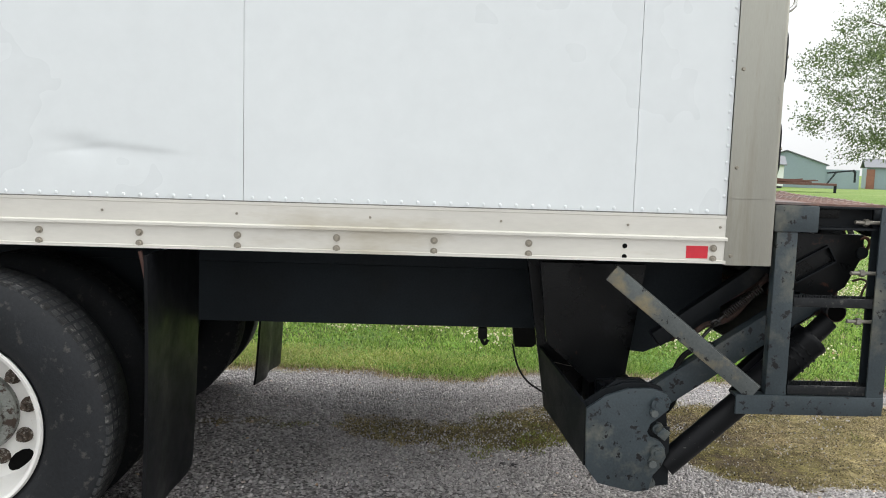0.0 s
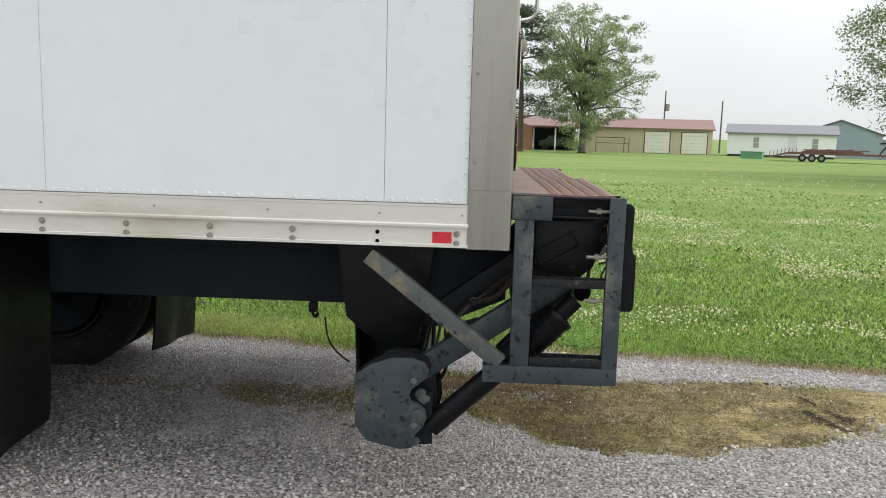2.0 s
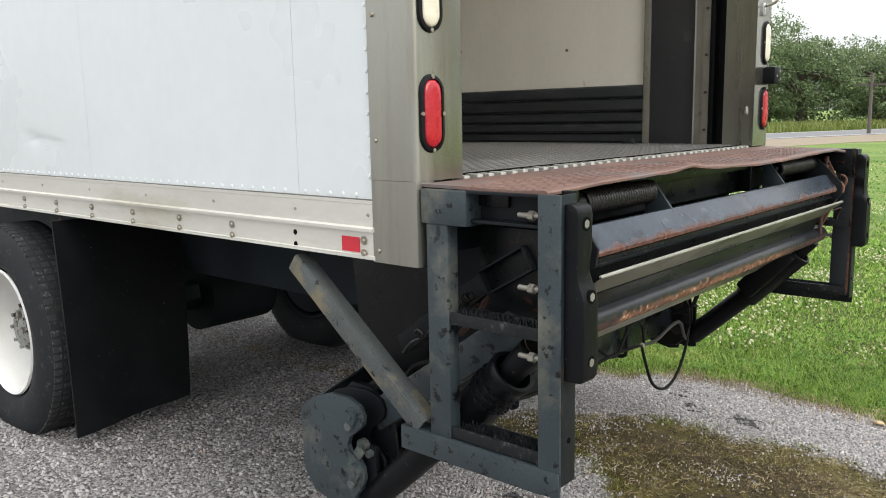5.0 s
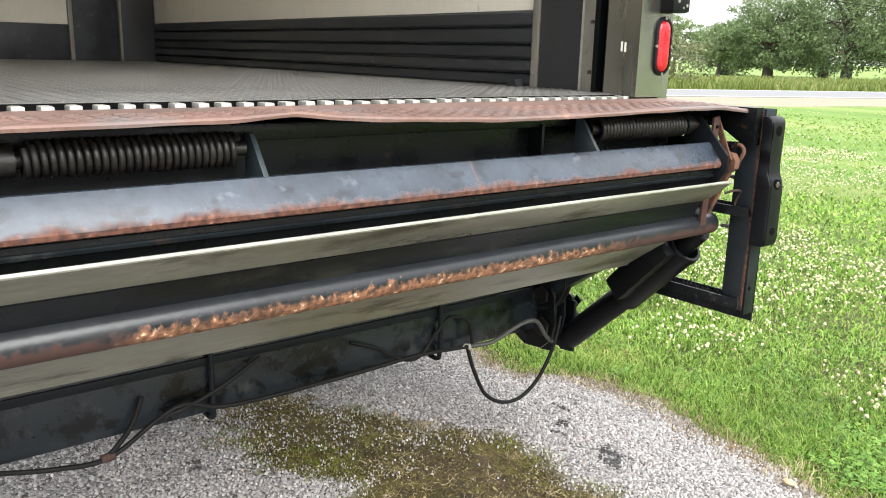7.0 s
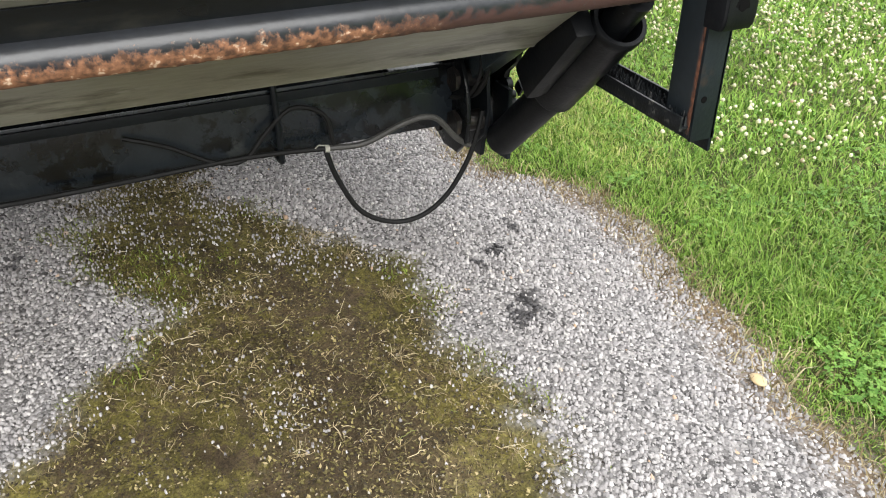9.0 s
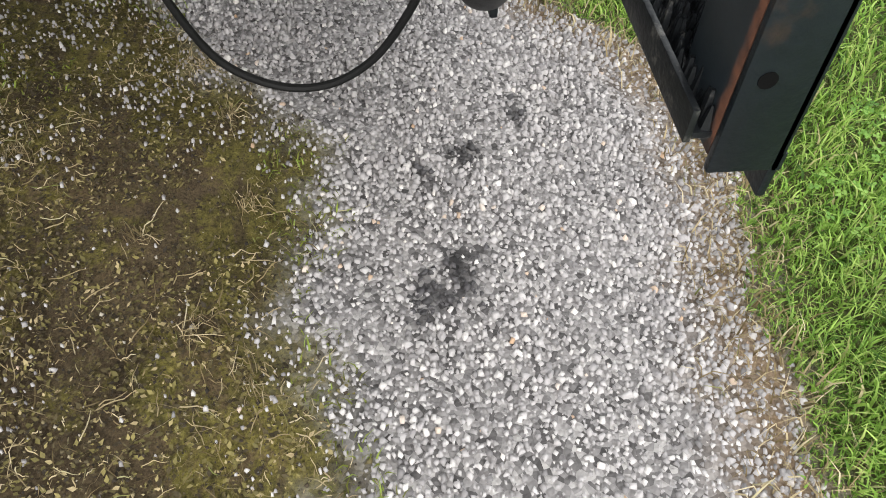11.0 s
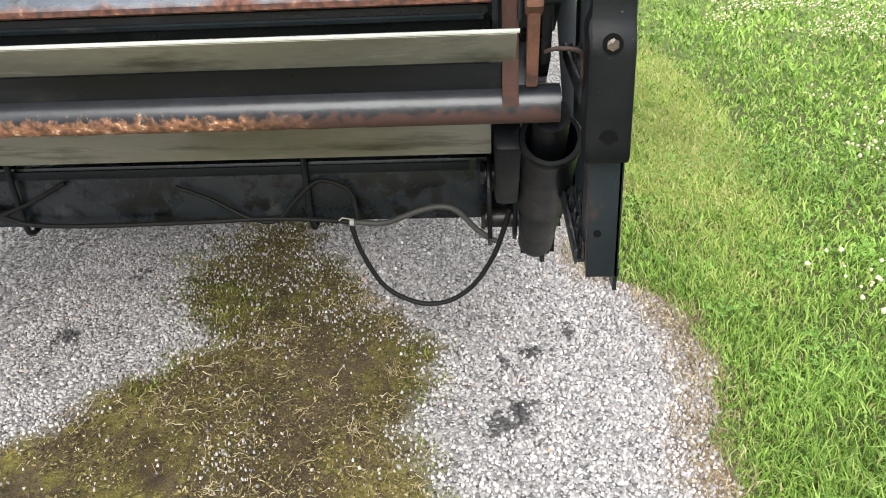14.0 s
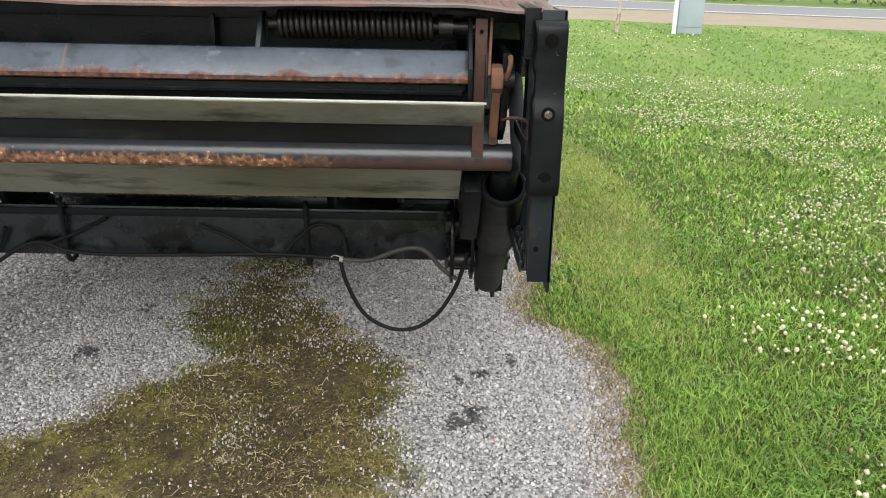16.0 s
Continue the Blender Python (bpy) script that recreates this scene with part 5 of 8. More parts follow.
    part("ram_sleeve", bm, M["rubber"], ram, "scuffed open-topped black sleeve")
    bm = bmesh.new()  # rows of raised dashes moulded round the sleeve
    ax_ = Vector((0.243, 0, 0.245)).normalized()
    up_, out_ = Vector((0, 1, 0)), ax_.cross(Vector((0, 1, 0)))
    for row in range(0 if far else 3):
        c_ = Vector((1.085, f(2.856), 0.605)) + ax_ * (0.235 + 0.026 * row)
        for k in range(14):
            a_ = 2 * math.pi * (k + 0.5 * row) / 14
            rim_ = 0.0615 * (math.cos(a_) * up_ + math.sin(a_) * out_)
            turn_ = 0.0085 * (-math.sin(a_) * up_ + math.cos(a_) * out_)
            bar(bm, c_ + rim_ - turn_, c_ + rim_ + turn_, 0.008, 0.006, rim_, 0)
    if not far:
        part("sleeve_ribs", bm, M["rubber"], ram)
    bm = bmesh.new()
    rod(bm, (1.20, f(2.856), 0.72), (1.383, f(2.860), 0.914), 0.037, 20)
    bar(bm, (1.31, f(2.858), 0.835), (1.375, f(2.862), 0.905), 0.05, 0.036, (0, 1, 0), 0.006)
    part("ram_neck", bm, M["rubber"], ram)
    bm = bmesh.new()
    bar(bm, (1.105, f(2.941), 0.650), (1.306, f(2.941), 0.862), 0.058, 0.095, (0, 1, 0), 0.022)
    part("ram_pad", bm, M["rubber"], ram, "rounded black rubber pad")
    # knuckle: two cheek plates on pins
    cheek = [(0.513, 0.586), (0.52, 0.373), (0.567, 0.314), (0.70, 0.284), (0.752, 0.292), (0.760, 0.350), (0.790, 0.378), (0.806, 0.415), (0.800, 0.452), (0.779, 0.476), (0.742, 0.486), (0.730, 0.508), (0.742, 0.540), (0.775, 0.562), (0.806, 0.588), (0.812, 0.618), (0.795, 0.648), (0.745, 0.664), (0.66, 0.662), (0.58, 0.634)]
    bm = bmesh.new()
    prism(bm, cheek, "y", f(2.795), f(2.812), 0.003)
    # far cheeks, pins and keepers are blackened to stand for their shade
    knuckle = part("knuckle", bm, M["black"] if far else M["slate"], gate, "knuckle cheek plates, coloured black for the unlit far side" if far else "slate painted knuckle cheek plates")
    # inner cheek and webs in the shaded slate, darker than the outer cheek
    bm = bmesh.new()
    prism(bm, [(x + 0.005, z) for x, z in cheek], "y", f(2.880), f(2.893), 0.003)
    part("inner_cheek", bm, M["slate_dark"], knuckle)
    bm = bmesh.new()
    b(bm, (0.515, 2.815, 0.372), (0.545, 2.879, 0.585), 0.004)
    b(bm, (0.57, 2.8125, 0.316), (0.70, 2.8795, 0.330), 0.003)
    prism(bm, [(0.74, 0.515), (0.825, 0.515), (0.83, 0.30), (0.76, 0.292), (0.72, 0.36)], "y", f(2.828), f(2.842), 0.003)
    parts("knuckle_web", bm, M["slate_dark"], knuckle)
    for x, z, r in ((0.764, 0.612, 0.026), (0.753, 0.578, 0.014), (0.778, 0.512, 0.022), (0.806, 0.492, 0.013), (0.772, 0.435, 0.026), (0.757, 0.392, 0.014), (0.762, 0.310, 0.018)):
        bm = bmesh.new()
        y0 = 2.795 if x < 0.776 and z > 0.33 else 2.828
        rod(bm, (x, f(y0 + 0.002), z), (x, f(y0 - 0.016), z), r, 20, r * 0.92)
        if r > 0.02:
            rod(bm, (x, f(y0 - 0.014), z), (x, f(y0 - 0.021), z), r * 0.5, 6)
        part("knuckle_pin", bm, M["black"] if far else M["slate"] if r > 0.02 else M["brace"], knuckle)
    for (p, q) in (((0.764, 0.612), (0.753, 0.578)), ((0.778, 0.512), (0.806, 0.492)), ((0.772, 0.435), (0.757, 0.392))):
        bm = bmesh.new()
        bar(bm, (p[0], f(2.790), p[1]), (q[0], f(2.790), q[1]), 0.008, 0.036, (0, 1, 0), 0.003)
        part("pin_keeper", bm, M["black"] if far else M["slate"], knuckle)
    # pivot bracket at the end of the crossbeam: two rounded plates, greasy pins, bolts and hose ends
    plate_ = [(0.605, 0.42), (0.635, 0.355), (0.70, 0.325), (0.79, 0.335), (0.845, 0.385), (0.862, 0.46), (0.852, 0.55), (0.815, 0.615), (0.75, 0.655), (0.66, 0.655), (0.605, 0.61)]
    bm = bmesh.new()
    prism(bm, plate_, "y", f(2.975), f(2.989), 0.005)
    pivot = part("pivot_bracket", bm, M["black"], gate, "black rounded pivot bracket, greasy and rust-stained")
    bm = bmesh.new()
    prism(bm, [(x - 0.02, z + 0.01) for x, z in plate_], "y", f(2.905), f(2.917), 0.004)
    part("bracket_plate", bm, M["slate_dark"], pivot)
    bm = bmesh.new()
    b(bm, (0.615, 2.9175, 0.36), (0.72, 2.9745, 0.645), 0.004)
    part("bracket_web", bm, M["black"], pivot)
    for x, z, r_ in ((0.792, 0.560, 0.027), (0.800, 0.432, 0.030), (0.690, 0.385, 0.016)):
        bm = bmesh.new()
        rod(bm, (x, f(2.90), z), (x, f(2.998), z), r_, 18)
        rod(bm, (x, f(2.996), z), (x, f(3.006), z), r_ * 1.35, 6)
        part("bracket_pin", bm, M["spring"], pivot, "greasy pin with a nut")
    bm = bmesh.new()
    for y_, r_ in ((2.935, 0.0075), (2.957, 0.006)):
        sweep(bm, smooth_line([(0.775, f(y_ + 0.04), 0.50), (0.845, f(y_ + 0.02), 0.53), (0.875, f(y_), 0.60), (0.86, f(y_ - 0.01), 0.68), (0.90, f(y_ - 0.01), 0.76), (1.0, f(y_), 0.80)], 6), r_)
    parts("bracket_hose", bm, M["wire"], pivot)
    # hanger plates from the chassis down to the knuckle
    bm = bmesh.new()
    prism(bm, [(0.36, 1.06), (0.86, 1.06), (0.86, 0.80), (0.72, 0.55), (0.56, 0.40), (0.46, 0.40), (0.42, 0.66)], "y", f(3.40), f(3.425), 0.004)
    prism(bm, [(0.38, 1.06), (0.80, 1.06), (0.74, 0.62), (0.60, 0.58), (0.42, 0.74)], "y", f(3.16), f(3.18), 0.003)
    parts("hanger_plate", bm, M["black"], gate)
    # slack tension spring and hooks above the arm
    bm = bmesh.new()
    helix(bm, (1.02, f(2.90), 0.915), (1.15, f(2.90), 1.02), 0.013, 0.003, 18, 5)
    sweep(bm, smooth_line([(1.02, f(2.90), 0.915), (0.99, f(2.895), 0.888), (0.972, f(2.885), 0.872), (0.955, f(2.87), 0.862), (0.938, f(2.865), 0.845), (0.925, f(2.86), 0.825)], 5), 0.006)
    sweep(bm, smooth_line([(0.975, f(2.88), 0.878), (0.965, f(2.87), 0.892), (0.980, f(2.868), 0.902), (0.995, f(2.872), 0.892), (0.985, f(2.88), 0.878)], 5), 0.005)
    part("return_spring", bm, M["spring"], gate, "dirty return spring with hooks")
    bm = bmesh.new()
    sweep(bm, smooth_line([(0.88, f(3.06), 0.79), (0.90, f(3.04), 0.84), (1.02, f(3.02), 0.93), (1.22, f(3.02), 1.04)], 5), 0.016)
    sweep(bm, smooth_line([(0.92, f(2.99), 0.80), (0.98, f(2.98), 0.86), (1.08, f(2.97), 0.90), (1.2, f(2.97), 1.06)], 5), 0.011)
    parts("rusty_pipe", bm, M["rustdark"], gate, "rust-caked hydraulic line under the box")
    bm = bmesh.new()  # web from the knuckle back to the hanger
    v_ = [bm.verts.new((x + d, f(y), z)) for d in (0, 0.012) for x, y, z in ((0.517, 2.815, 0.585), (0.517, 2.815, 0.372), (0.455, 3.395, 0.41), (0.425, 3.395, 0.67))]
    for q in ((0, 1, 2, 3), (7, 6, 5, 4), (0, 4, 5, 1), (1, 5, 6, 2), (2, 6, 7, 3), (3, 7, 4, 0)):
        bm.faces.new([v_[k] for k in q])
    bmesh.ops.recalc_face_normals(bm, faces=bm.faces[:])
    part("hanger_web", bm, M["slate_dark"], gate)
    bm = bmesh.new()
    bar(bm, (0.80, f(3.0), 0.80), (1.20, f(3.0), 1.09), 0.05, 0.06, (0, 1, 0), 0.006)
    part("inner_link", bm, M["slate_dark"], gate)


gate_side(False)
gate_side(True)
# loose wires round the pump bracket
bm = bmesh.new()
sweep(bm, smooth_line([(0.30, 3.30, 0.70), (0.32, 3.26, 0.62), (0.36, 3.24, 0.56), (0.43, 3.2, 0.52)], 6), 0.004)
sweep(bm, smooth_line([(0.20, 3.56, 0.72), (0.19, 3.55, 0.67), (0.205, 3.55, 0.64), (0.22, 3.55, 0.66)], 6), 0.008)
block(bm, (0.175, 3.53, 0.665), (0.215, 3.57, 0.715), 0.006)
parts("wiring_loom", bm, M["wire"], gate)
bm = bmesh.new()
sweep(bm, smooth_line([(0.483, 3.392, 0.607), (0.546, 3.385, 0.594), (0.628, 3.383, 0.584), (0.709, 3.385, 0.570), (0.75, 3.392, 0.559)], 6), 0.0013)
part("pale_wire", bm, M["tie"], gate)

# ---- ground ----
def chain_y(x, pts):
    return np.interp(x, [p[0] for p in pts], [p[1] for p in pts])


LAWN = [(-60, 6.6), (-8, 5.95), (-3, 5.72), (-1.4, 5.63), (-0.5, 5.58), (0.1, 5.37), (0.3, 5.41), (0.55, 5.60), (0.85, 5.64), (1.15, 5.62), (1.45, 5.57), (1.85, 5.56), (2.6, 5.50), (3.2, 5.38), (4.0, 5.28), (8, 4.9), (60, 3.0)]
MUD_HI = [(-1.2, 4.27), (-0.64, 4.30), (-0.42, 4.37), (0.0, 4.30), (0.35, 4.51), (0.62, 4.70), (0.85, 4.86), (1.05, 4.79), (1.35, 4.82), (1.75, 4.88), (2.0, 4.76), (2.6, 4.87), (3.4, 4.89), (3.7, 4.70), (5.0, 4.5)]
MUD_LO = [(-1.2, 4.26), (-0.64, 4.24), (-0.42, 4.15), (-0.18, 3.96), (0.26, 3.88), (0.45, 3.90), (0.60, 4.03), (0.83, 4.08), (0.96, 3.95), (1.02, 3.82), (1.2, 3.75), (1.4, 3.61), (1.67, 3.49), (2.2, 3.56), (2.6, 3.70), (3.2, 3.95), (3.7, 4.4), (5.0, 4.48)]
rng = np.random.default_rng(7)


def smooth_noise(x, y, s, seed):
    """Cheap value noise on arrays."""
    g = np.random.default_rng(seed).random((128, 128))
    u, v_ = x * s + 300, y * s + 300
    i, j = np.floor(u).astype(int), np.floor(v_).astype(int)
    a, b = u - i, v_ - j
    a, b = a * a * (3 - 2 * a), b * b * (3 - 2 * b)
    q = lambda p, r: g[p % 128, r % 128]
    return (q(i, j) * (1 - a) + q(i + 1, j) * a) * (1 - b) + (q(i, j + 1) * (1 - a) + q(i + 1, j + 1) * a) * b


def lawn_depth(x, y):
    """How far inside the lawn a point lies (negative on the gravel)."""
    return y - chain_y(x, LAWN) + 0.10 * (smooth_noise(x, y, 4.0, 1) - 0.5) + 0.07 * (smooth_noise(x, y, 14.0, 2) - 0.5)


def mud_depth(x, y):
    d = np.minimum(chain_y(x, MUD_HI) - y, y - chain_y(x, MUD_LO))
    return d + 0.16 * (smooth_noise(x, y, 5.0, 3) - 0.5) + 0.12 * (smooth_noise(x, y, 15.0, 4) - 0.5)


def axis_points(lo, hi, step, far_, grow=1.28):
    pts = list(np.arange(lo, hi, step))
    a, d = lo, step
    left = []
    while a > -far_:
        d *= grow
        a -= d
        left.append(a)
    b, d = pts[-1], step
    right = []
    while b < far_:
        d *= grow
        b += d
        right.append(b)
    return np.array(left[::-1] + pts + right)


gx, gy = axis_points(-3.2, 4.6, 0.042, 1500), axis_points(1.2, 7.2, 0.042, 1500)
X, Y = np.meshgrid(gx, gy, indexing="ij")
LD, MD = lawn_depth(X, Y), mud_depth(X, Y)
fine_ = (np.abs(X - 0.7) < 4.2) & (np.abs(Y - 4.2) < 3.4)
Z = ground_z(X, Y) + np.where(fine_, 0.010 * (smooth_noise(X, Y, 9.0, 5) - 0.5) + 0.006 * (smooth_noise(X, Y, 11.0, 6) - 0.5), 0) - 0.012 * np.clip(MD / 0.1, 0, 1)
nx_, ny_ = X.shape
idx = np.arange(nx_ * ny_).reshape(nx_, ny_)
quads = np.stack([idx[:-1, :-1], idx[1:, :-1], idx[1:, 1:], idx[:-1, 1:]], -1).reshape(-1, 4)


def attribute_node(n, l, name):
    a = n.new("ShaderNodeAttribute")
    a.attribute_name = name
    return a.outputs["Fac"]


def ground_material():
    m = bpy.data.materials.new("gravel_moss_and_lawn")
    m.use_nodes = True
    n, l = m.node_tree.nodes, m.node_tree.links
    b = n["Principled BSDF"]
    co = n.new("ShaderNodeTexCoord")

    def noise_at(s, detail=4.0, r=0.6):
        t = n.new("ShaderNodeTexNoise")
        t.inputs["Scale"].default_value, t.inputs["Detail"].default_value, t.inputs["Roughness"].default_value = s, detail, r
        l.new(co.outputs["Object"], t.inputs["Vector"])
        return t.outputs["Fac"]

    def ramp(src, stops):
        r = n.new("ShaderNodeValToRGB")
        el = r.color_ramp.elements
        while len(el) < len(stops):
            el.new(0.5)
        for e, (p, c) in zip(el, stops):
            e.position, e.color = p, (*c, 1)
        l.new(src, r.inputs[0])
        return r.outputs[0]

    def mix(f, a, c):
        x = n.new("ShaderNodeMixRGB")
        l.new(f, x.inputs[0])
        l.new(a, x.inputs[1])
        l.new(c, x.inputs[2])
        return x.outputs[0]

    vor = n.new("ShaderNodeTexVoronoi")
    vor.inputs["Scale"].default_value = 95.0
    l.new(co.outputs["Object"], vor.inputs["Vector"])
    sep = n.new("ShaderNodeSeparateColor")
    l.new(vor.outputs["Color"], sep.inputs[0])
    gravel = ramp(sep.outputs[0], [(0.0, (0.07, 0.066, 0.065)), (0.4, (0.19, 0.180, 0.177)), (0.75, (0.30, 0.285, 0.28)), (1.0, (0.44, 0.42, 0.405))])
    soil = ramp(noise_at(26.0, 9.0, 0.78), [(0.30, (0.026, 0.018, 0.010)), (0.45, (0.072, 0.051, 0.029)), (0.60, (0.122, 0.090, 0.050)), (0.76, (0.25, 0.205, 0.135))])
    moss = ramp(noise_at(45.0, 5.0, 0.7), [(0.3, (0.045, 0.040, 0.011)), (0.55, (0.130, 0.114, 0.028)), (0.75, (0.25, 0.215, 0.070))])
    lean = n.new("ShaderNodeMath")  # moss keeps to the rim and leaves the trodden middle bare
    lean.operation = "ADD"
    l.new(noise_at(9.0, 11.0, 0.82), lean.inputs[0])
    l.new(attribute_node(n, l, "moss"), lean.inputs[1])
    patch = ramp(lean.outputs[0], [(0.48, (0, 0, 0)), (0.56, (0.9, 0.9, 0.9))])
    damp = ramp(noise_at(7.0, 9.0, 0.75), [(0.42, (0.030, 0.021, 0.012)), (0.62, (0.105, 0.080, 0.044))])
    soil = mix(ramp(noise_at(13.0, 8.0, 0.8), [(0.44, (0, 0, 0)), (0.56, (0.8, 0.8, 0.8))]), soil, damp)
    mud = mix(patch, soil, moss)
    drawn = n.new("ShaderNodeMapping")  # wash lines along the patch
    drawn.inputs["Scale"].default_value = (2.2, 13.0, 1.0)
    l.new(co.outputs["Object"], drawn.inputs[0])
    wash = n.new("ShaderNodeTexNoise")
    wash.inputs["Scale"].default_value, wash.inputs["Detail"].default_value, wash.inputs["Roughness"].default_value = 1.6, 8.0, 0.72
    l.new(drawn.outputs[0], wash.inputs["Vector"])
    washed = ramp(wash.outputs["Fac"], [(0.53, (0, 0, 0)), (0.64, (0.85, 0.85, 0.85))])
    litter = ramp(noise_at(55.0, 6.0, 0.75), [(0.33, (0.125, 0.098, 0.042)), (0.48, (0.32, 0.262, 0.125)), (0.65, (0.52, 0.445, 0.27))])
    torn = n.new("ShaderNodeMath")
    torn.operation = "MULTIPLY"
    l.new(attribute_node(n, l, "litter"), torn.inputs[0])
    l.new(ramp(noise_at(10.0, 10.0, 0.8), [(0.37, (0, 0, 0)), (0.53, (1, 1, 1))]), torn.inputs[1])
    mud = mix(torn.outputs[0], mud, litter)
    mud = mix(washed, mud, soil)
    grain = n.new("ShaderNodeMixRGB")  # fine grit and moss tips
    grain.blend_type = "MULTIPLY"
    grain.inputs[0].default_value = 1.0
    wet = n.new("ShaderNodeMixRGB")  # broad damp and dry patches
    wet.blend_type = "MULTIPLY"
    wet.inputs[0].default_value = 1.0
    l.new(mud, wet.inputs[1])
    l.new(ramp(noise_at(4.2, 7.0, 0.7), [(0.36, (0.66, 0.62, 0.57)), (0.52, (1.12, 1.12, 1.10)), (0.66, (1.5, 1.46, 1.36))]), wet.inputs[2])
    l.new(wet.outputs[0], grain.inputs[1])
    l.new(ramp(noise_at(170.0, 5.0, 0.75), [(0.33, (0.28, 0.27, 0.25)), (0.5, (0.98, 0.98, 0.98)), (0.66, (1.3, 1.3, 1.28))]), grain.inputs[2])
    mud = grain.outputs[0]
    lawn = ramp(noise_at(1.1, 8.0, 0.7), [(0.25, (0.062, 0.125, 0.022)), (0.5, (0.110, 0.195, 0.038)), (0.75, (0.175, 0.245, 0.062))])
    bands = n.new("ShaderNodeMapping")  # drifts of clover and thinner grass that lie across the open lawn
    bands.inputs["Scale"].default_value = (0.05, 0.32, 0.1)
    l.new(co.outputs["Object"], bands.inputs[0])
    drift_ = n.new("ShaderNodeTexNoise")
    drift_.inputs["Scale"].default_value, drift_.inputs["Detail"].default_value, drift_.inputs["Roughness"].default_value = 1.0, 7.0, 0.7
    l.new(bands.outputs[0], drift_.inputs["Vector"])
    lawn2 = ramp(drift_.outputs["Fac"], [(0.34, (0.085, 0.160, 0.030)), (0.5, (0.165, 0.230, 0.058)), (0.64, (0.27, 0.285, 0.115))])
    half = n.new("ShaderNodeValue")
    half.outputs[0].default_value = 0.6
    lawn = mix(half.outputs[0], lawn, lawn2)
    thatch = ramp(noise_at(60.0, 5.0), [(0.3, (0.030, 0.040, 0.010)), (0.7, (0.10, 0.10, 0.035))])  # thatch under the nearer blades, darkened to paint in the shade of the gaps
    lawn = mix(attribute_node(n, l, "thatch"), lawn, thatch)
    col = mix(attribute_node(n, l, "mud"), gravel, mud)
    straw = ramp(noise_at(30.0), [(0.3, (0.11, 0.070, 0.035)), (0.7, (0.29, 0.20, 0.115))])
    col = mix(attribute_node(n, l, "straw"), col, straw)
    col = mix(attribute_node(n, l, "lawn"), col, lawn)
    col = mix(attribute_node(n, l, "dry"), col, ramp(noise_at(30.0), [(0.3, (0.26, 0.27, 0.085)), (0.7, (0.46, 0.44, 0.19))]))
    dark = ramp(attribute_node(n, l, "oil"), [(0.0, (1, 1, 1)), (1.0, (0.12, 0.12, 0.13))])
    mul = n.new("ShaderNodeMixRGB")
    mul.blend_type = "MULTIPLY"
    mul.inputs[0].default_value = 1.0
    l.new(col, mul.inputs[1])
    l.new(dark, mul.inputs[2])
    l.new(mul.outputs[0], b.inputs["Base Color"])
    b.inputs["Roughness"].default_value = 0.9
    b.inputs["Specular IOR Level"].default_value = 0.25
    bp = n.new("ShaderNodeBump")
    bp.inputs["Distance"].default_value = 0.012
    less = n.new("ShaderNodeMapRange")
    less.inputs[3].default_value, less.inputs[4].default_value = 0.8, 0.12
    l.new(attribute_node(n, l, "mud"), less.inputs[0])
    l.new(less.outputs[0], bp.inputs["Strength"])
    inv = n.new("ShaderNodeMath")
    inv.operation = "SUBTRACT"
    inv.inputs[0].default_value = 1.0
    l.new(vor.outputs["Distance"], inv.inputs[1])
    l.new(inv.outputs[0], bp.inputs["Height"])
    crumbly = n.new("ShaderNodeBump")  # crumbs and fine grit over all of it
    crumbly.inputs["Strength"].default_value, crumbly.inputs["Distance"].default_value = 0.7, 0.012
    l.new(noise_at(70.0, 9.0, 0.8), crumbly.inputs["Height"])
    l.new(bp.outputs[0], crumbly.inputs["Normal"])
    l.new(crumbly.outputs[0], b.inputs["Normal"])
    return m


OIL = [(1.195, 4.985, 0.036), (1.160, 5.025, 0.042), (1.120, 5.070, 0.046), (1.085, 5.115, 0.034), (0.820, 5.105, 0.032), (0.865, 5.02, 0.018), (0.693, 5.233, 0.022), (0.75, 3.62, 0.045), (0.35, 3.72, 0.04)]
oil = np.zeros_like(X)
for ox, oy, orad in OIL:
    d = np.hypot(X - ox, (Y - oy) * 1.3) / orad + 2.2 * (smooth_noise(X, Y, 34.0, 9) - 0.5)
    oil = np.maximum(oil, np.clip(0.95 - d, 0, 1))
ground = raw_part("ground", np.stack([X, Y, Z], -1).reshape(-1, 3), quads, ground_material(), None, "gravel drive with a mossy patch beside a clover lawn", "structure", True)
ground["category"] = "ground"
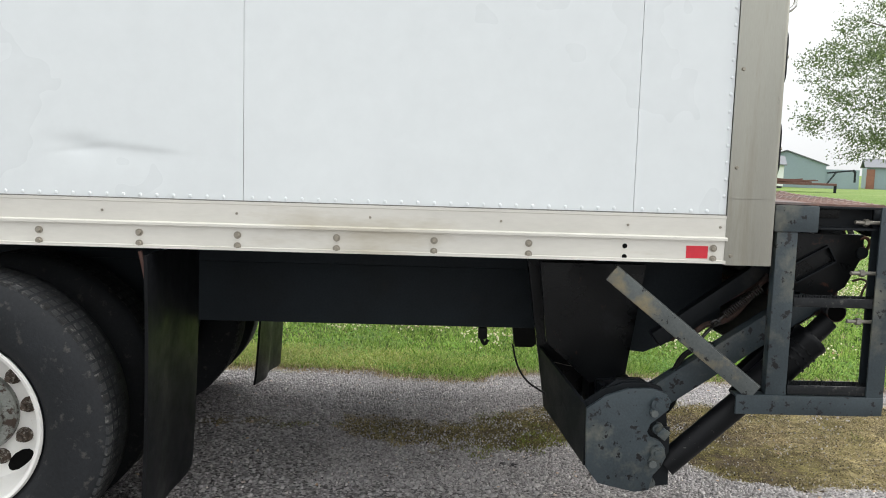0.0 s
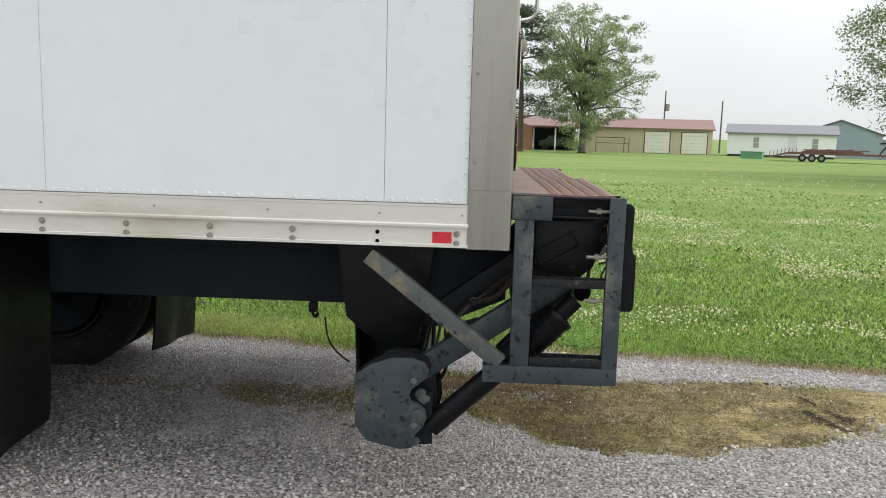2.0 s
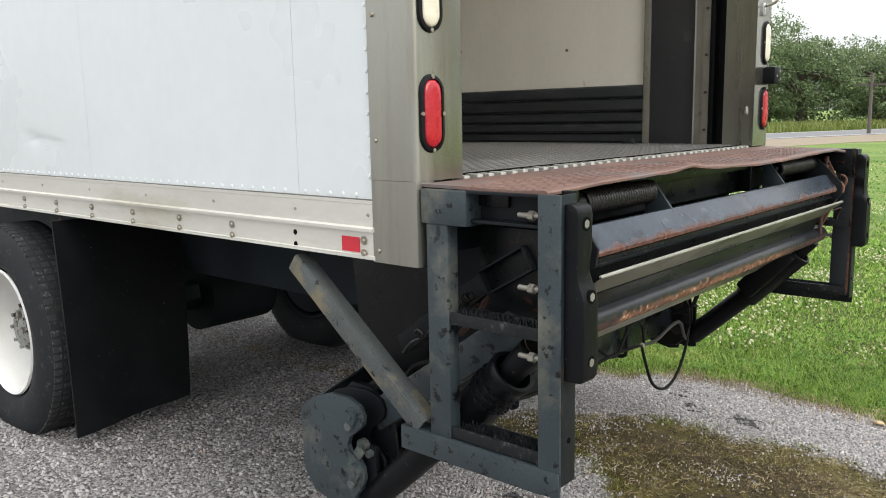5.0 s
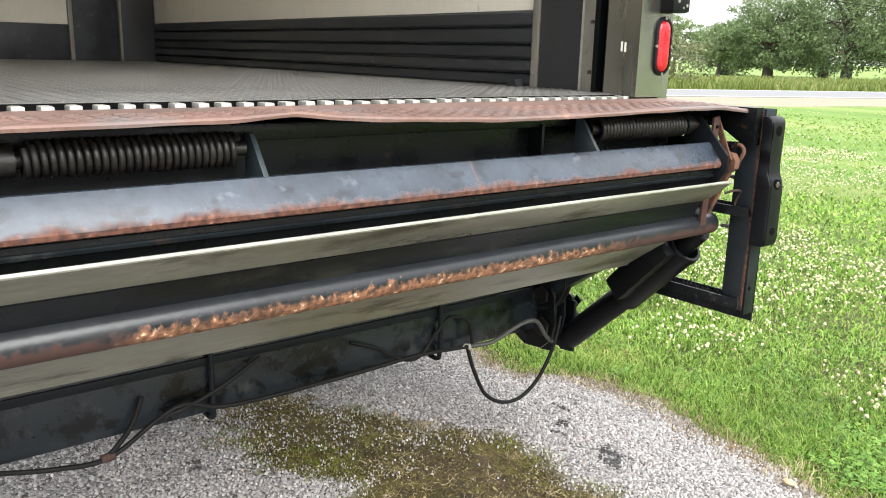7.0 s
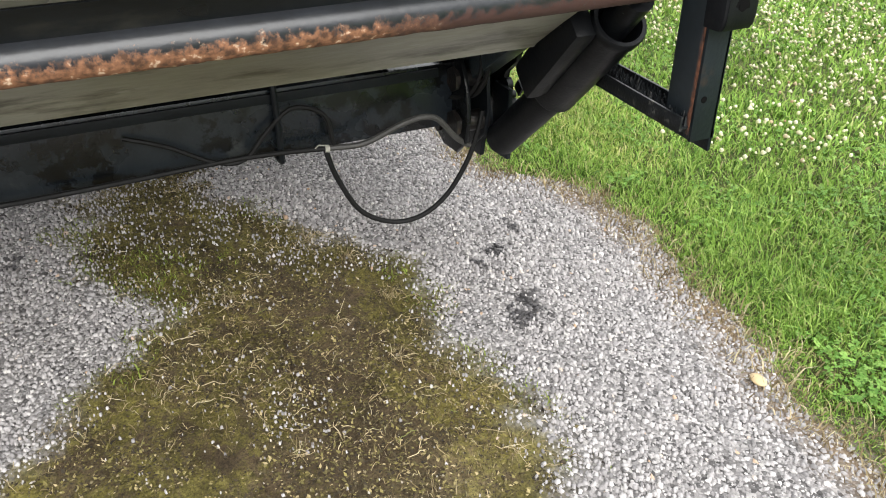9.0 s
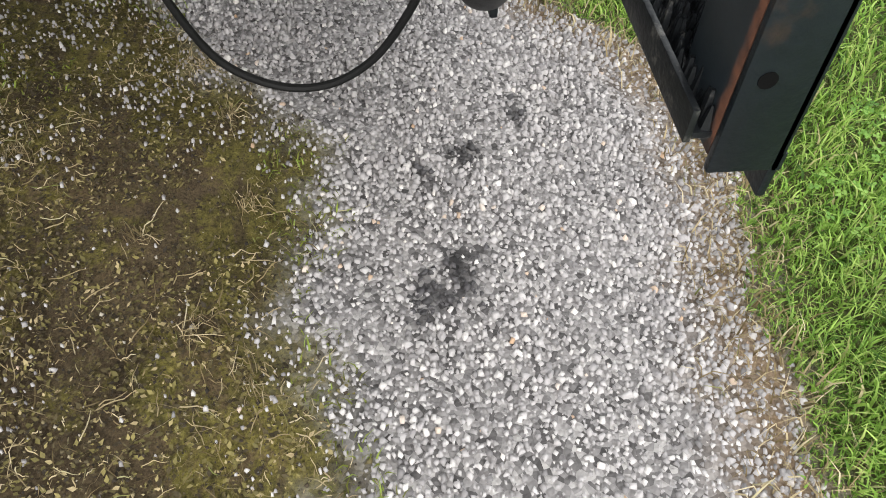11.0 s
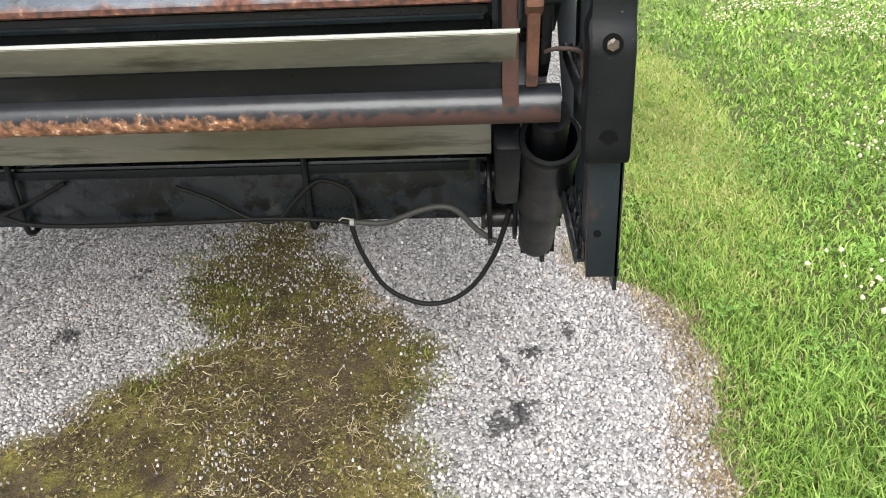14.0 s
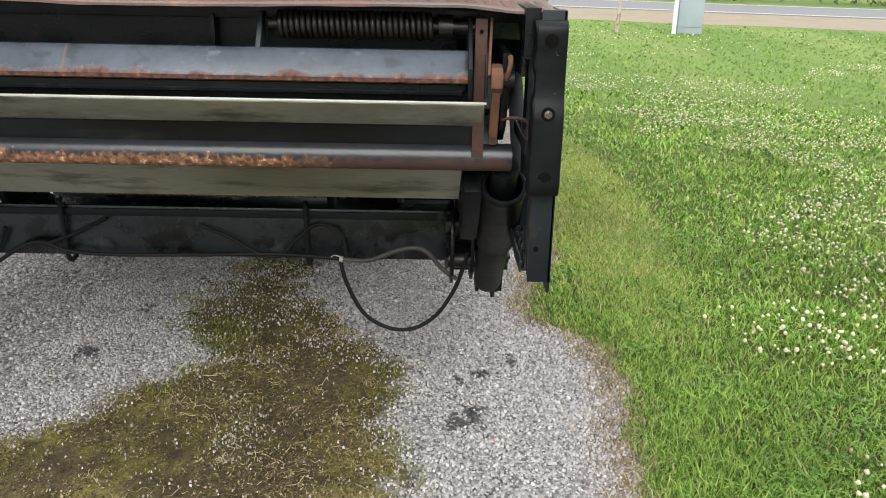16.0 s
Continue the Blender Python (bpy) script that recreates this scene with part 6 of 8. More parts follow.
for name, arr in (("lawn", np.clip(LD / 0.05 + 0.3, 0, 1)), ("mud", np.clip(MD / 0.12 + 0.40, 0, 1)), ("straw", np.clip(1 - np.abs(LD + 0.05) / 0.13, 0, 1) * 0.9), ("oil", oil), ("moss", 0.34 * (0.6 * smooth_noise(X, Y, 2.6, 61) + 0.4 * smooth_noise(X, Y, 7.0, 62)) + 0.10 * np.clip(1 - np.abs(MD - 0.06) / 0.14, 0, 1) - 0.15 * np.exp(-((X - 1.25) / 0.45) ** 2 - ((Y - 4.42) / 0.26) ** 2) - 0.10), ("litter", np.clip(np.maximum((X - 1.5) / 0.7, (0.15 - X) / 0.5), 0, 1) * np.clip(1.7 * smooth_noise(X, Y, 4.0, 12) + 0.12, 0.3, 1.0)), ("thatch", np.clip(1.25 - np.hypot(X - 1.2, Y - 4.6) / 8.0, 0, 1)), ("dry", np.clip(1 - np.hypot((X + 1.6) / 1.9, (Y - 5.88) / 0.36) + 0.9 * (smooth_noise(X, Y, 6.0, 10) - 0.5), 0, 1) * 0.75)):
    at = ground.data.attributes.new(name, "FLOAT", "POINT")
    at.data.foreach_set("value", arr.reshape(-1).astype(np.float32))

# loose stones of the drive


def stones(count, x0, x1, y0, y1, smin, smax, seed, keep):
    r = np.random.default_rng(seed)
    x, y = r.uniform(x0, x1, count), r.uniform(y0, y1, count)
    k = keep(x, y, r)
    x, y = x[k], y[k]
    c = len(x)
    s = (smin + (smax - smin) * r.random(c) ** 2.9) * np.where(mud_depth(x, y) > 0.01, 0.6, 1.0)
    octa = np.array([(1, 0, 0), (0, 1, 0), (-1, 0, 0), (0, -1, 0), (0, 0, 1), (0, 0, -1)], float) * 0.62
    p = octa[None] * (1 + r.uniform(-0.35, 0.25, (c, 6, 1))) + r.uniform(-0.16, 0.16, (c, 6, 3))
    p = p * s[:, None, None] * r.uniform(0.75, 1.3, (c, 1, 3)) * np.array([1, 1, 0.8])
    a, tilt = r.uniform(0, 6.28, c), r.uniform(-1.2, 1.2, c)
    ca, sa, ct, st = np.cos(a), np.sin(a), np.cos(tilt), np.sin(tilt)
    px = p[..., 0] * ct[:, None] - p[..., 2] * st[:, None]
    pz = p[..., 0] * st[:, None] + p[..., 2] * ct[:, None]
    qx, qy = px * ca[:, None] - p[..., 1] * sa[:, None], px * sa[:, None] + p[..., 1] * ca[:, None]
    v = np.stack([qx + x[:, None], qy + y[:, None], pz + (ground_z(x, y) + s * 0.06)[:, None]], -1).reshape(-1, 3)
    f = np.array([(0, 1, 4), (1, 2, 4), (2, 3, 4), (3, 0, 4), (1, 0, 5), (2, 1, 5), (3, 2, 5), (0, 3, 5)])
    return v, (np.arange(c)[:, None, None] * 6 + f[None]).reshape(-1, 3)


def scatter(count, x0, x1, y0, y1, seed):
    r = np.random.default_rng(seed)
    return r.uniform(x0, x1, count), r.uniform(y0, y1, count), r


def on_gravel(x, y, r):
    return (lawn_depth(x, y) < -0.01) & ((mud_depth(x, y) < 0.13 * (r.random(len(x)) ** 2 - 0.12)) | (r.random(len(x)) < 0.42 * np.clip(2.2 * (0.6 * smooth_noise(x, y, 3.0, 18) + 0.4 * smooth_noise(x, y, 9.0, 19) + 0.14 * np.clip((1.0 - x) / 0.6, -1, 1) - 0.53), 0.045, 1)))


def in_oil(x, y):
    d = np.min([np.hypot(x - ox, (y - oy) * 1.3) / orad for ox, oy, orad in OIL], 0)
    return d + 1.6 * (smooth_noise(x, y, 34.0, 9) - 0.5) + 2.0 * (smooth_noise(x, y, 150.0, 10) - 0.5) < 0.85


OILY = material("oil_blackened_stone", (0.045, 0.042, 0.044), 0.6, 0, 0.3, 30, 200, 0.3, island=0.5)
v, f_ = stones(95000, -0.9, 3.4, 3.3, 5.8, 0.007, 0.018, 13, lambda x, y, r: on_gravel(x, y, r) & in_oil(x, y))
raw_part("oily_stones", v, f_, OILY, None, "gravel stones blackened by dripped oil", "stuff")["category"] = "gravel"


def chips(x, y, s, r):
    """Angular flat-topped stones: a ragged foot, and a smaller, tilted top face."""
    c = len(x)
    ang = r.uniform(0, 6.283, c)[:, None] + np.arange(4)[None] * 1.571 + r.uniform(-0.45, 0.45, (c, 4))
    rad = s[:, None] * r.uniform(0.75, 1.3, (c, 4))
    shrink, high = r.uniform(0.5, 0.85, (c, 4)), s * r.uniform(0.18, 0.65, c)
    tx, ty = r.uniform(-0.45, 0.45, c)[:, None], r.uniform(-0.45, 0.45, c)[:, None]
    stretch = r.uniform(0.7, 1.0, c)[:, None]
    dx, dy = np.cos(ang) * rad, np.sin(ang) * rad * stretch
    z0 = (ground_z(x, y) + 0.010 * (smooth_noise(x, y, 9.0, 5) - 0.5) + r.uniform(-0.002, 0.003, c))[:, None]
    foot = np.stack([x[:, None] + dx, y[:, None] + dy, z0 - 0.004 + 0 * dx], -1)
    top = np.stack([x[:, None] + dx * shrink, y[:, None] + dy * shrink, z0 + high[:, None] + (dx * tx + dy * ty) * shrink], -1)
    v = np.concatenate([foot, top], 1).reshape(-1, 3)
    f = np.array([t for i in range(4) for t in ((i, (i + 1) % 4, 4 + (i + 1) % 4), (i, 4 + (i + 1) % 4, 4 + i))] + [(4, 5, 6), (4, 6, 7)])
    return v, (np.arange(c)[:, None, None] * 8 + f[None]).reshape(-1, 3)


def packed(x0, x1, y0, y1, step, seed):
    """Points on a shaken grid, so that the stones lie side by side."""
    r = np.random.default_rng(seed)
    gx_, gy_ = np.meshgrid(np.arange(x0, x1, step), np.arange(y0, y1, step), indexing="ij")
    gx_, gy_ = gx_.ravel(), gy_.ravel()
    return gx_ + r.uniform(-0.55, 0.55, len(gx_)) * step, gy_ + r.uniform(-0.55, 0.55, len(gy_)) * step, r


def island_material(name, stops, rough=0.85, vary=0.16):
    """A surface whose colour is drawn, piece by piece, from a ramp."""
    m = material(name, (0.3, 0.3, 0.3), rough, 0, vary, 40, 260, 0.3)
    n, l = m.node_tree.nodes, m.node_tree.links
    geo, r = n.new("ShaderNodeNewGeometry"), n.new("ShaderNodeValToRGB")
    while len(r.color_ramp.elements) < len(stops):
        r.color_ramp.elements.new(0.5)
    for e, (p, c) in zip(r.color_ramp.elements, stops):
        e.position, e.color = p, (*c, 1)
    l.new(geo.outputs["Random Per Island"], r.inputs[0])
    l.new(r.outputs[0], [k for k in n if k.type == "HUE_SAT"][0].inputs["Color"])
    return m


STONE = island_material("crushed_limestone", [(0.0, (0.14, 0.133, 0.133)), (0.18, (0.25, 0.237, 0.235)), (0.5, (0.325, 0.309, 0.306)), (0.8, (0.39, 0.372, 0.366)), (0.95, (0.46, 0.439, 0.424)), (0.985, (0.58, 0.555, 0.53)), (1.0, (0.40, 0.27, 0.17))])
CLOSE = (-0.55, 2.25, 3.45, 5.73)
for step, lo, hi, seed in ((0.0116, 0.0048, 0.0100, 11), (0.0165, 0.0024, 0.0044, 16)):
    x, y, r = packed(*CLOSE, step, seed)
    s_ = lo + (hi - lo) * r.random(len(x)) ** 1.9
    k = on_gravel(x, y, r) & ~in_oil(x, y)
    v, f_ = chips(x[k], y[k], s_[k] * np.where(mud_depth(x[k], y[k]) > 0.01, 0.6, 1.0), r)
    raw_part("gravel_stones", v, f_, STONE, None, "loose grey crushed limestone gravel on the drive", "stuff")["category"] = "gravel"
x, y, r = packed(-3.4, 3.7, 2.3, 5.9, 0.0240, 12)
k = on_gravel(x, y, r) & ~((x > CLOSE[0]) & (x < CLOSE[1]) & (y > CLOSE[2]))
v, f_ = chips(x[k], y[k], 0.0055 + 0.0075 * r.random(int(k.sum())) ** 1.6, r)
raw_part("gravel_stones", v, f_, STONE, None, "loose grey crushed limestone gravel on the drive", "stuff")["category"] = "gravel"


# crumbs of soil, bark and grit on the mossy patch
CRUMB = island_material("soil_crumb", [(0.0, (0.012, 0.008, 0.005)), (0.45, (0.045, 0.032, 0.019)), (0.75, (0.10, 0.082, 0.035)), (0.9, (0.22, 0.18, 0.10)), (1.0, (0.42, 0.39, 0.34))], 0.95)
v, f_ = stones(26000, -1.2, 3.4, 3.4, 5.0, 0.003, 0.012, 14, lambda x, y, r: mud_depth(x, y) > -0.03 * r.random(len(x)))
raw_part("soil_crumbs", v, f_, CRUMB, None, "crumbs of dark soil and grit in the moss", "stuff")["category"] = "soil"


# tips of moss and shreds of dead leaf, tilted every way
x, y, r = scatter(120000, -0.8, 3.2, 3.4, 5.0, 63)
k = (mud_depth(x, y) > -0.02 * r.random(len(x))) & (smooth_noise(x, y, 6.0, 64) + 0.5 * smooth_noise(x, y, 22.0, 65) + 0.25 * r.random(len(x)) > 0.72)
x, y = x[k], y[k]
c_, s_ = len(x), 0.0022 + 0.0048 * r.random(int(k.sum())) ** 2
a_, b_ = r.uniform(0, 6.283, c_), r.uniform(0.2, 1.0, c_) * s_
z_ = ground_z(x, y) - 0.009 + r.uniform(0, 0.006, c_)
v = np.stack([np.stack([x + np.cos(a_ + d) * s_ * e, y + np.sin(a_ + d) * s_ * e, z_ + h_ * b_], -1) for d, e, h_ in ((0.0, 1.0, 1.0), (1.9, 0.6, 0.1), (3.4, 1.0, -0.2), (4.6, 0.6, 0.4))], 1).reshape(-1, 3)
raw_part("moss_tips", v, np.arange(4 * c_).reshape(-1, 4), island_material("moss_tip", [(0.0, (0.018, 0.012, 0.006)), (0.40, (0.062, 0.047, 0.018)), (0.68, (0.115, 0.098, 0.028)), (0.86, (0.21, 0.175, 0.060)), (1.0, (0.40, 0.32, 0.18))], 0.9), None, "moss tips and dead leaf shreds on the soil", "stuff")["category"] = "moss"


# wet dark clods thrown up along a tyre mark
CLOD = material("wet_soil_clod", (0.046, 0.035, 0.022), 0.9, 0, 0.3, 30, 150, 0.4, island=0.7)


def on_mark(x, y, r):
    t = np.clip((4.82 - y) / 1.05, 0, 1)
    off = x - (2.82 + 0.32 * t)
    return (y > 3.75) & (y < 4.82) & (np.minimum(np.abs(off - 0.07), np.abs(off + 0.07)) < 0.075 * smooth_noise(x, y, 7.0, 15) * r.random(len(x)) + 0.004) & (smooth_noise(x, y, 6.0, 16) + 0.3 * smooth_noise(x, y, 25.0, 17) > 0.70)


v, f_ = stones(52000, 2.6, 3.4, 3.7, 4.9, 0.005, 0.024, 15, on_mark)
raw_part("soil_clods", v, f_, CLOD, None, "dark wet soil clods along a tyre mark", "stuff")["category"] = "soil"


# ---- grass ----
def grass_material(name, stops):
    m = material(name, (0.1, 0.2, 0.03), 0.55, 0, 0.32, 1.3, 30, 0, spec=0.25)
    n, l = m.node_tree.nodes, m.node_tree.links
    geo = n.new("ShaderNodeNewGeometry")
    r = n.new("ShaderNodeValToRGB")
    el = r.color_ramp.elements
    while len(el) < len(stops):
        el.new(0.5)
    for e, (p, c) in zip(el, stops):
        e.position, e.color = p, (*c, 1)
    l.new(geo.outputs["Random Per Island"], r.inputs[0])
    hsv = [k for k in n if k.type == "HUE_SAT"][0]
    l.new(r.outputs[0], hsv.inputs["Color"])
    tr = n.new("ShaderNodeBsdfTranslucent")
    l.new(r.outputs[0], tr.inputs["Color"])
    mx = n.new("ShaderNodeMixShader")
    mx.inputs[0].default_value = 0.35
    out = [k for k in n if k.type == "OUTPUT_MATERIAL"][0]
    l.new(n["Principled BSDF"].outputs[0], mx.inputs[1])
    l.new(tr.outputs[0], mx.inputs[2])
    l.new(mx.outputs[0], out.inputs[0])
    return m


GRASS = grass_material("fresh_grass", [(0.0, (0.034, 0.082, 0.011)), (0.25, (0.135, 0.250, 0.038)), (0.55, (0.240, 0.395, 0.070)), (0.88, (0.38, 0.52, 0.13)), (0.97, (0.37, 0.40, 0.15)), (1.0, (0.46, 0.39, 0.22))])
STRAW = grass_material("dry_straw", [(0.0, (0.11, 0.08, 0.035)), (0.4, (0.27, 0.21, 0.11)), (0.75, (0.46, 0.38, 0.23)), (0.9, (0.58, 0.50, 0.34)), (1.0, (0.13, 0.15, 0.03))])
CLOVER = grass_material("clover_flower", [(0.0, (0.62, 0.60, 0.40)), (0.6, (0.78, 0.76, 0.58)), (0.92, (0.66, 0.58, 0.42)), (1.0, (0.42, 0.27, 0.16))])


def blades(x, y, h, w, lean, r, z=None):
    """Bent three-triangle blades."""
    c = len(x)
    a, b = r.uniform(0, 6.283, c), r.uniform(0, 6.283, c)
    z = ground_z(x, y) if z is None else z
    ux, uy = np.cos(a) * w / 2, np.sin(a) * w / 2
    lx, ly = np.cos(b) * lean * h, np.sin(b) * lean * h
    v = np.zeros((c, 5, 3))
    for k, (sx, t, q) in enumerate(((-1, 0, 0), (1, 0, 0), (-0.75, 0.55, 0.3), (0.75, 0.55, 0.3), (0, 1, 1))):
        v[:, k, 0] = x + sx * ux + lx * q
        v[:, k, 1] = y + sx * uy + ly * q
        v[:, k, 2] = z - 0.004 + h * t * np.sqrt(np.maximum(0.15, 1 - (lean * q) ** 2 * 0.8))
    f = np.array([(0, 1, 3), (0, 3, 2), (2, 3, 4)])
    return v.reshape(-1, 3), (np.arange(c)[:, None, None] * 5 + f[None]).reshape(-1, 3)


def ring_scatter(count, near, far_, seed, cx=1.2, cy=4.6):
    """Points whose density falls off with the square of the distance."""
    r = np.random.default_rng(seed)
    q = near * (far_ / near) ** r.random(count)
    a = r.uniform(-0.35, 3.35, count)
    return cx + q * np.cos(a), cy + q * np.sin(a), q, r


def lawn_grass(count, near, far_, seed):
    x, y, q, r = ring_scatter(count, near, far_, seed)
    d = lawn_depth(x, y)
    k = (d > -0.03 * r.random(count)) & (smooth_noise(x, y, 6.0, 21) + r.random(count) * 0.8 > 0.40) & ((x - ROAD_NEAR[0]) * 0.9386 - (y - ROAD_NEAR[1]) * 0.345 > 0)
    x, y, d, q = x[k], y[k], d[k], q[k]
    h = r.uniform(0.022, 0.078, len(x)) * (0.30 + 0.55 * smooth_noise(x, y, 2.2, 22) + 0.45 * smooth_noise(x, y, 9.0, 23)) * np.clip(0.55 + d * 2.5, 0.5, 1)
    w = (0.0028 * np.clip(q, 1.3, 9) if far_ < 10 else 0.0022 * q) * r.uniform(0.6, 1.4, len(x))
    v, f = blades(x, y, h, w * np.where(r.random(len(x)) < 0.3, 1.5, 1.0), 0.40 + 0.6 * r.random(len(x)), r)
    raw_part("lawn_grass", v, f, GRASS if far_ < 10 else FAR_GRASS, None, "unmown green lawn grass with clover", "stuff")["category"] = "grass"


ROAD_NEAR = (-17.9, 13.2)
FAR_GRASS = grass_material("open_lawn_grass", [(0.0, (0.11, 0.20, 0.038)), (0.4, (0.17, 0.28, 0.055)), (0.8, (0.24, 0.35, 0.08)), (1.0, (0.33, 0.37, 0.12))])
lawn_grass(255000, 0.85, 8.0, 31)
lawn_grass(60000, 8.0, 24.0, 32)
# clover leaves: three round leaflets on a short stalk
x, y, q, r = ring_scatter(80000, 0.85, 7.0, 33)
k = (lawn_depth(x, y) > 0.05) & (smooth_noise(x, y, 1.6, 34) * 0.7 + smooth_noise(x, y, 5.0, 35) * 0.5 + 0.25 * r.random(len(x)) > 0.71)
x, y, q = x[k], y[k], q[k]
c_ = len(x)
z, s, a0 = ground_z(x, y) + r.uniform(0.012, 0.042, c_), r.uniform(0.0045, 0.008, c_) * np.clip(q / 4, 1, 1.6), r.uniform(0, 6.28, c_)
tx, ty = r.uniform(-0.5, 0.5, c_), r.uniform(-0.5, 0.5, c_)
v = np.zeros((c_, 13, 3))
v[:, 0] = np.stack([x, y, z], -1)
for j in range(3):
    for i, (rad_, da) in enumerate(((0.8, -0.75), (1.45, -0.42), (1.45, 0.42), (0.8, 0.75))):
        a = a0 + j * 2.094 + da
        dx, dy = np.cos(a) * rad_ * s, np.sin(a) * rad_ * s
        v[:, 1 + 4 * j + i] = np.stack([x + dx, y + dy, z + dx * tx + dy * ty], -1)
f_ = np.array([(0, 1 + 4 * j + i, 2 + 4 * j + i) for j in range(3) for i in range(3)])
raw_part("clover_leaves", v.reshape(-1, 3), (np.arange(c_)[:, None, None] * 13 + f_[None]).reshape(-1, 3), grass_material("clover_leaf", [(0.0, (0.085, 0.19, 0.032)), (0.5, (0.155, 0.30, 0.055)), (1.0, (0.25, 0.40, 0.09))]), None, "low clover leaves among the lawn grass", "stuff")["category"] = "clover"
# dry bent stalks in the thin, yellowed corner of the lawn
x, y, r = scatter(70000, -3.6, 0.6, 5.45, 6.4, 36)
k = (lawn_depth(x, y) > 0.0) & (np.hypot((x + 1.6) / 1.9, (y - 5.88) / 0.36) + 0.7 * r.random(len(x)) < 1.25)
x, y = x[k], y[k]
v, f_ = blades(x, y, r.uniform(0.02, 0.07, len(x)), r.uniform(0.003, 0.006, len(x)), r.uniform(0.5, 1.0, len(x)), r)
raw_part("dry_grass", v, f_, grass_material("yellowed_grass", [(0.0, (0.17, 0.26, 0.045)), (0.5, (0.36, 0.43, 0.11)), (0.85, (0.52, 0.51, 0.20)), (1.0, (0.62, 0.54, 0.31))]), None, "dry yellowed stalks in the thin lawn corner", "stuff")["category"] = "straw"
# clover heads in drifts
r = np.random.default_rng(41)
q = np.concatenate([0.9 + 5.5 * np.sqrt(r.random(22000)), 1.0 + 12.0 * np.sqrt(r.random(52000)), 13.0 * (34 / 13.0) ** r.random(9000)])
ang = r.uniform(-0.35, 3.35, len(q))
x, y = 1.2 + q * np.cos(ang), 4.6 + q * np.sin(ang)
drift = smooth_noise(x, y, 0.5, 42) * 0.70 + smooth_noise(x, y, 1.9, 43) * 0.62 + smooth_noise(x, y, 5.0, 44) * 0.30 + 0.20 * r.random(len(x))
d = lawn_depth(x, y)
k = (d > 0.15) & (drift > 1.00 + 0.50 * np.clip(0.85 - d, 0, 0.85)) & (x > -16)
x, y, q = x[k], y[k], q[k]
s = (0.0050 + 0.0055 * r.random(len(x)) ** 1.3) * np.clip(q / 9, 1, 2.2)
ball = np.array([(math.cos(a) * rr, math.sin(a) * rr, zz) for rr, zz in ((0.7, -0.6), (1.0, 0.05), (0.65, 0.7)) for a in [2 * math.pi * n_ / 6 for n_ in range(6)]] + [(0, 0, 1.0)])
bf = [(6 * lv + n_, 6 * lv + (n_ + 1) % 6, 6 * lv + 6 + (n_ + 1) % 6) for lv in (0, 1) for n_ in range(6)] + [(6 * lv + n_, 6 * lv + 6 + (n_ + 1) % 6, 6 * lv + 6 + n_) for lv in (0, 1) for n_ in range(6)] + [(12 + n_, 12 + (n_ + 1) % 6, 18) for n_ in range(6)]
bud = 1.4 * np.array([(1, 0, 0), (-0.5, 0.87, 0), (-0.5, -0.87, 0), (0, 0, 0.9), (0, 0, -0.6)])
bud_f = [(0, 1, 3), (1, 2, 3), (2, 0, 3), (1, 0, 4), (2, 1, 4), (0, 2, 4)]
stand = np.stack([x, y, ground_z(x, y) + r.uniform(0.05, 0.10, len(x))], -1)
for shape, faces_, sel in ((ball, bf, q < 2.4), (bud, bud_f, q >= 2.4)):
    rag = 1 + r.uniform(-0.22, 0.22, (int(sel.sum()), len(shape), 1))
    v = (shape[None] * rag * s[sel][:, None, None] + stand[sel][:, None]).reshape(-1, 3)
    raw_part("clover_flowers", v, (np.arange(int(sel.sum()))[:, None, None] * len(shape) + np.array(faces_)[None]).reshape(-1, 3), CLOVER, None, "small white clover flower heads in the lawn", "stuff")["category"] = "flowers"
# weeds and straw on the mossy patch and along the lawn's edge


def stalks(x, y, a, length, width, r, lift=0.006):
    """Dead stems lying on the ground, each bent its own way."""
    c = len(x)
    bend = r.normal(0, 0.24, (c, 4))
    head = a[:, None] + np.cumsum(bend, 1)
    px = np.concatenate([x[:, None], x[:, None] + np.cumsum(np.cos(head) * length[:, None] / 4, 1)], 1)
    py = np.concatenate([y[:, None], y[:, None] + np.cumsum(np.sin(head) * length[:, None] / 4, 1)], 1)
    pz = ground_z(px, py) - 0.008 + lift * np.abs(r.normal(1.0, 0.7, (c, 5))) + np.array([0, 1, 1.6, 1.3, 0.6]) * 0.05 * length[:, None]
    side = np.concatenate([head[:, :1], head], 1) + 1.571
    w = width[:, None] * np.array([0.8, 1.0, 0.9, 0.7, 0.2]) / 2
    ox, oy = np.cos(side) * w, np.sin(side) * w
    v = np.stack([np.stack([px - ox, py - oy, pz], -1), np.stack([px + ox, py + oy, pz + 0.001], -1)], 2).reshape(-1, 3)
    f = np.array([t for i in range(4) for t in ((2 * i, 2 * i + 1, 2 * i + 3), (2 * i, 2 * i + 3, 2 * i + 2))])
    return v, (np.arange(c)[:, None, None] * 10 + f[None]).reshape(-1, 3)


x, y, r = scatter(34000, -1.2, 4.2, 3.4, 5.1, 51)
md = mud_depth(x, y)
k = (md > -0.02 * r.random(len(x))) & (0.8 * smooth_noise(x, y, 4.0, 52) + 0.5 * r.random(len(x)) + 0.30 * np.clip((x - 1.6) / 0.8, 0, 1) + 0.16 * np.clip(1 - np.abs(md - 0.08) / 0.12, 0, 1) > 0.70)
x, y = x[k], y[k]
v, f_ = stalks(x, y, r.uniform(0, 6.283, len(x)), 0.010 + 0.055 * r.random(len(x)) ** 2.4, r.uniform(0.0008, 0.0019, len(x)), r)
raw_part("dry_straw", v, f_, STRAW, None, "flattened dry straw on the mossy patch", "stuff")["category"] = "straw"
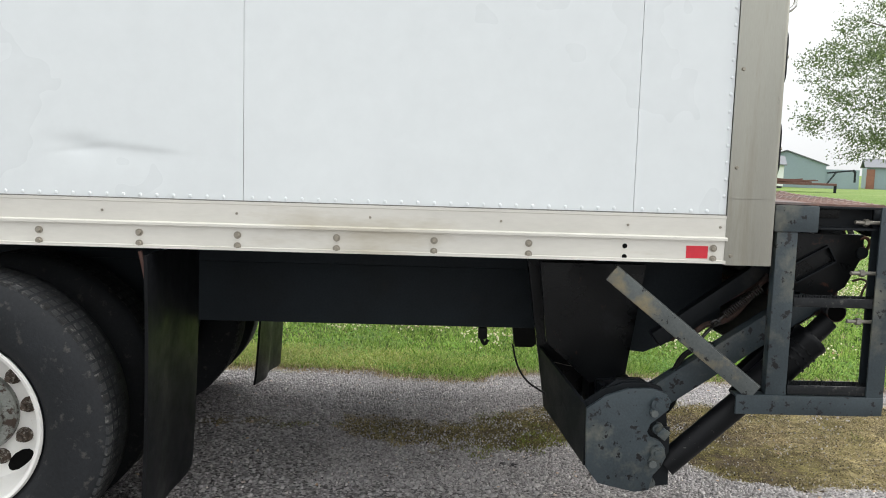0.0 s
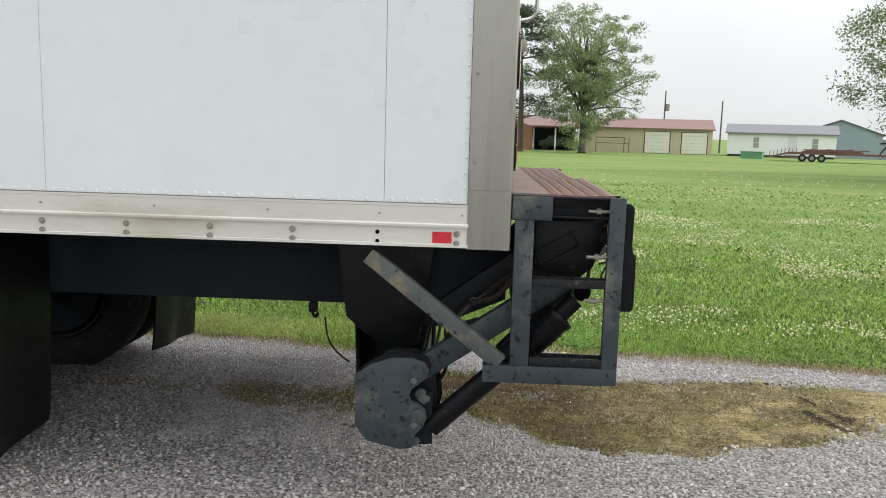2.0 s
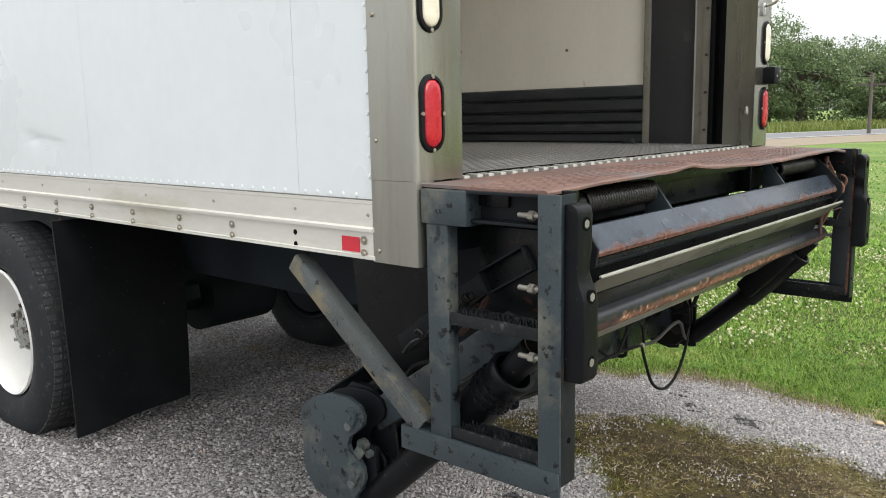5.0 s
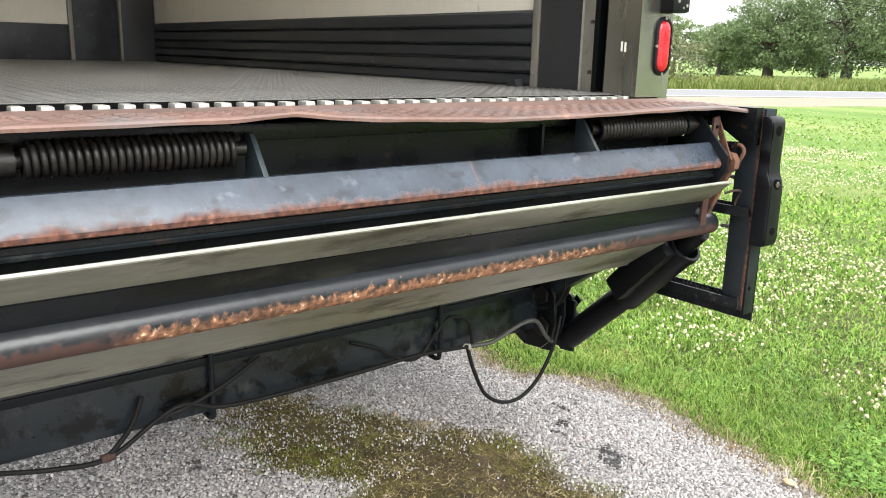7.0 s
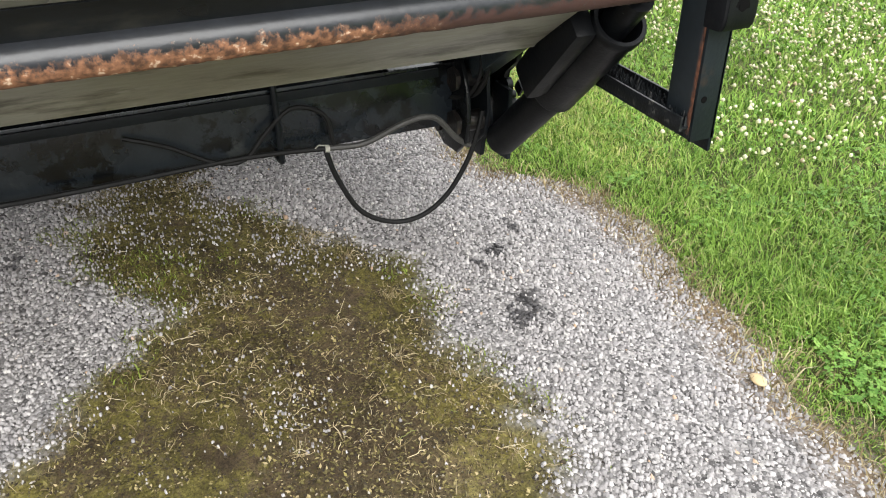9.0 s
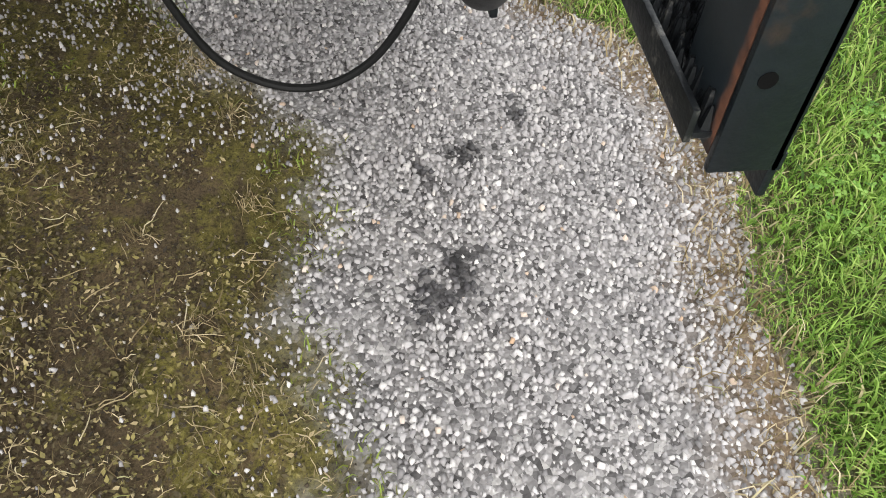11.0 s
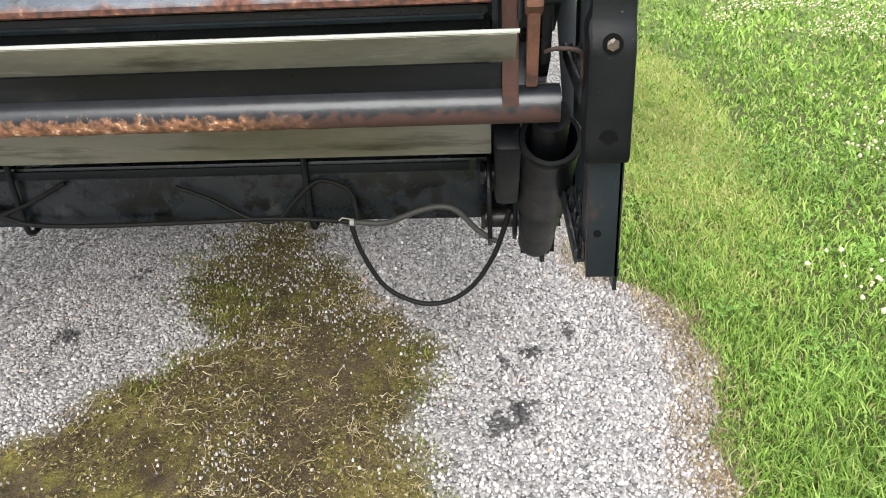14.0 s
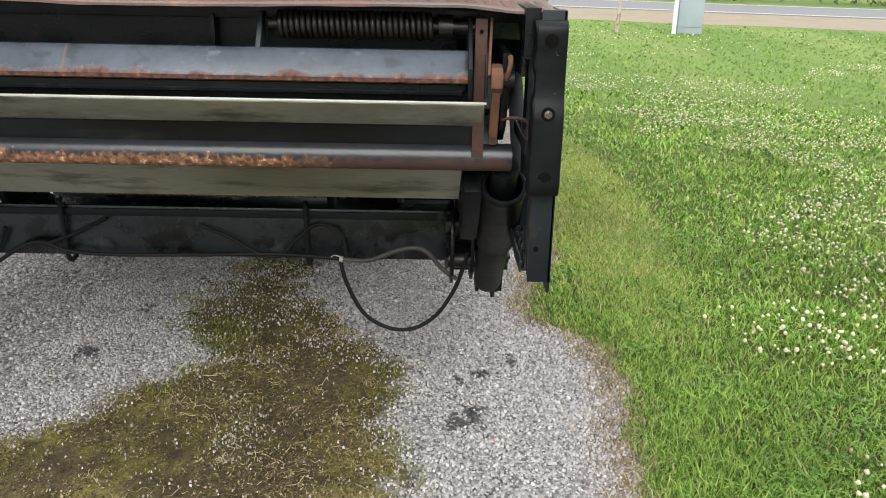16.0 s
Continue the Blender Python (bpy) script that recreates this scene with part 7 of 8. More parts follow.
# dead weeds, their stems spread flat in a star
r = np.random.default_rng(57)
wx = np.array([0.56, 0.72, 0.95, 1.02, 1.22, 1.32, 1.45, 1.62, 1.85, 0.80, 1.12, 1.55])
wy = np.array([4.58, 4.66, 4.70, 4.52, 4.62, 4.72, 4.30, 4.74, 4.20, 4.28, 4.05, 3.95])
x, y = np.repeat(wx, 34), np.repeat(wy, 34)
v, f_ = stalks(x + r.normal(0, 0.012, len(x)), y + r.normal(0, 0.012, len(x)), r.uniform(0, 6.283, len(x)), 0.015 + 0.055 * r.random(len(x)) ** 1.8, r.uniform(0.0008, 0.0016, len(x)), r, 0.012)
raw_part("dead_weeds", v, f_, STRAW, None, "dead brown weeds spread flat on the soil", "stuff")["category"] = "weeds"
x, y, r = scatter(64000, -1.0, 4.2, 3.4, 5.1, 53)
md = mud_depth(x, y)
k = (md > -0.05) & (0.80 * smooth_noise(x, y, 3.5, 54) + 0.30 * smooth_noise(x, y, 12.0, 56) + 0.30 * np.clip(1 - np.abs(md) / 0.20, 0, 1) + 0.12 * r.random(len(x)) > 0.92)
x, y = x[k], y[k]
v, f_ = blades(x, y, 0.006 + 0.026 * r.random(len(x)) ** 2, r.uniform(0.002, 0.0045, len(x)), r.uniform(0.8, 1.1, len(x)), r)
raw_part("weeds", v, f_, grass_material("mossy_weed", [(0.0, (0.085, 0.092, 0.016)), (0.5, (0.17, 0.185, 0.030)), (0.85, (0.22, 0.29, 0.045)), (1.0, (0.27, 0.35, 0.08))]), None, "low green weeds growing through the moss", "stuff")["category"] = "weeds"
x, y, r = scatter(60000, -3.0, 4.6, 5.0, 6.0, 55)
d = lawn_depth(x, y)
k = (np.abs(d + 0.03) < 0.11 * r.random(len(x)))
x, y = x[k], y[k]
v, f_ = blades(x, y, r.uniform(0.02, 0.07, len(x)), r.uniform(0.002, 0.0045, len(x)), r.uniform(0.6, 1.05, len(x)), r)
raw_part("dry_straw", v, f_, STRAW, None, "dead grass along the lawn edge", "stuff")["category"] = "straw"
# a pale rusty washer-like scrap
bm = bmesh.new()
bmesh.ops.create_icosphere(bm, subdivisions=2, radius=0.026, matrix=Matrix.Translation((1.645, 5.435, -0.012)) @ Matrix.Diagonal((1.0, 0.7, 0.35, 1)))
tagged(part("tan_stone", bm, material("tan_stone", (0.48, 0.36, 0.2), 0.8, 0, 0.2, 40, 200, 0.3)), "single tan flat stone lying on the gravel", "stone")

# ---- road and verge ----
ROAD_DIR = Vector((0.345, 0.9386))
ROAD_AT = Vector((-24.0, 15.5))
ROAD_OUT = Vector((-0.9386, 0.345))


def along_road(s, o):
    p = ROAD_AT + ROAD_DIR * s + ROAD_OUT * o
    return p.x, p.y


def road_strip(o0, o1, z, s0=-70.0, s1=66.0, n=60, jag=0.0):
    bm = bmesh.new()
    rows = []
    for i in range(n + 1):
        s = s0 + (s1 - s0) * i / n
        a, b = along_road(s, o0 + jag * noise.noise((s * 0.9, 1, 0))), along_road(s, o1)
        rows.append((bm.verts.new((*a, z)), bm.verts.new((*b, z)), bm.verts.new((*a, -0.06)), bm.verts.new((*b, -0.06))))
    for p, q in zip(rows, rows[1:]):
        bm.faces.new((p[0], q[0], q[1], p[1]))
        bm.faces.new((p[2], q[2], q[0], p[0]))
        bm.faces.new((p[1], q[1], q[3], p[3]))
    return bm


verge = part("verge", road_strip(-6.2, 0.2, -0.022, jag=0.9), material("dry_gravel_verge", (0.22, 0.175, 0.125), 0.9, 0, 0.3, 0.9, 14, 0.4, stain=((0.16, 0.175, 0.075), 0.40, 0.9, 0.2), wear=((0.30, 0.25, 0.19), 0.2, 2.4, 0.15)))
tagged(verge, "dry gravelly road verge with sparse grass", "verge", "", "structure")
road = part("road", road_strip(-0.1, 7.2, 0.0), material("worn_asphalt", (0.15, 0.15, 0.155), 0.85, 0, 0.15, 0.6, 60, 0.3))
tagged(road, "worn grey asphalt country road", "road", "", "structure")
for o in (0.25, 6.6):
    line = part("road_line", road_strip(o, o + 0.16, 0.005), material("white_road_paint", (0.50, 0.50, 0.49), 0.7, 0, 0.12, 2, 40, 0.1), road)

# ---- trees ----
BARK = material("grey_brown_bark", (0.085, 0.070, 0.055), 0.9, 0, 0.35, 3, 25, 0.8, stretch=(3, 3, 0.6))


def leaf_material(name, dark, mid, light):
    return grass_material(name, [(0.0, dark), (0.45, mid), (0.9, light), (1.0, tuple(min(1, c * 1.5) for c in light))])


LEAF = dict(
    oak=leaf_material("oak_leaves", (0.088, 0.128, 0.060), (0.150, 0.205, 0.098), (0.22, 0.285, 0.14)),
    pecan=leaf_material("pale_green_leaves", (0.13, 0.175, 0.08), (0.195, 0.255, 0.12), (0.26, 0.325, 0.16)),
    broad=leaf_material("broad_leaves", (0.065, 0.095, 0.038), (0.115, 0.160, 0.066), (0.175, 0.23, 0.10)),
    pine=leaf_material("pine_needles", (0.036, 0.052, 0.028), (0.055, 0.078, 0.040), (0.08, 0.105, 0.055)),
)


def tapered(bm, pts, r0, r1, seg=8):
    pts = [Vector(p) for p in pts]
    rings, side = [], None
    for i, p in enumerate(pts):
        d = (pts[min(i + 1, len(pts) - 1)] - pts[max(i - 1, 0)]).normalized()
        side = d.orthogonal() if side is None else side - d * side.dot(d)
        side.normalize()
        o = d.cross(side)
        r = r0 + (r1 - r0) * i / (len(pts) - 1)
        rings.append([bm.verts.new(p + r * (math.cos(a) * side + math.sin(a) * o)) for a in (2 * math.pi * k / seg for k in range(seg))])
    for a, b in zip(rings, rings[1:]):
        for k in range(seg):
            bm.faces.new((a[k], a[(k + 1) % seg], b[(k + 1) % seg], b[k]))
    bm.faces.new(rings[-1])


def tree(x, y, h, rad, base, kind, seed, clumps=70, per=80, leaf=0.2, trunk=0.28, label="", flat=1.0, limbs=14, hollow=0.45, tuft=0.17):
    r = np.random.default_rng(seed)
    t = thing("tree", (x, y, 0), label, "tree")
    bm = bmesh.new()
    lean = r.uniform(-0.4, 0.4, 2)
    top = Vector((x + lean[0], y + lean[1], base + (h - base) * 0.72))
    tapered(bm, smooth_line([(x, y, -0.1), (x + lean[0] * 0.3, y + lean[1] * 0.3, base * 0.7), (x + lean[0] * 0.7, y + lean[1] * 0.7, base + (h - base) * 0.35), top], 5), trunk * 1.15, trunk * 0.22)
    mid = base + (h - base) * 0.5
    heads = []
    for k in range(clumps):
        u = r.normal(size=3)
        u /= np.linalg.norm(u)
        q = hollow + (1 - hollow) * r.random() ** 0.6
        wob = 0.78 + 0.42 * smooth_noise(np.array([u[0] * 2 + seed]), np.array([u[2] * 2 + u[1]]), 1.4, 70 + seed)[0]
        heads.append((x + u[0] * rad * q * wob, y + u[1] * rad * q * wob, mid + u[2] * (h - base) * 0.5 * q * wob * flat))
    for k in range(limbs):
        hd = Vector(heads[k * max(1, clumps // limbs) % clumps])
        t0 = r.uniform(0.25, 0.8)
        st = Vector((x, y, 0)).lerp(top, t0)
        st.z = base * 0.75 + (top.z - base * 0.75) * t0
        m_ = st.lerp(hd, 0.5) + Vector(r.uniform(-0.25, 0.25, 3)) * rad * 0.3
        m_.z += 0.08 * rad
        tapered(bm, smooth_line([st, m_, hd], 4), trunk * r.uniform(0.22, 0.36), 0.02, 6)
    part("trunk", bm, BARK, t)
    c = np.repeat(np.array(heads), per, 0)
    size = np.repeat(r.uniform(0.7, 1.35, clumps), per) * rad * tuft
    off = r.normal(size=c.shape)
    off /= np.linalg.norm(off, axis=1)[:, None]
    p = c + off * (r.random(len(c)) ** 0.5 * size)[:, None] * np.array([1.15, 1.15, 0.65])
    a, b = r.normal(size=p.shape), r.normal(size=p.shape)
    a /= np.linalg.norm(a, axis=1)[:, None]
    b -= a * (a * b).sum(1)[:, None]
    b /= np.linalg.norm(b, axis=1)[:, None]
    s = (leaf * r.uniform(0.5, 1.2, len(p)))[:, None]
    v = np.stack([p - a * s, p + b * s * 0.45, p + a * s, p - b * s * 0.45], 1).reshape(-1, 3)
    raw_part("crown", v, np.arange(len(v)).reshape(-1, 4), LEAF[kind], t)
    return t


tree(9.7, 79.5, 14.9, 5.9, 0.6, "pecan", 1, 440, 112, 0.112, 0.42, "tall airy pale-green tree in front of the tan shed", 1.0, 60, 0.2, 0.115)
tree(24.2, 36.0, 11.0, 7.3, 1.3, "broad", 2, 700, 104, 0.080, 0.45, "spreading broadleaf tree with drooping outer branches", 1.0, 44, 0.3, 0.105)
tree(-3.2, 92.0, 10.5, 3.8, 2.2, "oak", 3, 120, 110, 0.18, 0.3, "dark leafy tree beside the brick house")
# tall pine: bare stem, tiers of needle tufts
pine = thing("pine_tree", (3.7, 80, 0), "tall dark pine tree with a bare stem and layered tufts", "tree")
bm = bmesh.new()
tapered(bm, smooth_line([(3.7, 80, -0.1), (3.65, 80, 5), (3.45, 80, 9.5), (3.7, 80, 13.3)], 5), 0.30, 0.06)
r = np.random.default_rng(5)
tufts = []
for z, reach, n in ((3.7, 3.2, 3), (4.6, 2.6, 3), (7.4, 3.4, 4), (9.4, 3.3, 5), (11.0, 2.7, 6), (12.3, 2.0, 6), (13.2, 1.0, 4)):
    for k in range(n):
        a = 6.283 * (k + r.uniform(-0.3, 0.3)) / n + z * 1.7
        q = reach * r.uniform(0.6, 1.0)
        e = Vector((3.6 + q * math.cos(a), 80 + q * math.sin(a), z + r.uniform(-0.2, 0.4)))
        tapered(bm, smooth_line([(3.55, 80, z - 0.5), Vector((3.55, 80, z - 0.5)).lerp(e, 0.6), e], 3), 0.08, 0.02, 5)
        tufts += [tuple(e), tuple(Vector((3.55, 80, z)).lerp(e, 0.75) + Vector((r.uniform(-0.4, 0.4), 0, 0.1)))]
part("trunk", bm, BARK, pine)
c = np.repeat(np.array(tufts), 170, 0)
off = r.normal(size=c.shape)
off /= np.linalg.norm(off, axis=1)[:, None]
p = c + off * (r.random(len(c)) ** 0.5)[:, None] * np.array([1.15, 1.15, 0.60])
d = off * np.array([1, 1, 0.5]) * 0.30
e_ = np.cross(d, r.normal(size=d.shape))
e_ /= np.linalg.norm(e_, axis=1)[:, None]
v = np.stack([p, p + d * 0.5 + e_ * 0.05, p + d, p + d * 0.5 - e_ * 0.05], 1).reshape(-1, 3)
raw_part("crown", v, np.arange(len(v)).reshape(-1, 4), LEAF["pine"], pine)
# the oaks beyond the road
for k, (x, y, h, rad, base) in enumerate(((-38.6, 73.5, 7.7, 4.4, 0.9), (-32.2, 75.0, 9.9, 6.3, 0.8), (-26.6, 76.5, 10.4, 6.2, 0.7), (-21.8, 78.5, 8.3, 4.9, 0.6), (-16.2, 83.0, 7.2, 5.3, 0.6), (-53.5, 66.0, 6.2, 4.0, 0.8), (-10.0, 88.0, 9.0, 5.0, 0.9), (-29.0, 90.0, 9.2, 6.5, 0.5), (-41.0, 88.0, 7.2, 6.0, 0.5), (-19.0, 93.0, 8.6, 6.5, 0.5), (-50.0, 84.0, 5.6, 5.0, 0.5))):
    tree(x, y, h, rad, base * 0.3, "oak", 20 + k, 230, 82, 0.155, 0.62, "broad dark-green oak beyond the road", 1.0, 26, 0.42, 0.185)
for k, (x, y, h, rad) in enumerate(((-43.6, 73.0, 5.0, 2.4), (-48.2, 72.0, 6.3, 2.8))):
    tree(x, y, h, rad, 1.4, "pecan", 40 + k, 90, 60, 0.15, 0.20, "slender open-crowned tree beyond the road", 1.0, 24, 0.2, 0.17)
# thicket along the far side of the road
r = np.random.default_rng(77)
n_ = 34000
s_ = r.uniform(-60, 26, n_)
o_ = 9.5 + r.random(n_) * 4.0
px_, py_ = ROAD_AT.x + ROAD_DIR.x * s_ + ROAD_OUT.x * o_, ROAD_AT.y + ROAD_DIR.y * s_ + ROAD_OUT.y * o_
hz = (2.2 + 2.6 * smooth_noise(px_, py_, 0.35, 78)) * r.random(n_) ** 0.7
p = np.stack([px_, py_, hz], -1)
a, b = r.normal(size=p.shape), r.normal(size=p.shape)
a /= np.linalg.norm(a, axis=1)[:, None]
b = np.cross(a, b)
b /= np.linalg.norm(b, axis=1)[:, None]
v = np.stack([p - a * 0.13, p + b * 0.06, p + a * 0.13, p - b * 0.06], 1).reshape(-1, 3)
raw_part("roadside_thicket", v, np.arange(len(v)).reshape(-1, 4), leaf_material("thicket_leaves", (0.085, 0.095, 0.045), (0.135, 0.145, 0.070), (0.19, 0.195, 0.105)), None, "dense green thicket beyond the road", "stuff")["category"] = "bushes"
# rank grass on the bank behind the road
s_, o_ = r.uniform(8, 64, 16000), r.uniform(7.6, 17.0, 16000)
px_, py_ = ROAD_AT.x + ROAD_DIR.x * s_ + ROAD_OUT.x * o_, ROAD_AT.y + ROAD_DIR.y * s_ + ROAD_OUT.y * o_
v, f_ = blades(px_, py_, r.uniform(0.3, 0.8, 16000), np.full(16000, 0.09), r.uniform(0.2, 0.7, 16000), r)
raw_part("rank_grass", v, f_, grass_material("rank_yellow_grass", [(0.0, (0.10, 0.15, 0.03)), (0.6, (0.17, 0.21, 0.055)), (1.0, (0.28, 0.27, 0.11))]), None, "tall rank grass on the road bank", "stuff")["category"] = "grass"

# ---- buildings ----
TAN = material("tan_sheet_cladding", (0.50, 0.42, 0.30), 0.6, 0.1, 0.06, 0.4, 6, 0.05)
WHITE = material("white_siding", (0.74, 0.755, 0.76), 0.6, 0, 0.05, 0.4, 6, 0.05)
BLUE = material("blue_grey_sheet", (0.26, 0.33, 0.36), 0.5, 0.2, 0.06, 0.4, 6, 0.05)
BRICK = material("red_brick_wall", (0.27, 0.125, 0.085), 0.85, 0, 0.2, 2.5, 12, 0.3)
ROOF_RED = material("red_brown_metal_roof", (0.19, 0.115, 0.095), 0.6, 0.1, 0.12, 0.5, 5, 0.1)
ROOF_GREY = material("grey_shingle_roof", (0.165, 0.172, 0.185), 0.75, 0, 0.12, 0.8, 8, 0.2)
DOOR = material("pale_roller_door", (0.68, 0.66, 0.58), 0.55, 0, 0.05, 0.6, 8, 0.05)
DARK = material("dark_opening", (0.02, 0.02, 0.022), 0.4)
GREEN = material("green_painted_box", (0.10, 0.25, 0.14), 0.6, 0, 0.1, 1, 20, 0.1)
WOOD = material("grey_pole_wood", (0.10, 0.085, 0.075), 0.9, 0, 0.2, 2, 20, 0.3)


def framed(name, a, b, depth, label, category="building"):
    """A local frame for a building whose front runs from a to b (plan), with its back away from the lawn."""
    t = thing(name, (a[0], a[1], 0), label, category)
    u = (Vector(b) - Vector(a)).normalized()
    n = Vector((-u.y, u.x))
    if n.y < 0:
        n = -n

    def at(s, d, z):
        p = Vector(a) + u * s + n * d
        return (p.x, p.y, z)
    return t, at, (Vector(b) - Vector(a)).length


def slab(bm, at, s0, s1, d0, d1, z0, z1):
    c = [at(s, d, z) for z in (z0, z1) for s, d in ((s0, d0), (s1, d0), (s1, d1), (s0, d1))]
    v = [bm.verts.new(p) for p in c]
    for q in ((0, 3, 2, 1), (4, 5, 6, 7), (0, 1, 5, 4), (1, 2, 6, 5), (2, 3, 7, 6), (3, 0, 4, 7)):
        bm.faces.new([v[k] for k in q])
    return bm


def gable(bm, at, s0, s1, d0, d1, z0, zr, over=0.25, thick=0.12):
    """A pitched roof with its ridge along the front."""
    dm = (d0 + d1) / 2
    prof = [(d0 - over, z0 - 0.05), (dm, zr), (d1 + over, z0 - 0.05), (d1 + over, z0 - 0.05 + thick), (dm, zr + thick), (d0 - over, z0 - 0.05 + thick)]
    A = [bm.verts.new(at(s0 - over, d, z)) for d, z in prof]
    B = [bm.verts.new(at(s1 + over, d, z)) for d, z in prof]
    for k in range(6):
        bm.faces.new((A[k], A[(k + 1) % 6], B[(k + 1) % 6], B[k]))
    bm.faces.new((A[0], A[1], A[4], A[5]))
    bm.faces.new((A[1], A[2], A[3], A[4]))
    bm.faces.new((B[0], B[1], B[4], B[5]))
    bm.faces.new((B[1], B[2], B[3], B[4]))
    return bm


def gable_end(bm, at, s, d0, d1, z0, zr, t=0.1):
    a = [bm.verts.new(at(s, d, z)) for d, z in ((d0, z0), ((d0 + d1) / 2, zr), (d1, z0))]
    b = [bm.verts.new(at(s + t, d, z)) for d, z in ((d0, z0), ((d0 + d1) / 2, zr), (d1, z0))]
    bm.faces.new(a)
    bm.faces.new(b[::-1])
    for k in range(3):
        bm.faces.new((a[k], b[k], b[(k + 1) % 3], a[(k + 1) % 3]))


# tan workshop with two roller doors
t, at, L = framed("workshop", (11.0, 91.1), (24.56, 88.54), 8, "long tan metal workshop with two pale roller doors")
bm = bmesh.new()
slab(bm, at, 0, L, 0, 7, -0.05, 2.66)
gable_end(bm, at, L - 0.1, 0, 7, 2.66, 3.7)
part("wall", bm, TAN, t, "", 0)
part("roof", gable(bmesh.new(), at, 0, L, 0, 7, 2.66, 3.7), ROOF_RED, t, "red-brown sheet metal roof", 0)
for s0, s1 in ((6.75, 9.35), (10.65, 13.25)):
    bm = bmesh.new()
    slab(bm, at, s0 - 0.1, s1 + 0.1, -0.03, 0, 0.02, 2.40)
    d_ = part("door", bm, DARK, t, "", 0)
    bm = bmesh.new()
    for k in range(6):
        slab(bm, at, s0, s1, -0.07 if k % 2 else -0.065, -0.03, 0.06 + 0.38 * k, 0.43 + 0.38 * k)
    parts("door_panel", bm, DOOR, d_, "", 0)
bm = bmesh.new()
for s in np.arange(0.2, L, 0.45):
    slab(bm, at, s, s + 0.05, -0.02, 0, 0.0, 2.62)
tagged(part("cladding_rib", bm, TAN, t, "", 0), kind="stuff")
# pipe frame in front of the workshop
bm = bmesh.new()
for s in (1.6, 4.6, 5.1):
    rod(bm, at(s, -1.6, 0), at(s, -1.6, 1.6), 0.04, 6)
rod(bm, at(1.6, -1.6, 1.6), at(4.6, -1.6, 1.6), 0.04, 6)
rod(bm, at(1.6, -1.6, 1.0), at(5.1, -1.6, 1.0), 0.03, 6)
tagged(part("pipe_rack", bm, WOOD), "empty grey pipe rack in front of the workshop", "rack")
# white prefabricated building
t, at, L = framed("white_building", (26.1, 88.2), (36.1, 84.7), 6, "long low white building with a grey shingle roof")
bm = bmesh.new()
slab(bm, at, 0, L, 0, 6, 0.22, 2.45)
gable_end(bm, at, 0.0, 0, 6, 2.45, 3.35)
part("wall", bm, WHITE, t, "", 0)
part("roof", gable(bmesh.new(), at, 0, L, 0, 6, 2.45, 3.35), ROOF_GREY, t, "", 0)
for s in (2.9, 8.6):
    bm = bmesh.new()
    slab(bm, at, s - 0.35, s + 0.35, -0.03, 0, 0.9, 2.1)
    w_ = part("window", bm, WHITE, t, "", 0)
    bm = bmesh.new()
    slab(bm, at, s - 0.28, s + 0.28, -0.045, -0.03, 0.97, 1.48)
    slab(bm, at, s - 0.28, s + 0.28, -0.045, -0.03, 1.52, 2.03)
    part("pane", bm, material("grey_window_pane", (0.30, 0.31, 0.31), 0.2), w_, "", 0)
bm = bmesh.new()
slab(bm, at, 6.0, 6.9, -0.03, 0, 0.3, 2.2)
part("door", bm, material("pale_grey_door", (0.62, 0.63, 0.64), 0.5), t, "", 0)
bm = bmesh.new()
slab(bm, at, 5.7, 7.2, -1.2, 0, -0.05, 0.28)
part("doorstep", bm, WOOD, t, "", 0)
bm = bmesh.new()
slab(bm, at, 0.1, L - 0.1, 0.1, 5.9, -0.05, 0.22)
part("skirting", bm, DARK, t, "", 0)
# blue-grey barn, gable to the lawn
t, at, L = framed("barn", (36.5, 96.0), (47.5, 91.0), 12, "blue-grey sheet metal barn with a lean-to")
bm = bmesh.new()
slab(bm, at, 0, L - 3.5, 0, 9, -0.05, 2.7)
pts = [at(0, 0, 2.7), at((L - 3.5) / 2, 0, 4.2), at(L - 3.5, 0, 2.7)]
pts2 = [at(0, 9, 2.7), at((L - 3.5) / 2, 9, 4.2), at(L - 3.5, 9, 2.7)]
A, B = [bm.verts.new(p) for p in pts], [bm.verts.new(p) for p in pts2]
bm.faces.new(A)
bm.faces.new(B[::-1])
for k in range(2):
    bm.faces.new((A[k], A[k + 1], B[k + 1], B[k]))
part("wall", bm, BLUE, t, "", 0)
bm = bmesh.new()
slab(bm, at, L - 3.5, L, 0.5, 9, -0.05, 2.2)
part("lean_to", bm, BLUE, t, "", 0)
bm = bmesh.new()
for s0, s1, z0, z1 in ((-0.3, (L - 3.5) / 2, 2.6, 4.25), ((L - 3.5) / 2, L - 3.2, 4.25, 2.6)):
    c = [bm.verts.new(at(s, d, z + dz)) for dz in (0, 0.1) for s, d, z in ((s0, -0.3, z0), (s1, -0.3, z1), (s1, 9.3, z1), (s0, 9.3, z0))]
    for q in ((0, 3, 2, 1), (4, 5, 6, 7), (0, 1, 5, 4), (1, 2, 6, 5), (2, 3, 7, 6), (3, 0, 4, 7)):
        bm.faces.new([c[k] for k in q])
part("roof", bm, ROOF_GREY, t, "", 0)
# red and grey outbuildings further along
t, at, L = framed("outbuilding", (52.1, 98.0), (63.1, 93.0), 8, "long grey outbuilding with a red end bay")
bm = bmesh.new()
slab(bm, at, 0, L, 0, 7, -0.05, 2.6)
part("wall", bm, BLUE, t, "", 0)
part("roof", gable(bmesh.new(), at, 0, L, 0, 7, 2.6, 3.6), ROOF_GREY, t, "", 0)
bm = bmesh.new()
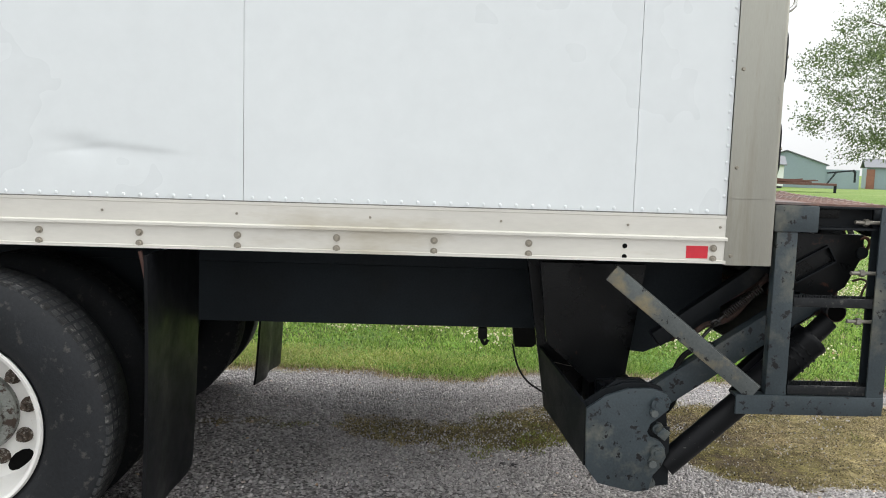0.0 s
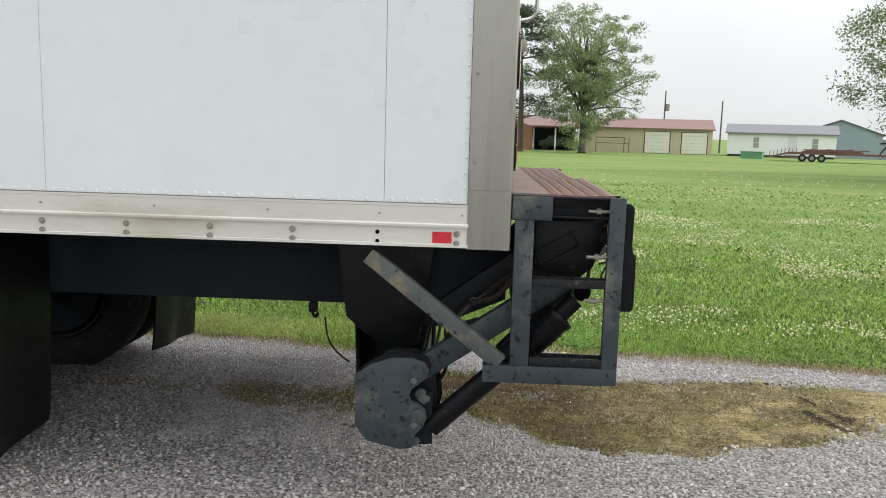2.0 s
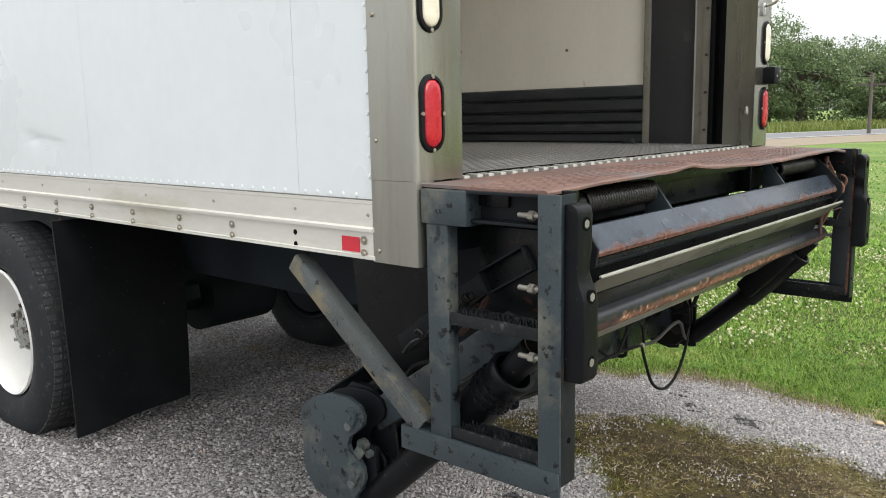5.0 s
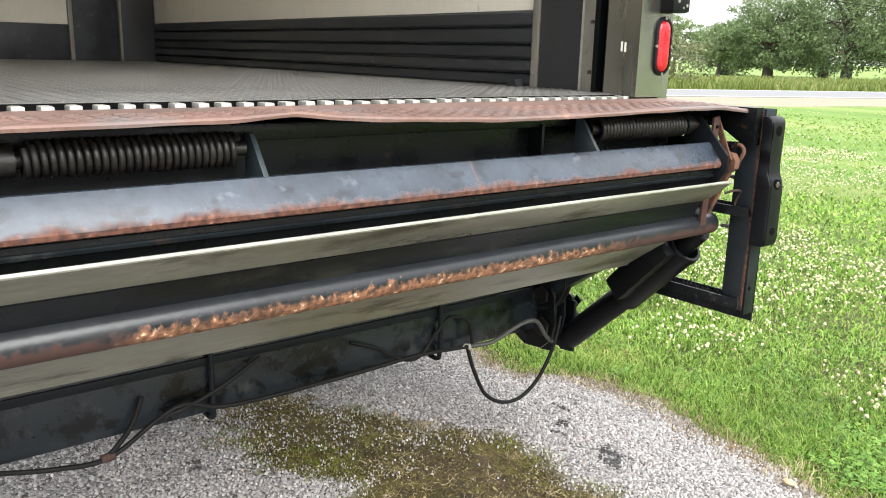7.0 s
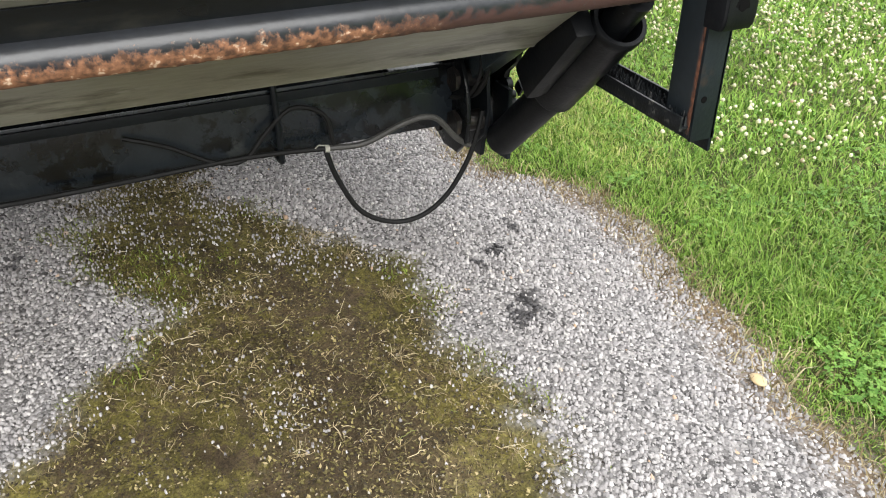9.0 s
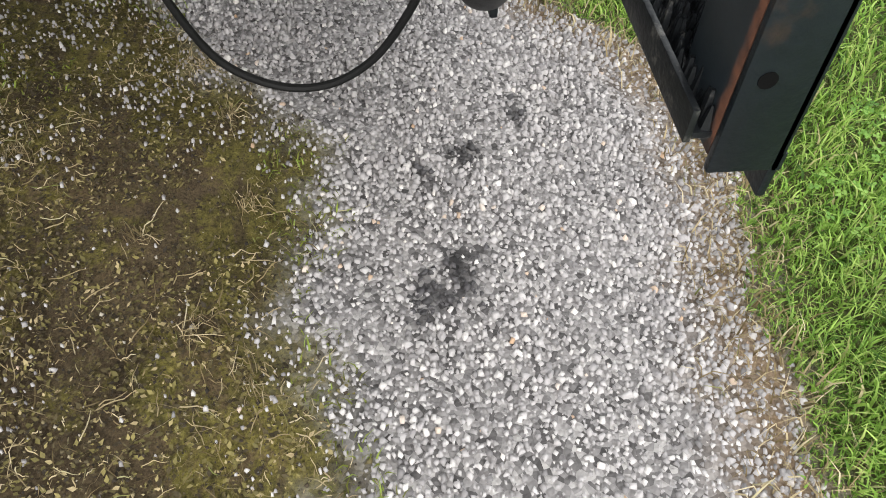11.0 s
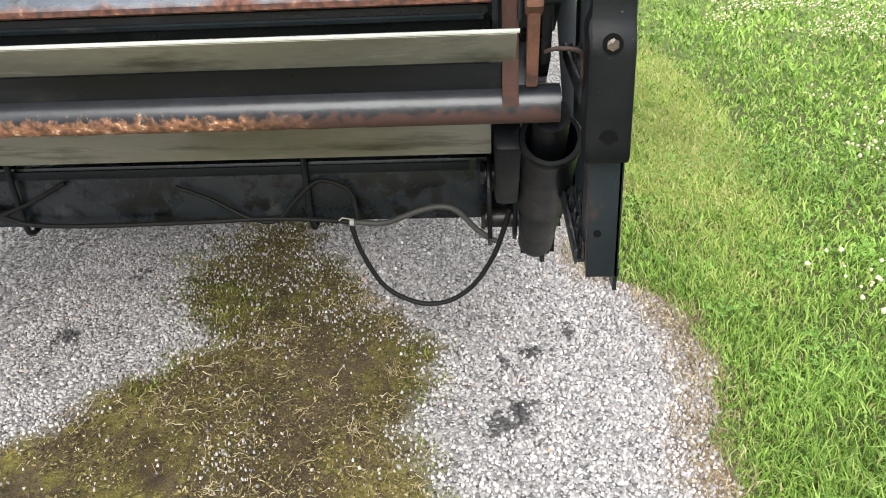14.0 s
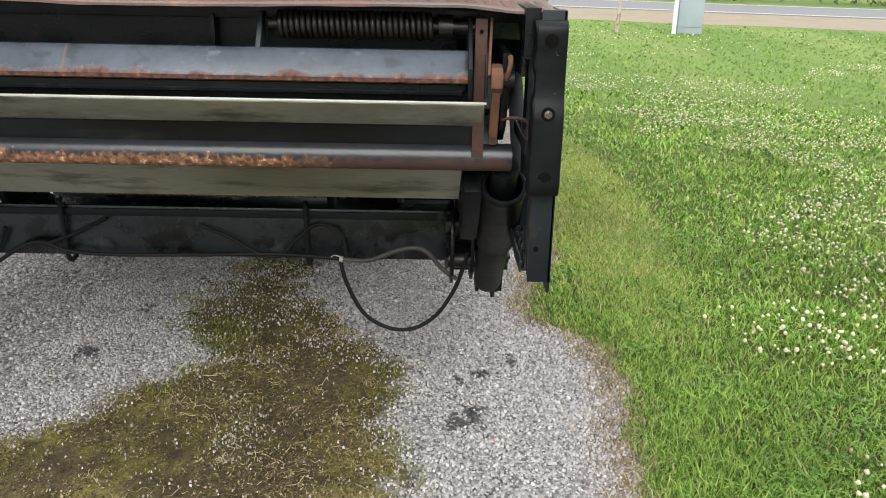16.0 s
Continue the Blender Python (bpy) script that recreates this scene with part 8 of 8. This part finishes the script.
slab(bm, at, 0.0, 0.9, -0.1, 0, 0.0, 2.4)
part("red_bay", bm, BRICK, t, "", 0)
# brick house with chimney and carport
t, at, L = framed("house", (-1.3, 90.2), (5.3, 90.0), 8, "low red-brick house with a chimney and an open carport")
bm = bmesh.new()
slab(bm, at, 0.6, L, 0, 8, -0.05, 2.6)
part("wall", bm, BRICK, t, "", 0)
roof = part("roof", gable(bmesh.new(), at, 0.2, L + 0.4, 0, 8, 2.6, 3.8, 0.5), ROOF_RED, t, "", 0)
bm = bmesh.new()
v_ = [bm.verts.new(at(s, d, z)) for d in (-0.6, 3.0) for s, z in ((0.6, -0.05), (L, -0.05), (L, 2.5), (L / 2 + 0.3, 3.75), (0.6, 2.5))]
bm.faces.new(v_[:5])
bm.faces.new(v_[5:][::-1])
for k in range(5):
    bm.faces.new((v_[k], v_[(k + 1) % 5], v_[5 + (k + 1) % 5], v_[5 + k]))
part("gable_wall", bm, BRICK, t, "", 0)
bm = bmesh.new()
slab(bm, at, 2.65, 3.95, -0.95, -0.15, -0.05, 4.0)
part("chimney", bm, BRICK, t, "", 0)
bm = bmesh.new()
slab(bm, at, 1.2, 1.9, -0.64, -0.6, 0.9, 2.0)
part("window", bm, DARK, t, "", 0)
bm = bmesh.new()
slab(bm, at, L, L + 5.2, 0.5, 7.5, 2.45, 2.62)
part("carport_roof", gable(bm, at, L, L + 5.2, 0.5, 7.5, 2.62, 3.6), ROOF_RED, t, "", 0)
for s in (L + 0.2, L + 2.6, L + 5.0):
    bm = bmesh.new()
    slab(bm, at, s - 0.08, s + 0.08, 0.6, 0.76, -0.05, 2.5)
    part("carport_post", bm, WHITE, t, "", 0)
bm = bmesh.new()
slab(bm, at, L + 0.05, L + 5.2, 7.0, 7.4, -0.05, 2.45)
part("carport_back", bm, DARK, t, "", 0)
# a dark pickup under the carport
cx, cy = 8.0, 91.5
t = thing("pickup", (cx, cy, 0), "dark pickup parked under the carport", "car")
bm = bmesh.new()
prism(bm, [(cx - 1.9, 0.45), (cx + 1.9, 0.45), (cx + 1.95, 1.0), (cx + 0.5, 1.08), (cx + 0.15, 1.62), (cx - 0.9, 1.65), (cx - 1.15, 1.1), (cx - 1.9, 1.05)], "y", cy - 0.85, cy + 0.85, 0.08)
part("body", bm, material("dark_car_paint", (0.02, 0.022, 0.026), 0.25, 0, 0.1, 2, 40, 0, coat=0.5), t)
for wx in (-1.2, 1.2):
    for wy in (-0.86, 0.86):
        bm = bmesh.new()
        rod(bm, (cx + wx, cy + wy - 0.1, 0.36), (cx + wx, cy + wy + 0.1, 0.36), 0.36, 18)
        part("wheel", bm, M["tyre"], t)
# flatbed gooseneck trailer and the green box beside it
t = thing("flatbed_trailer", (28, 70, 0), "rusty red flatbed trailer with a black gooseneck", "trailer")
ta, tb = Vector((24.9, 71.4)), Vector((33.6, 67.6))
tu = (tb - ta).normalized()
tn = Vector((-tu.y, tu.x))


def tp(s, d, z):
    p = ta + tu * s + tn * d
    return (p.x, p.y, z)


TR = material("rust_red_trailer", (0.15, 0.075, 0.062), 0.8, 0.1, 0.25, 2, 20, 0.2)
bm = bmesh.new()
slab(bm, tp, 1.6, 9.3, 0, 2.2, 0.62, 0.80)
part("deck", bm, TR, t, "", 0)
bm = bmesh.new()
v_ = [bm.verts.new(tp(s, d, z)) for s, z in ((1.6, 0.80), (1.6, 0.64), (0.0, 0.22), (0.0, 0.34)) for d in (0, 2.2)]
for q in ((0, 1, 3, 2), (2, 3, 5, 4), (4, 5, 7, 6), (6, 7, 1, 0), (0, 2, 4, 6), (1, 7, 5, 3)):
    bm.faces.new([v_[k] for k in q])
part("ramp", bm, TR, t, "", 0)
for s in (0.1, 0.4, 0.7, 1.0, 1.3, 1.6, 1.9, 2.2):
    bm = bmesh.new()
    rod(bm, tp(s, 0.1, 0.28 + 0.2 * min(s, 1.6)), tp(s + 0.08, 0.1, 0.85 + 0.17 * min(s, 1.6)), 0.025, 6)
    part("stake", bm, TR, t)
for s in (2.75, 3.5, 4.25):
    bm = bmesh.new()
    rod(bm, tp(s, -0.1, 0.32), tp(s, 0.15, 0.32), 0.33, 16)
    w_ = part("wheel", bm, M["tyre"], t)
    bm = bmesh.new()
    rod(bm, tp(s, -0.12, 0.32), tp(s, -0.09, 0.32), 0.17, 12)
    part("rim", bm, M["galv"], w_)
bm = bmesh.new()
for d in (0.4, 1.8):
    for e_ in (8.6, 9.2):
        bar(bm, tp(e_, d, 0.75), tp(e_, d, 1.75), 0.10, 0.12, (0, 0, 1), 0)
    bar(bm, tp(8.6, d, 0.8), tp(9.2, d, 1.7), 0.06, 0.08, (0, 0, 1), 0)
    bar(bm, tp(8.6, d, 1.7), tp(10.5, 1.1, 1.95), 0.12, 0.18, (0, 0, 1), 0)
bar(bm, tp(10.5, 1.1, 2.0), tp(10.75, 1.1, 1.75), 0.14, 0.16, (1, 0, 0), 0)
bar(bm, tp(10.7, 1.1, 1.85), tp(10.7, 1.1, 0.95), 0.12, 0.14, (1, 0, 0), 0)
for d in (0.3, 1.9):
    bar(bm, tp(9.25, d, 0.8), tp(9.25, d, -0.05), 0.1, 0.1, (1, 0, 0), 0)
part("gooseneck", bm, M["chassis"], t)
pile = thing("scrap_pile", (*tp(5.0, 1.1, 0.80)[:2], 0.80), "low pile of rusty red scrap bars on a trailer deck", "scrap")
r = random.Random(88)
for k in range(26):
    s0, d0 = r.uniform(2.4, 5.6), r.uniform(0.2, 1.9)
    s1, z0 = s0 + r.uniform(1.2, 2.6), 0.83 + 0.28 * r.random() ** 1.4
    bm = bmesh.new()
    bar(bm, tp(s0, d0, z0), tp(s1, min(2.0, max(0.2, d0 + r.uniform(-0.5, 0.5))), 0.83 + 0.25 * r.random() ** 1.5), r.uniform(0.08, 0.2), r.uniform(0.06, 0.12), (0, 0, 1), 0)
    part("bar", bm, TR, pile)
t, at, L = framed("green_box", (24.3, 76.9), (26.0, 76.1), 1.5, "low green metal box on the grass", "box")
bm = bmesh.new()
slab(bm, at, 0, L, 0, 1.5, -0.05, 0.60)
part("body", bm, GREEN, t, "", 0)
bm = bmesh.new()
slab(bm, at, -0.05, L + 0.05, -0.05, 1.55, 0.60, 0.66)
part("lid", bm, GREEN, t, "", 0)
# utility poles
for x, y, h in ((23.2, 107.4, 7.8), (30.1, 105.7, 6.6), (-6.0, 100.0, 9.5), (1.0, 104.0, 8.5), (-10.5, 55.35, 3.6), (-60.0, 36.2, 12.6)):
    t = thing("utility_pole", (x, y, 0), "weathered wooden utility pole", "pole", "utility poles")
    bm = bmesh.new()
    rod(bm, (x, y, -0.1), (x, y, h), 0.12, 8, 0.08)
    part("pole", bm, WOOD, t)
    if x < 20:
        bm = bmesh.new()
        bar(bm, (x - 0.8, y, h - 0.7), (x + 0.8, y, h - 0.7), 0.1, 0.1, (0, 0, 1), 0)
        part("crossarm", bm, WOOD, t)
    if x == 23.2:
        bm = bmesh.new()
        rod(bm, (x + 0.3, y - 0.2, h - 2.6), (x + 0.3, y - 0.2, h - 1.7), 0.25, 10)
        part("transformer", bm, M["galv"], t)
bm = bmesh.new()
sweep(bm, smooth_line([(-60.0, 36.0, 12.2), (-37.0, 45.0, 7.6), (-25.4, 49.5, 5.6), (-19.6, 51.9, 4.7), (-13.2, 54.3, 3.7), (-10.5, 55.3, 3.35)], 8), 0.016, 5)
tagged(part("overhead_cable", bm, M["wire"]), "thin black overhead cable along the road", "cable")
# grey utility cabinet with a conduit, and a leaning marker post
t = thing("utility_cabinet", (-15.5, 10.7, 0), "pale grey utility cabinet standing in the lawn", "cabinet")
GREYBOX = material("pale_grey_cabinet", (0.30, 0.345, 0.39), 0.5, 0.1, 0.1, 2, 40, 0.05)
bm = bmesh.new()
block(bm, (-15.95, 10.45, -0.05), (-15.55, 11.02, 1.38), 0.02)
part("body", bm, GREYBOX, t)
bm = bmesh.new()
block(bm, (-15.55, 10.48, 0.12), (-15.535, 10.99, 1.34), 0.004)
part("door", bm, GREYBOX, t)
bm = bmesh.new()
rod(bm, (-15.54, 10.37, -0.05), (-15.54, 10.37, 1.6), 0.05, 12)
part("conduit", bm, material("white_conduit", (0.72, 0.72, 0.70), 0.5), t)
bm = bmesh.new()
rod(bm, (-15.6, 9.08, -0.05), (-15.6, 9.12, 1.6), 0.045, 10)
tagged(part("marker_post", bm, material("rusty_white_post", (0.40, 0.33, 0.28), 0.7, 0, 0.1, 4, 60, 0.1, stain=((0.13, 0.06, 0.035), 0.6, 3, 0.1))), "leaning white marker post with rust", "post")

# the far yards lie a little lower than the drive: set what stands there on that ground
for ob in [o for o in bpy.data.objects if o.parent is None]:
    kind_, x_, y_ = ob.name.split(".")[0], ob.location.x / UNIT, ob.location.y / UNIT
    far_y = dict(workshop=90, white_building=87, barn=95, outbuilding=96, house=90, pickup=91, flatbed_trailer=70, scrap_pile=70, green_box=71, pipe_rack=88, pine_tree=80).get(kind_, y_ if kind_ in ("tree", "utility_pole") and x_ > -8 and y_ > 20 else 0)
    ob.location += Vector((0.0185 * far_y, 0, -0.0022 * far_y)) * UNIT
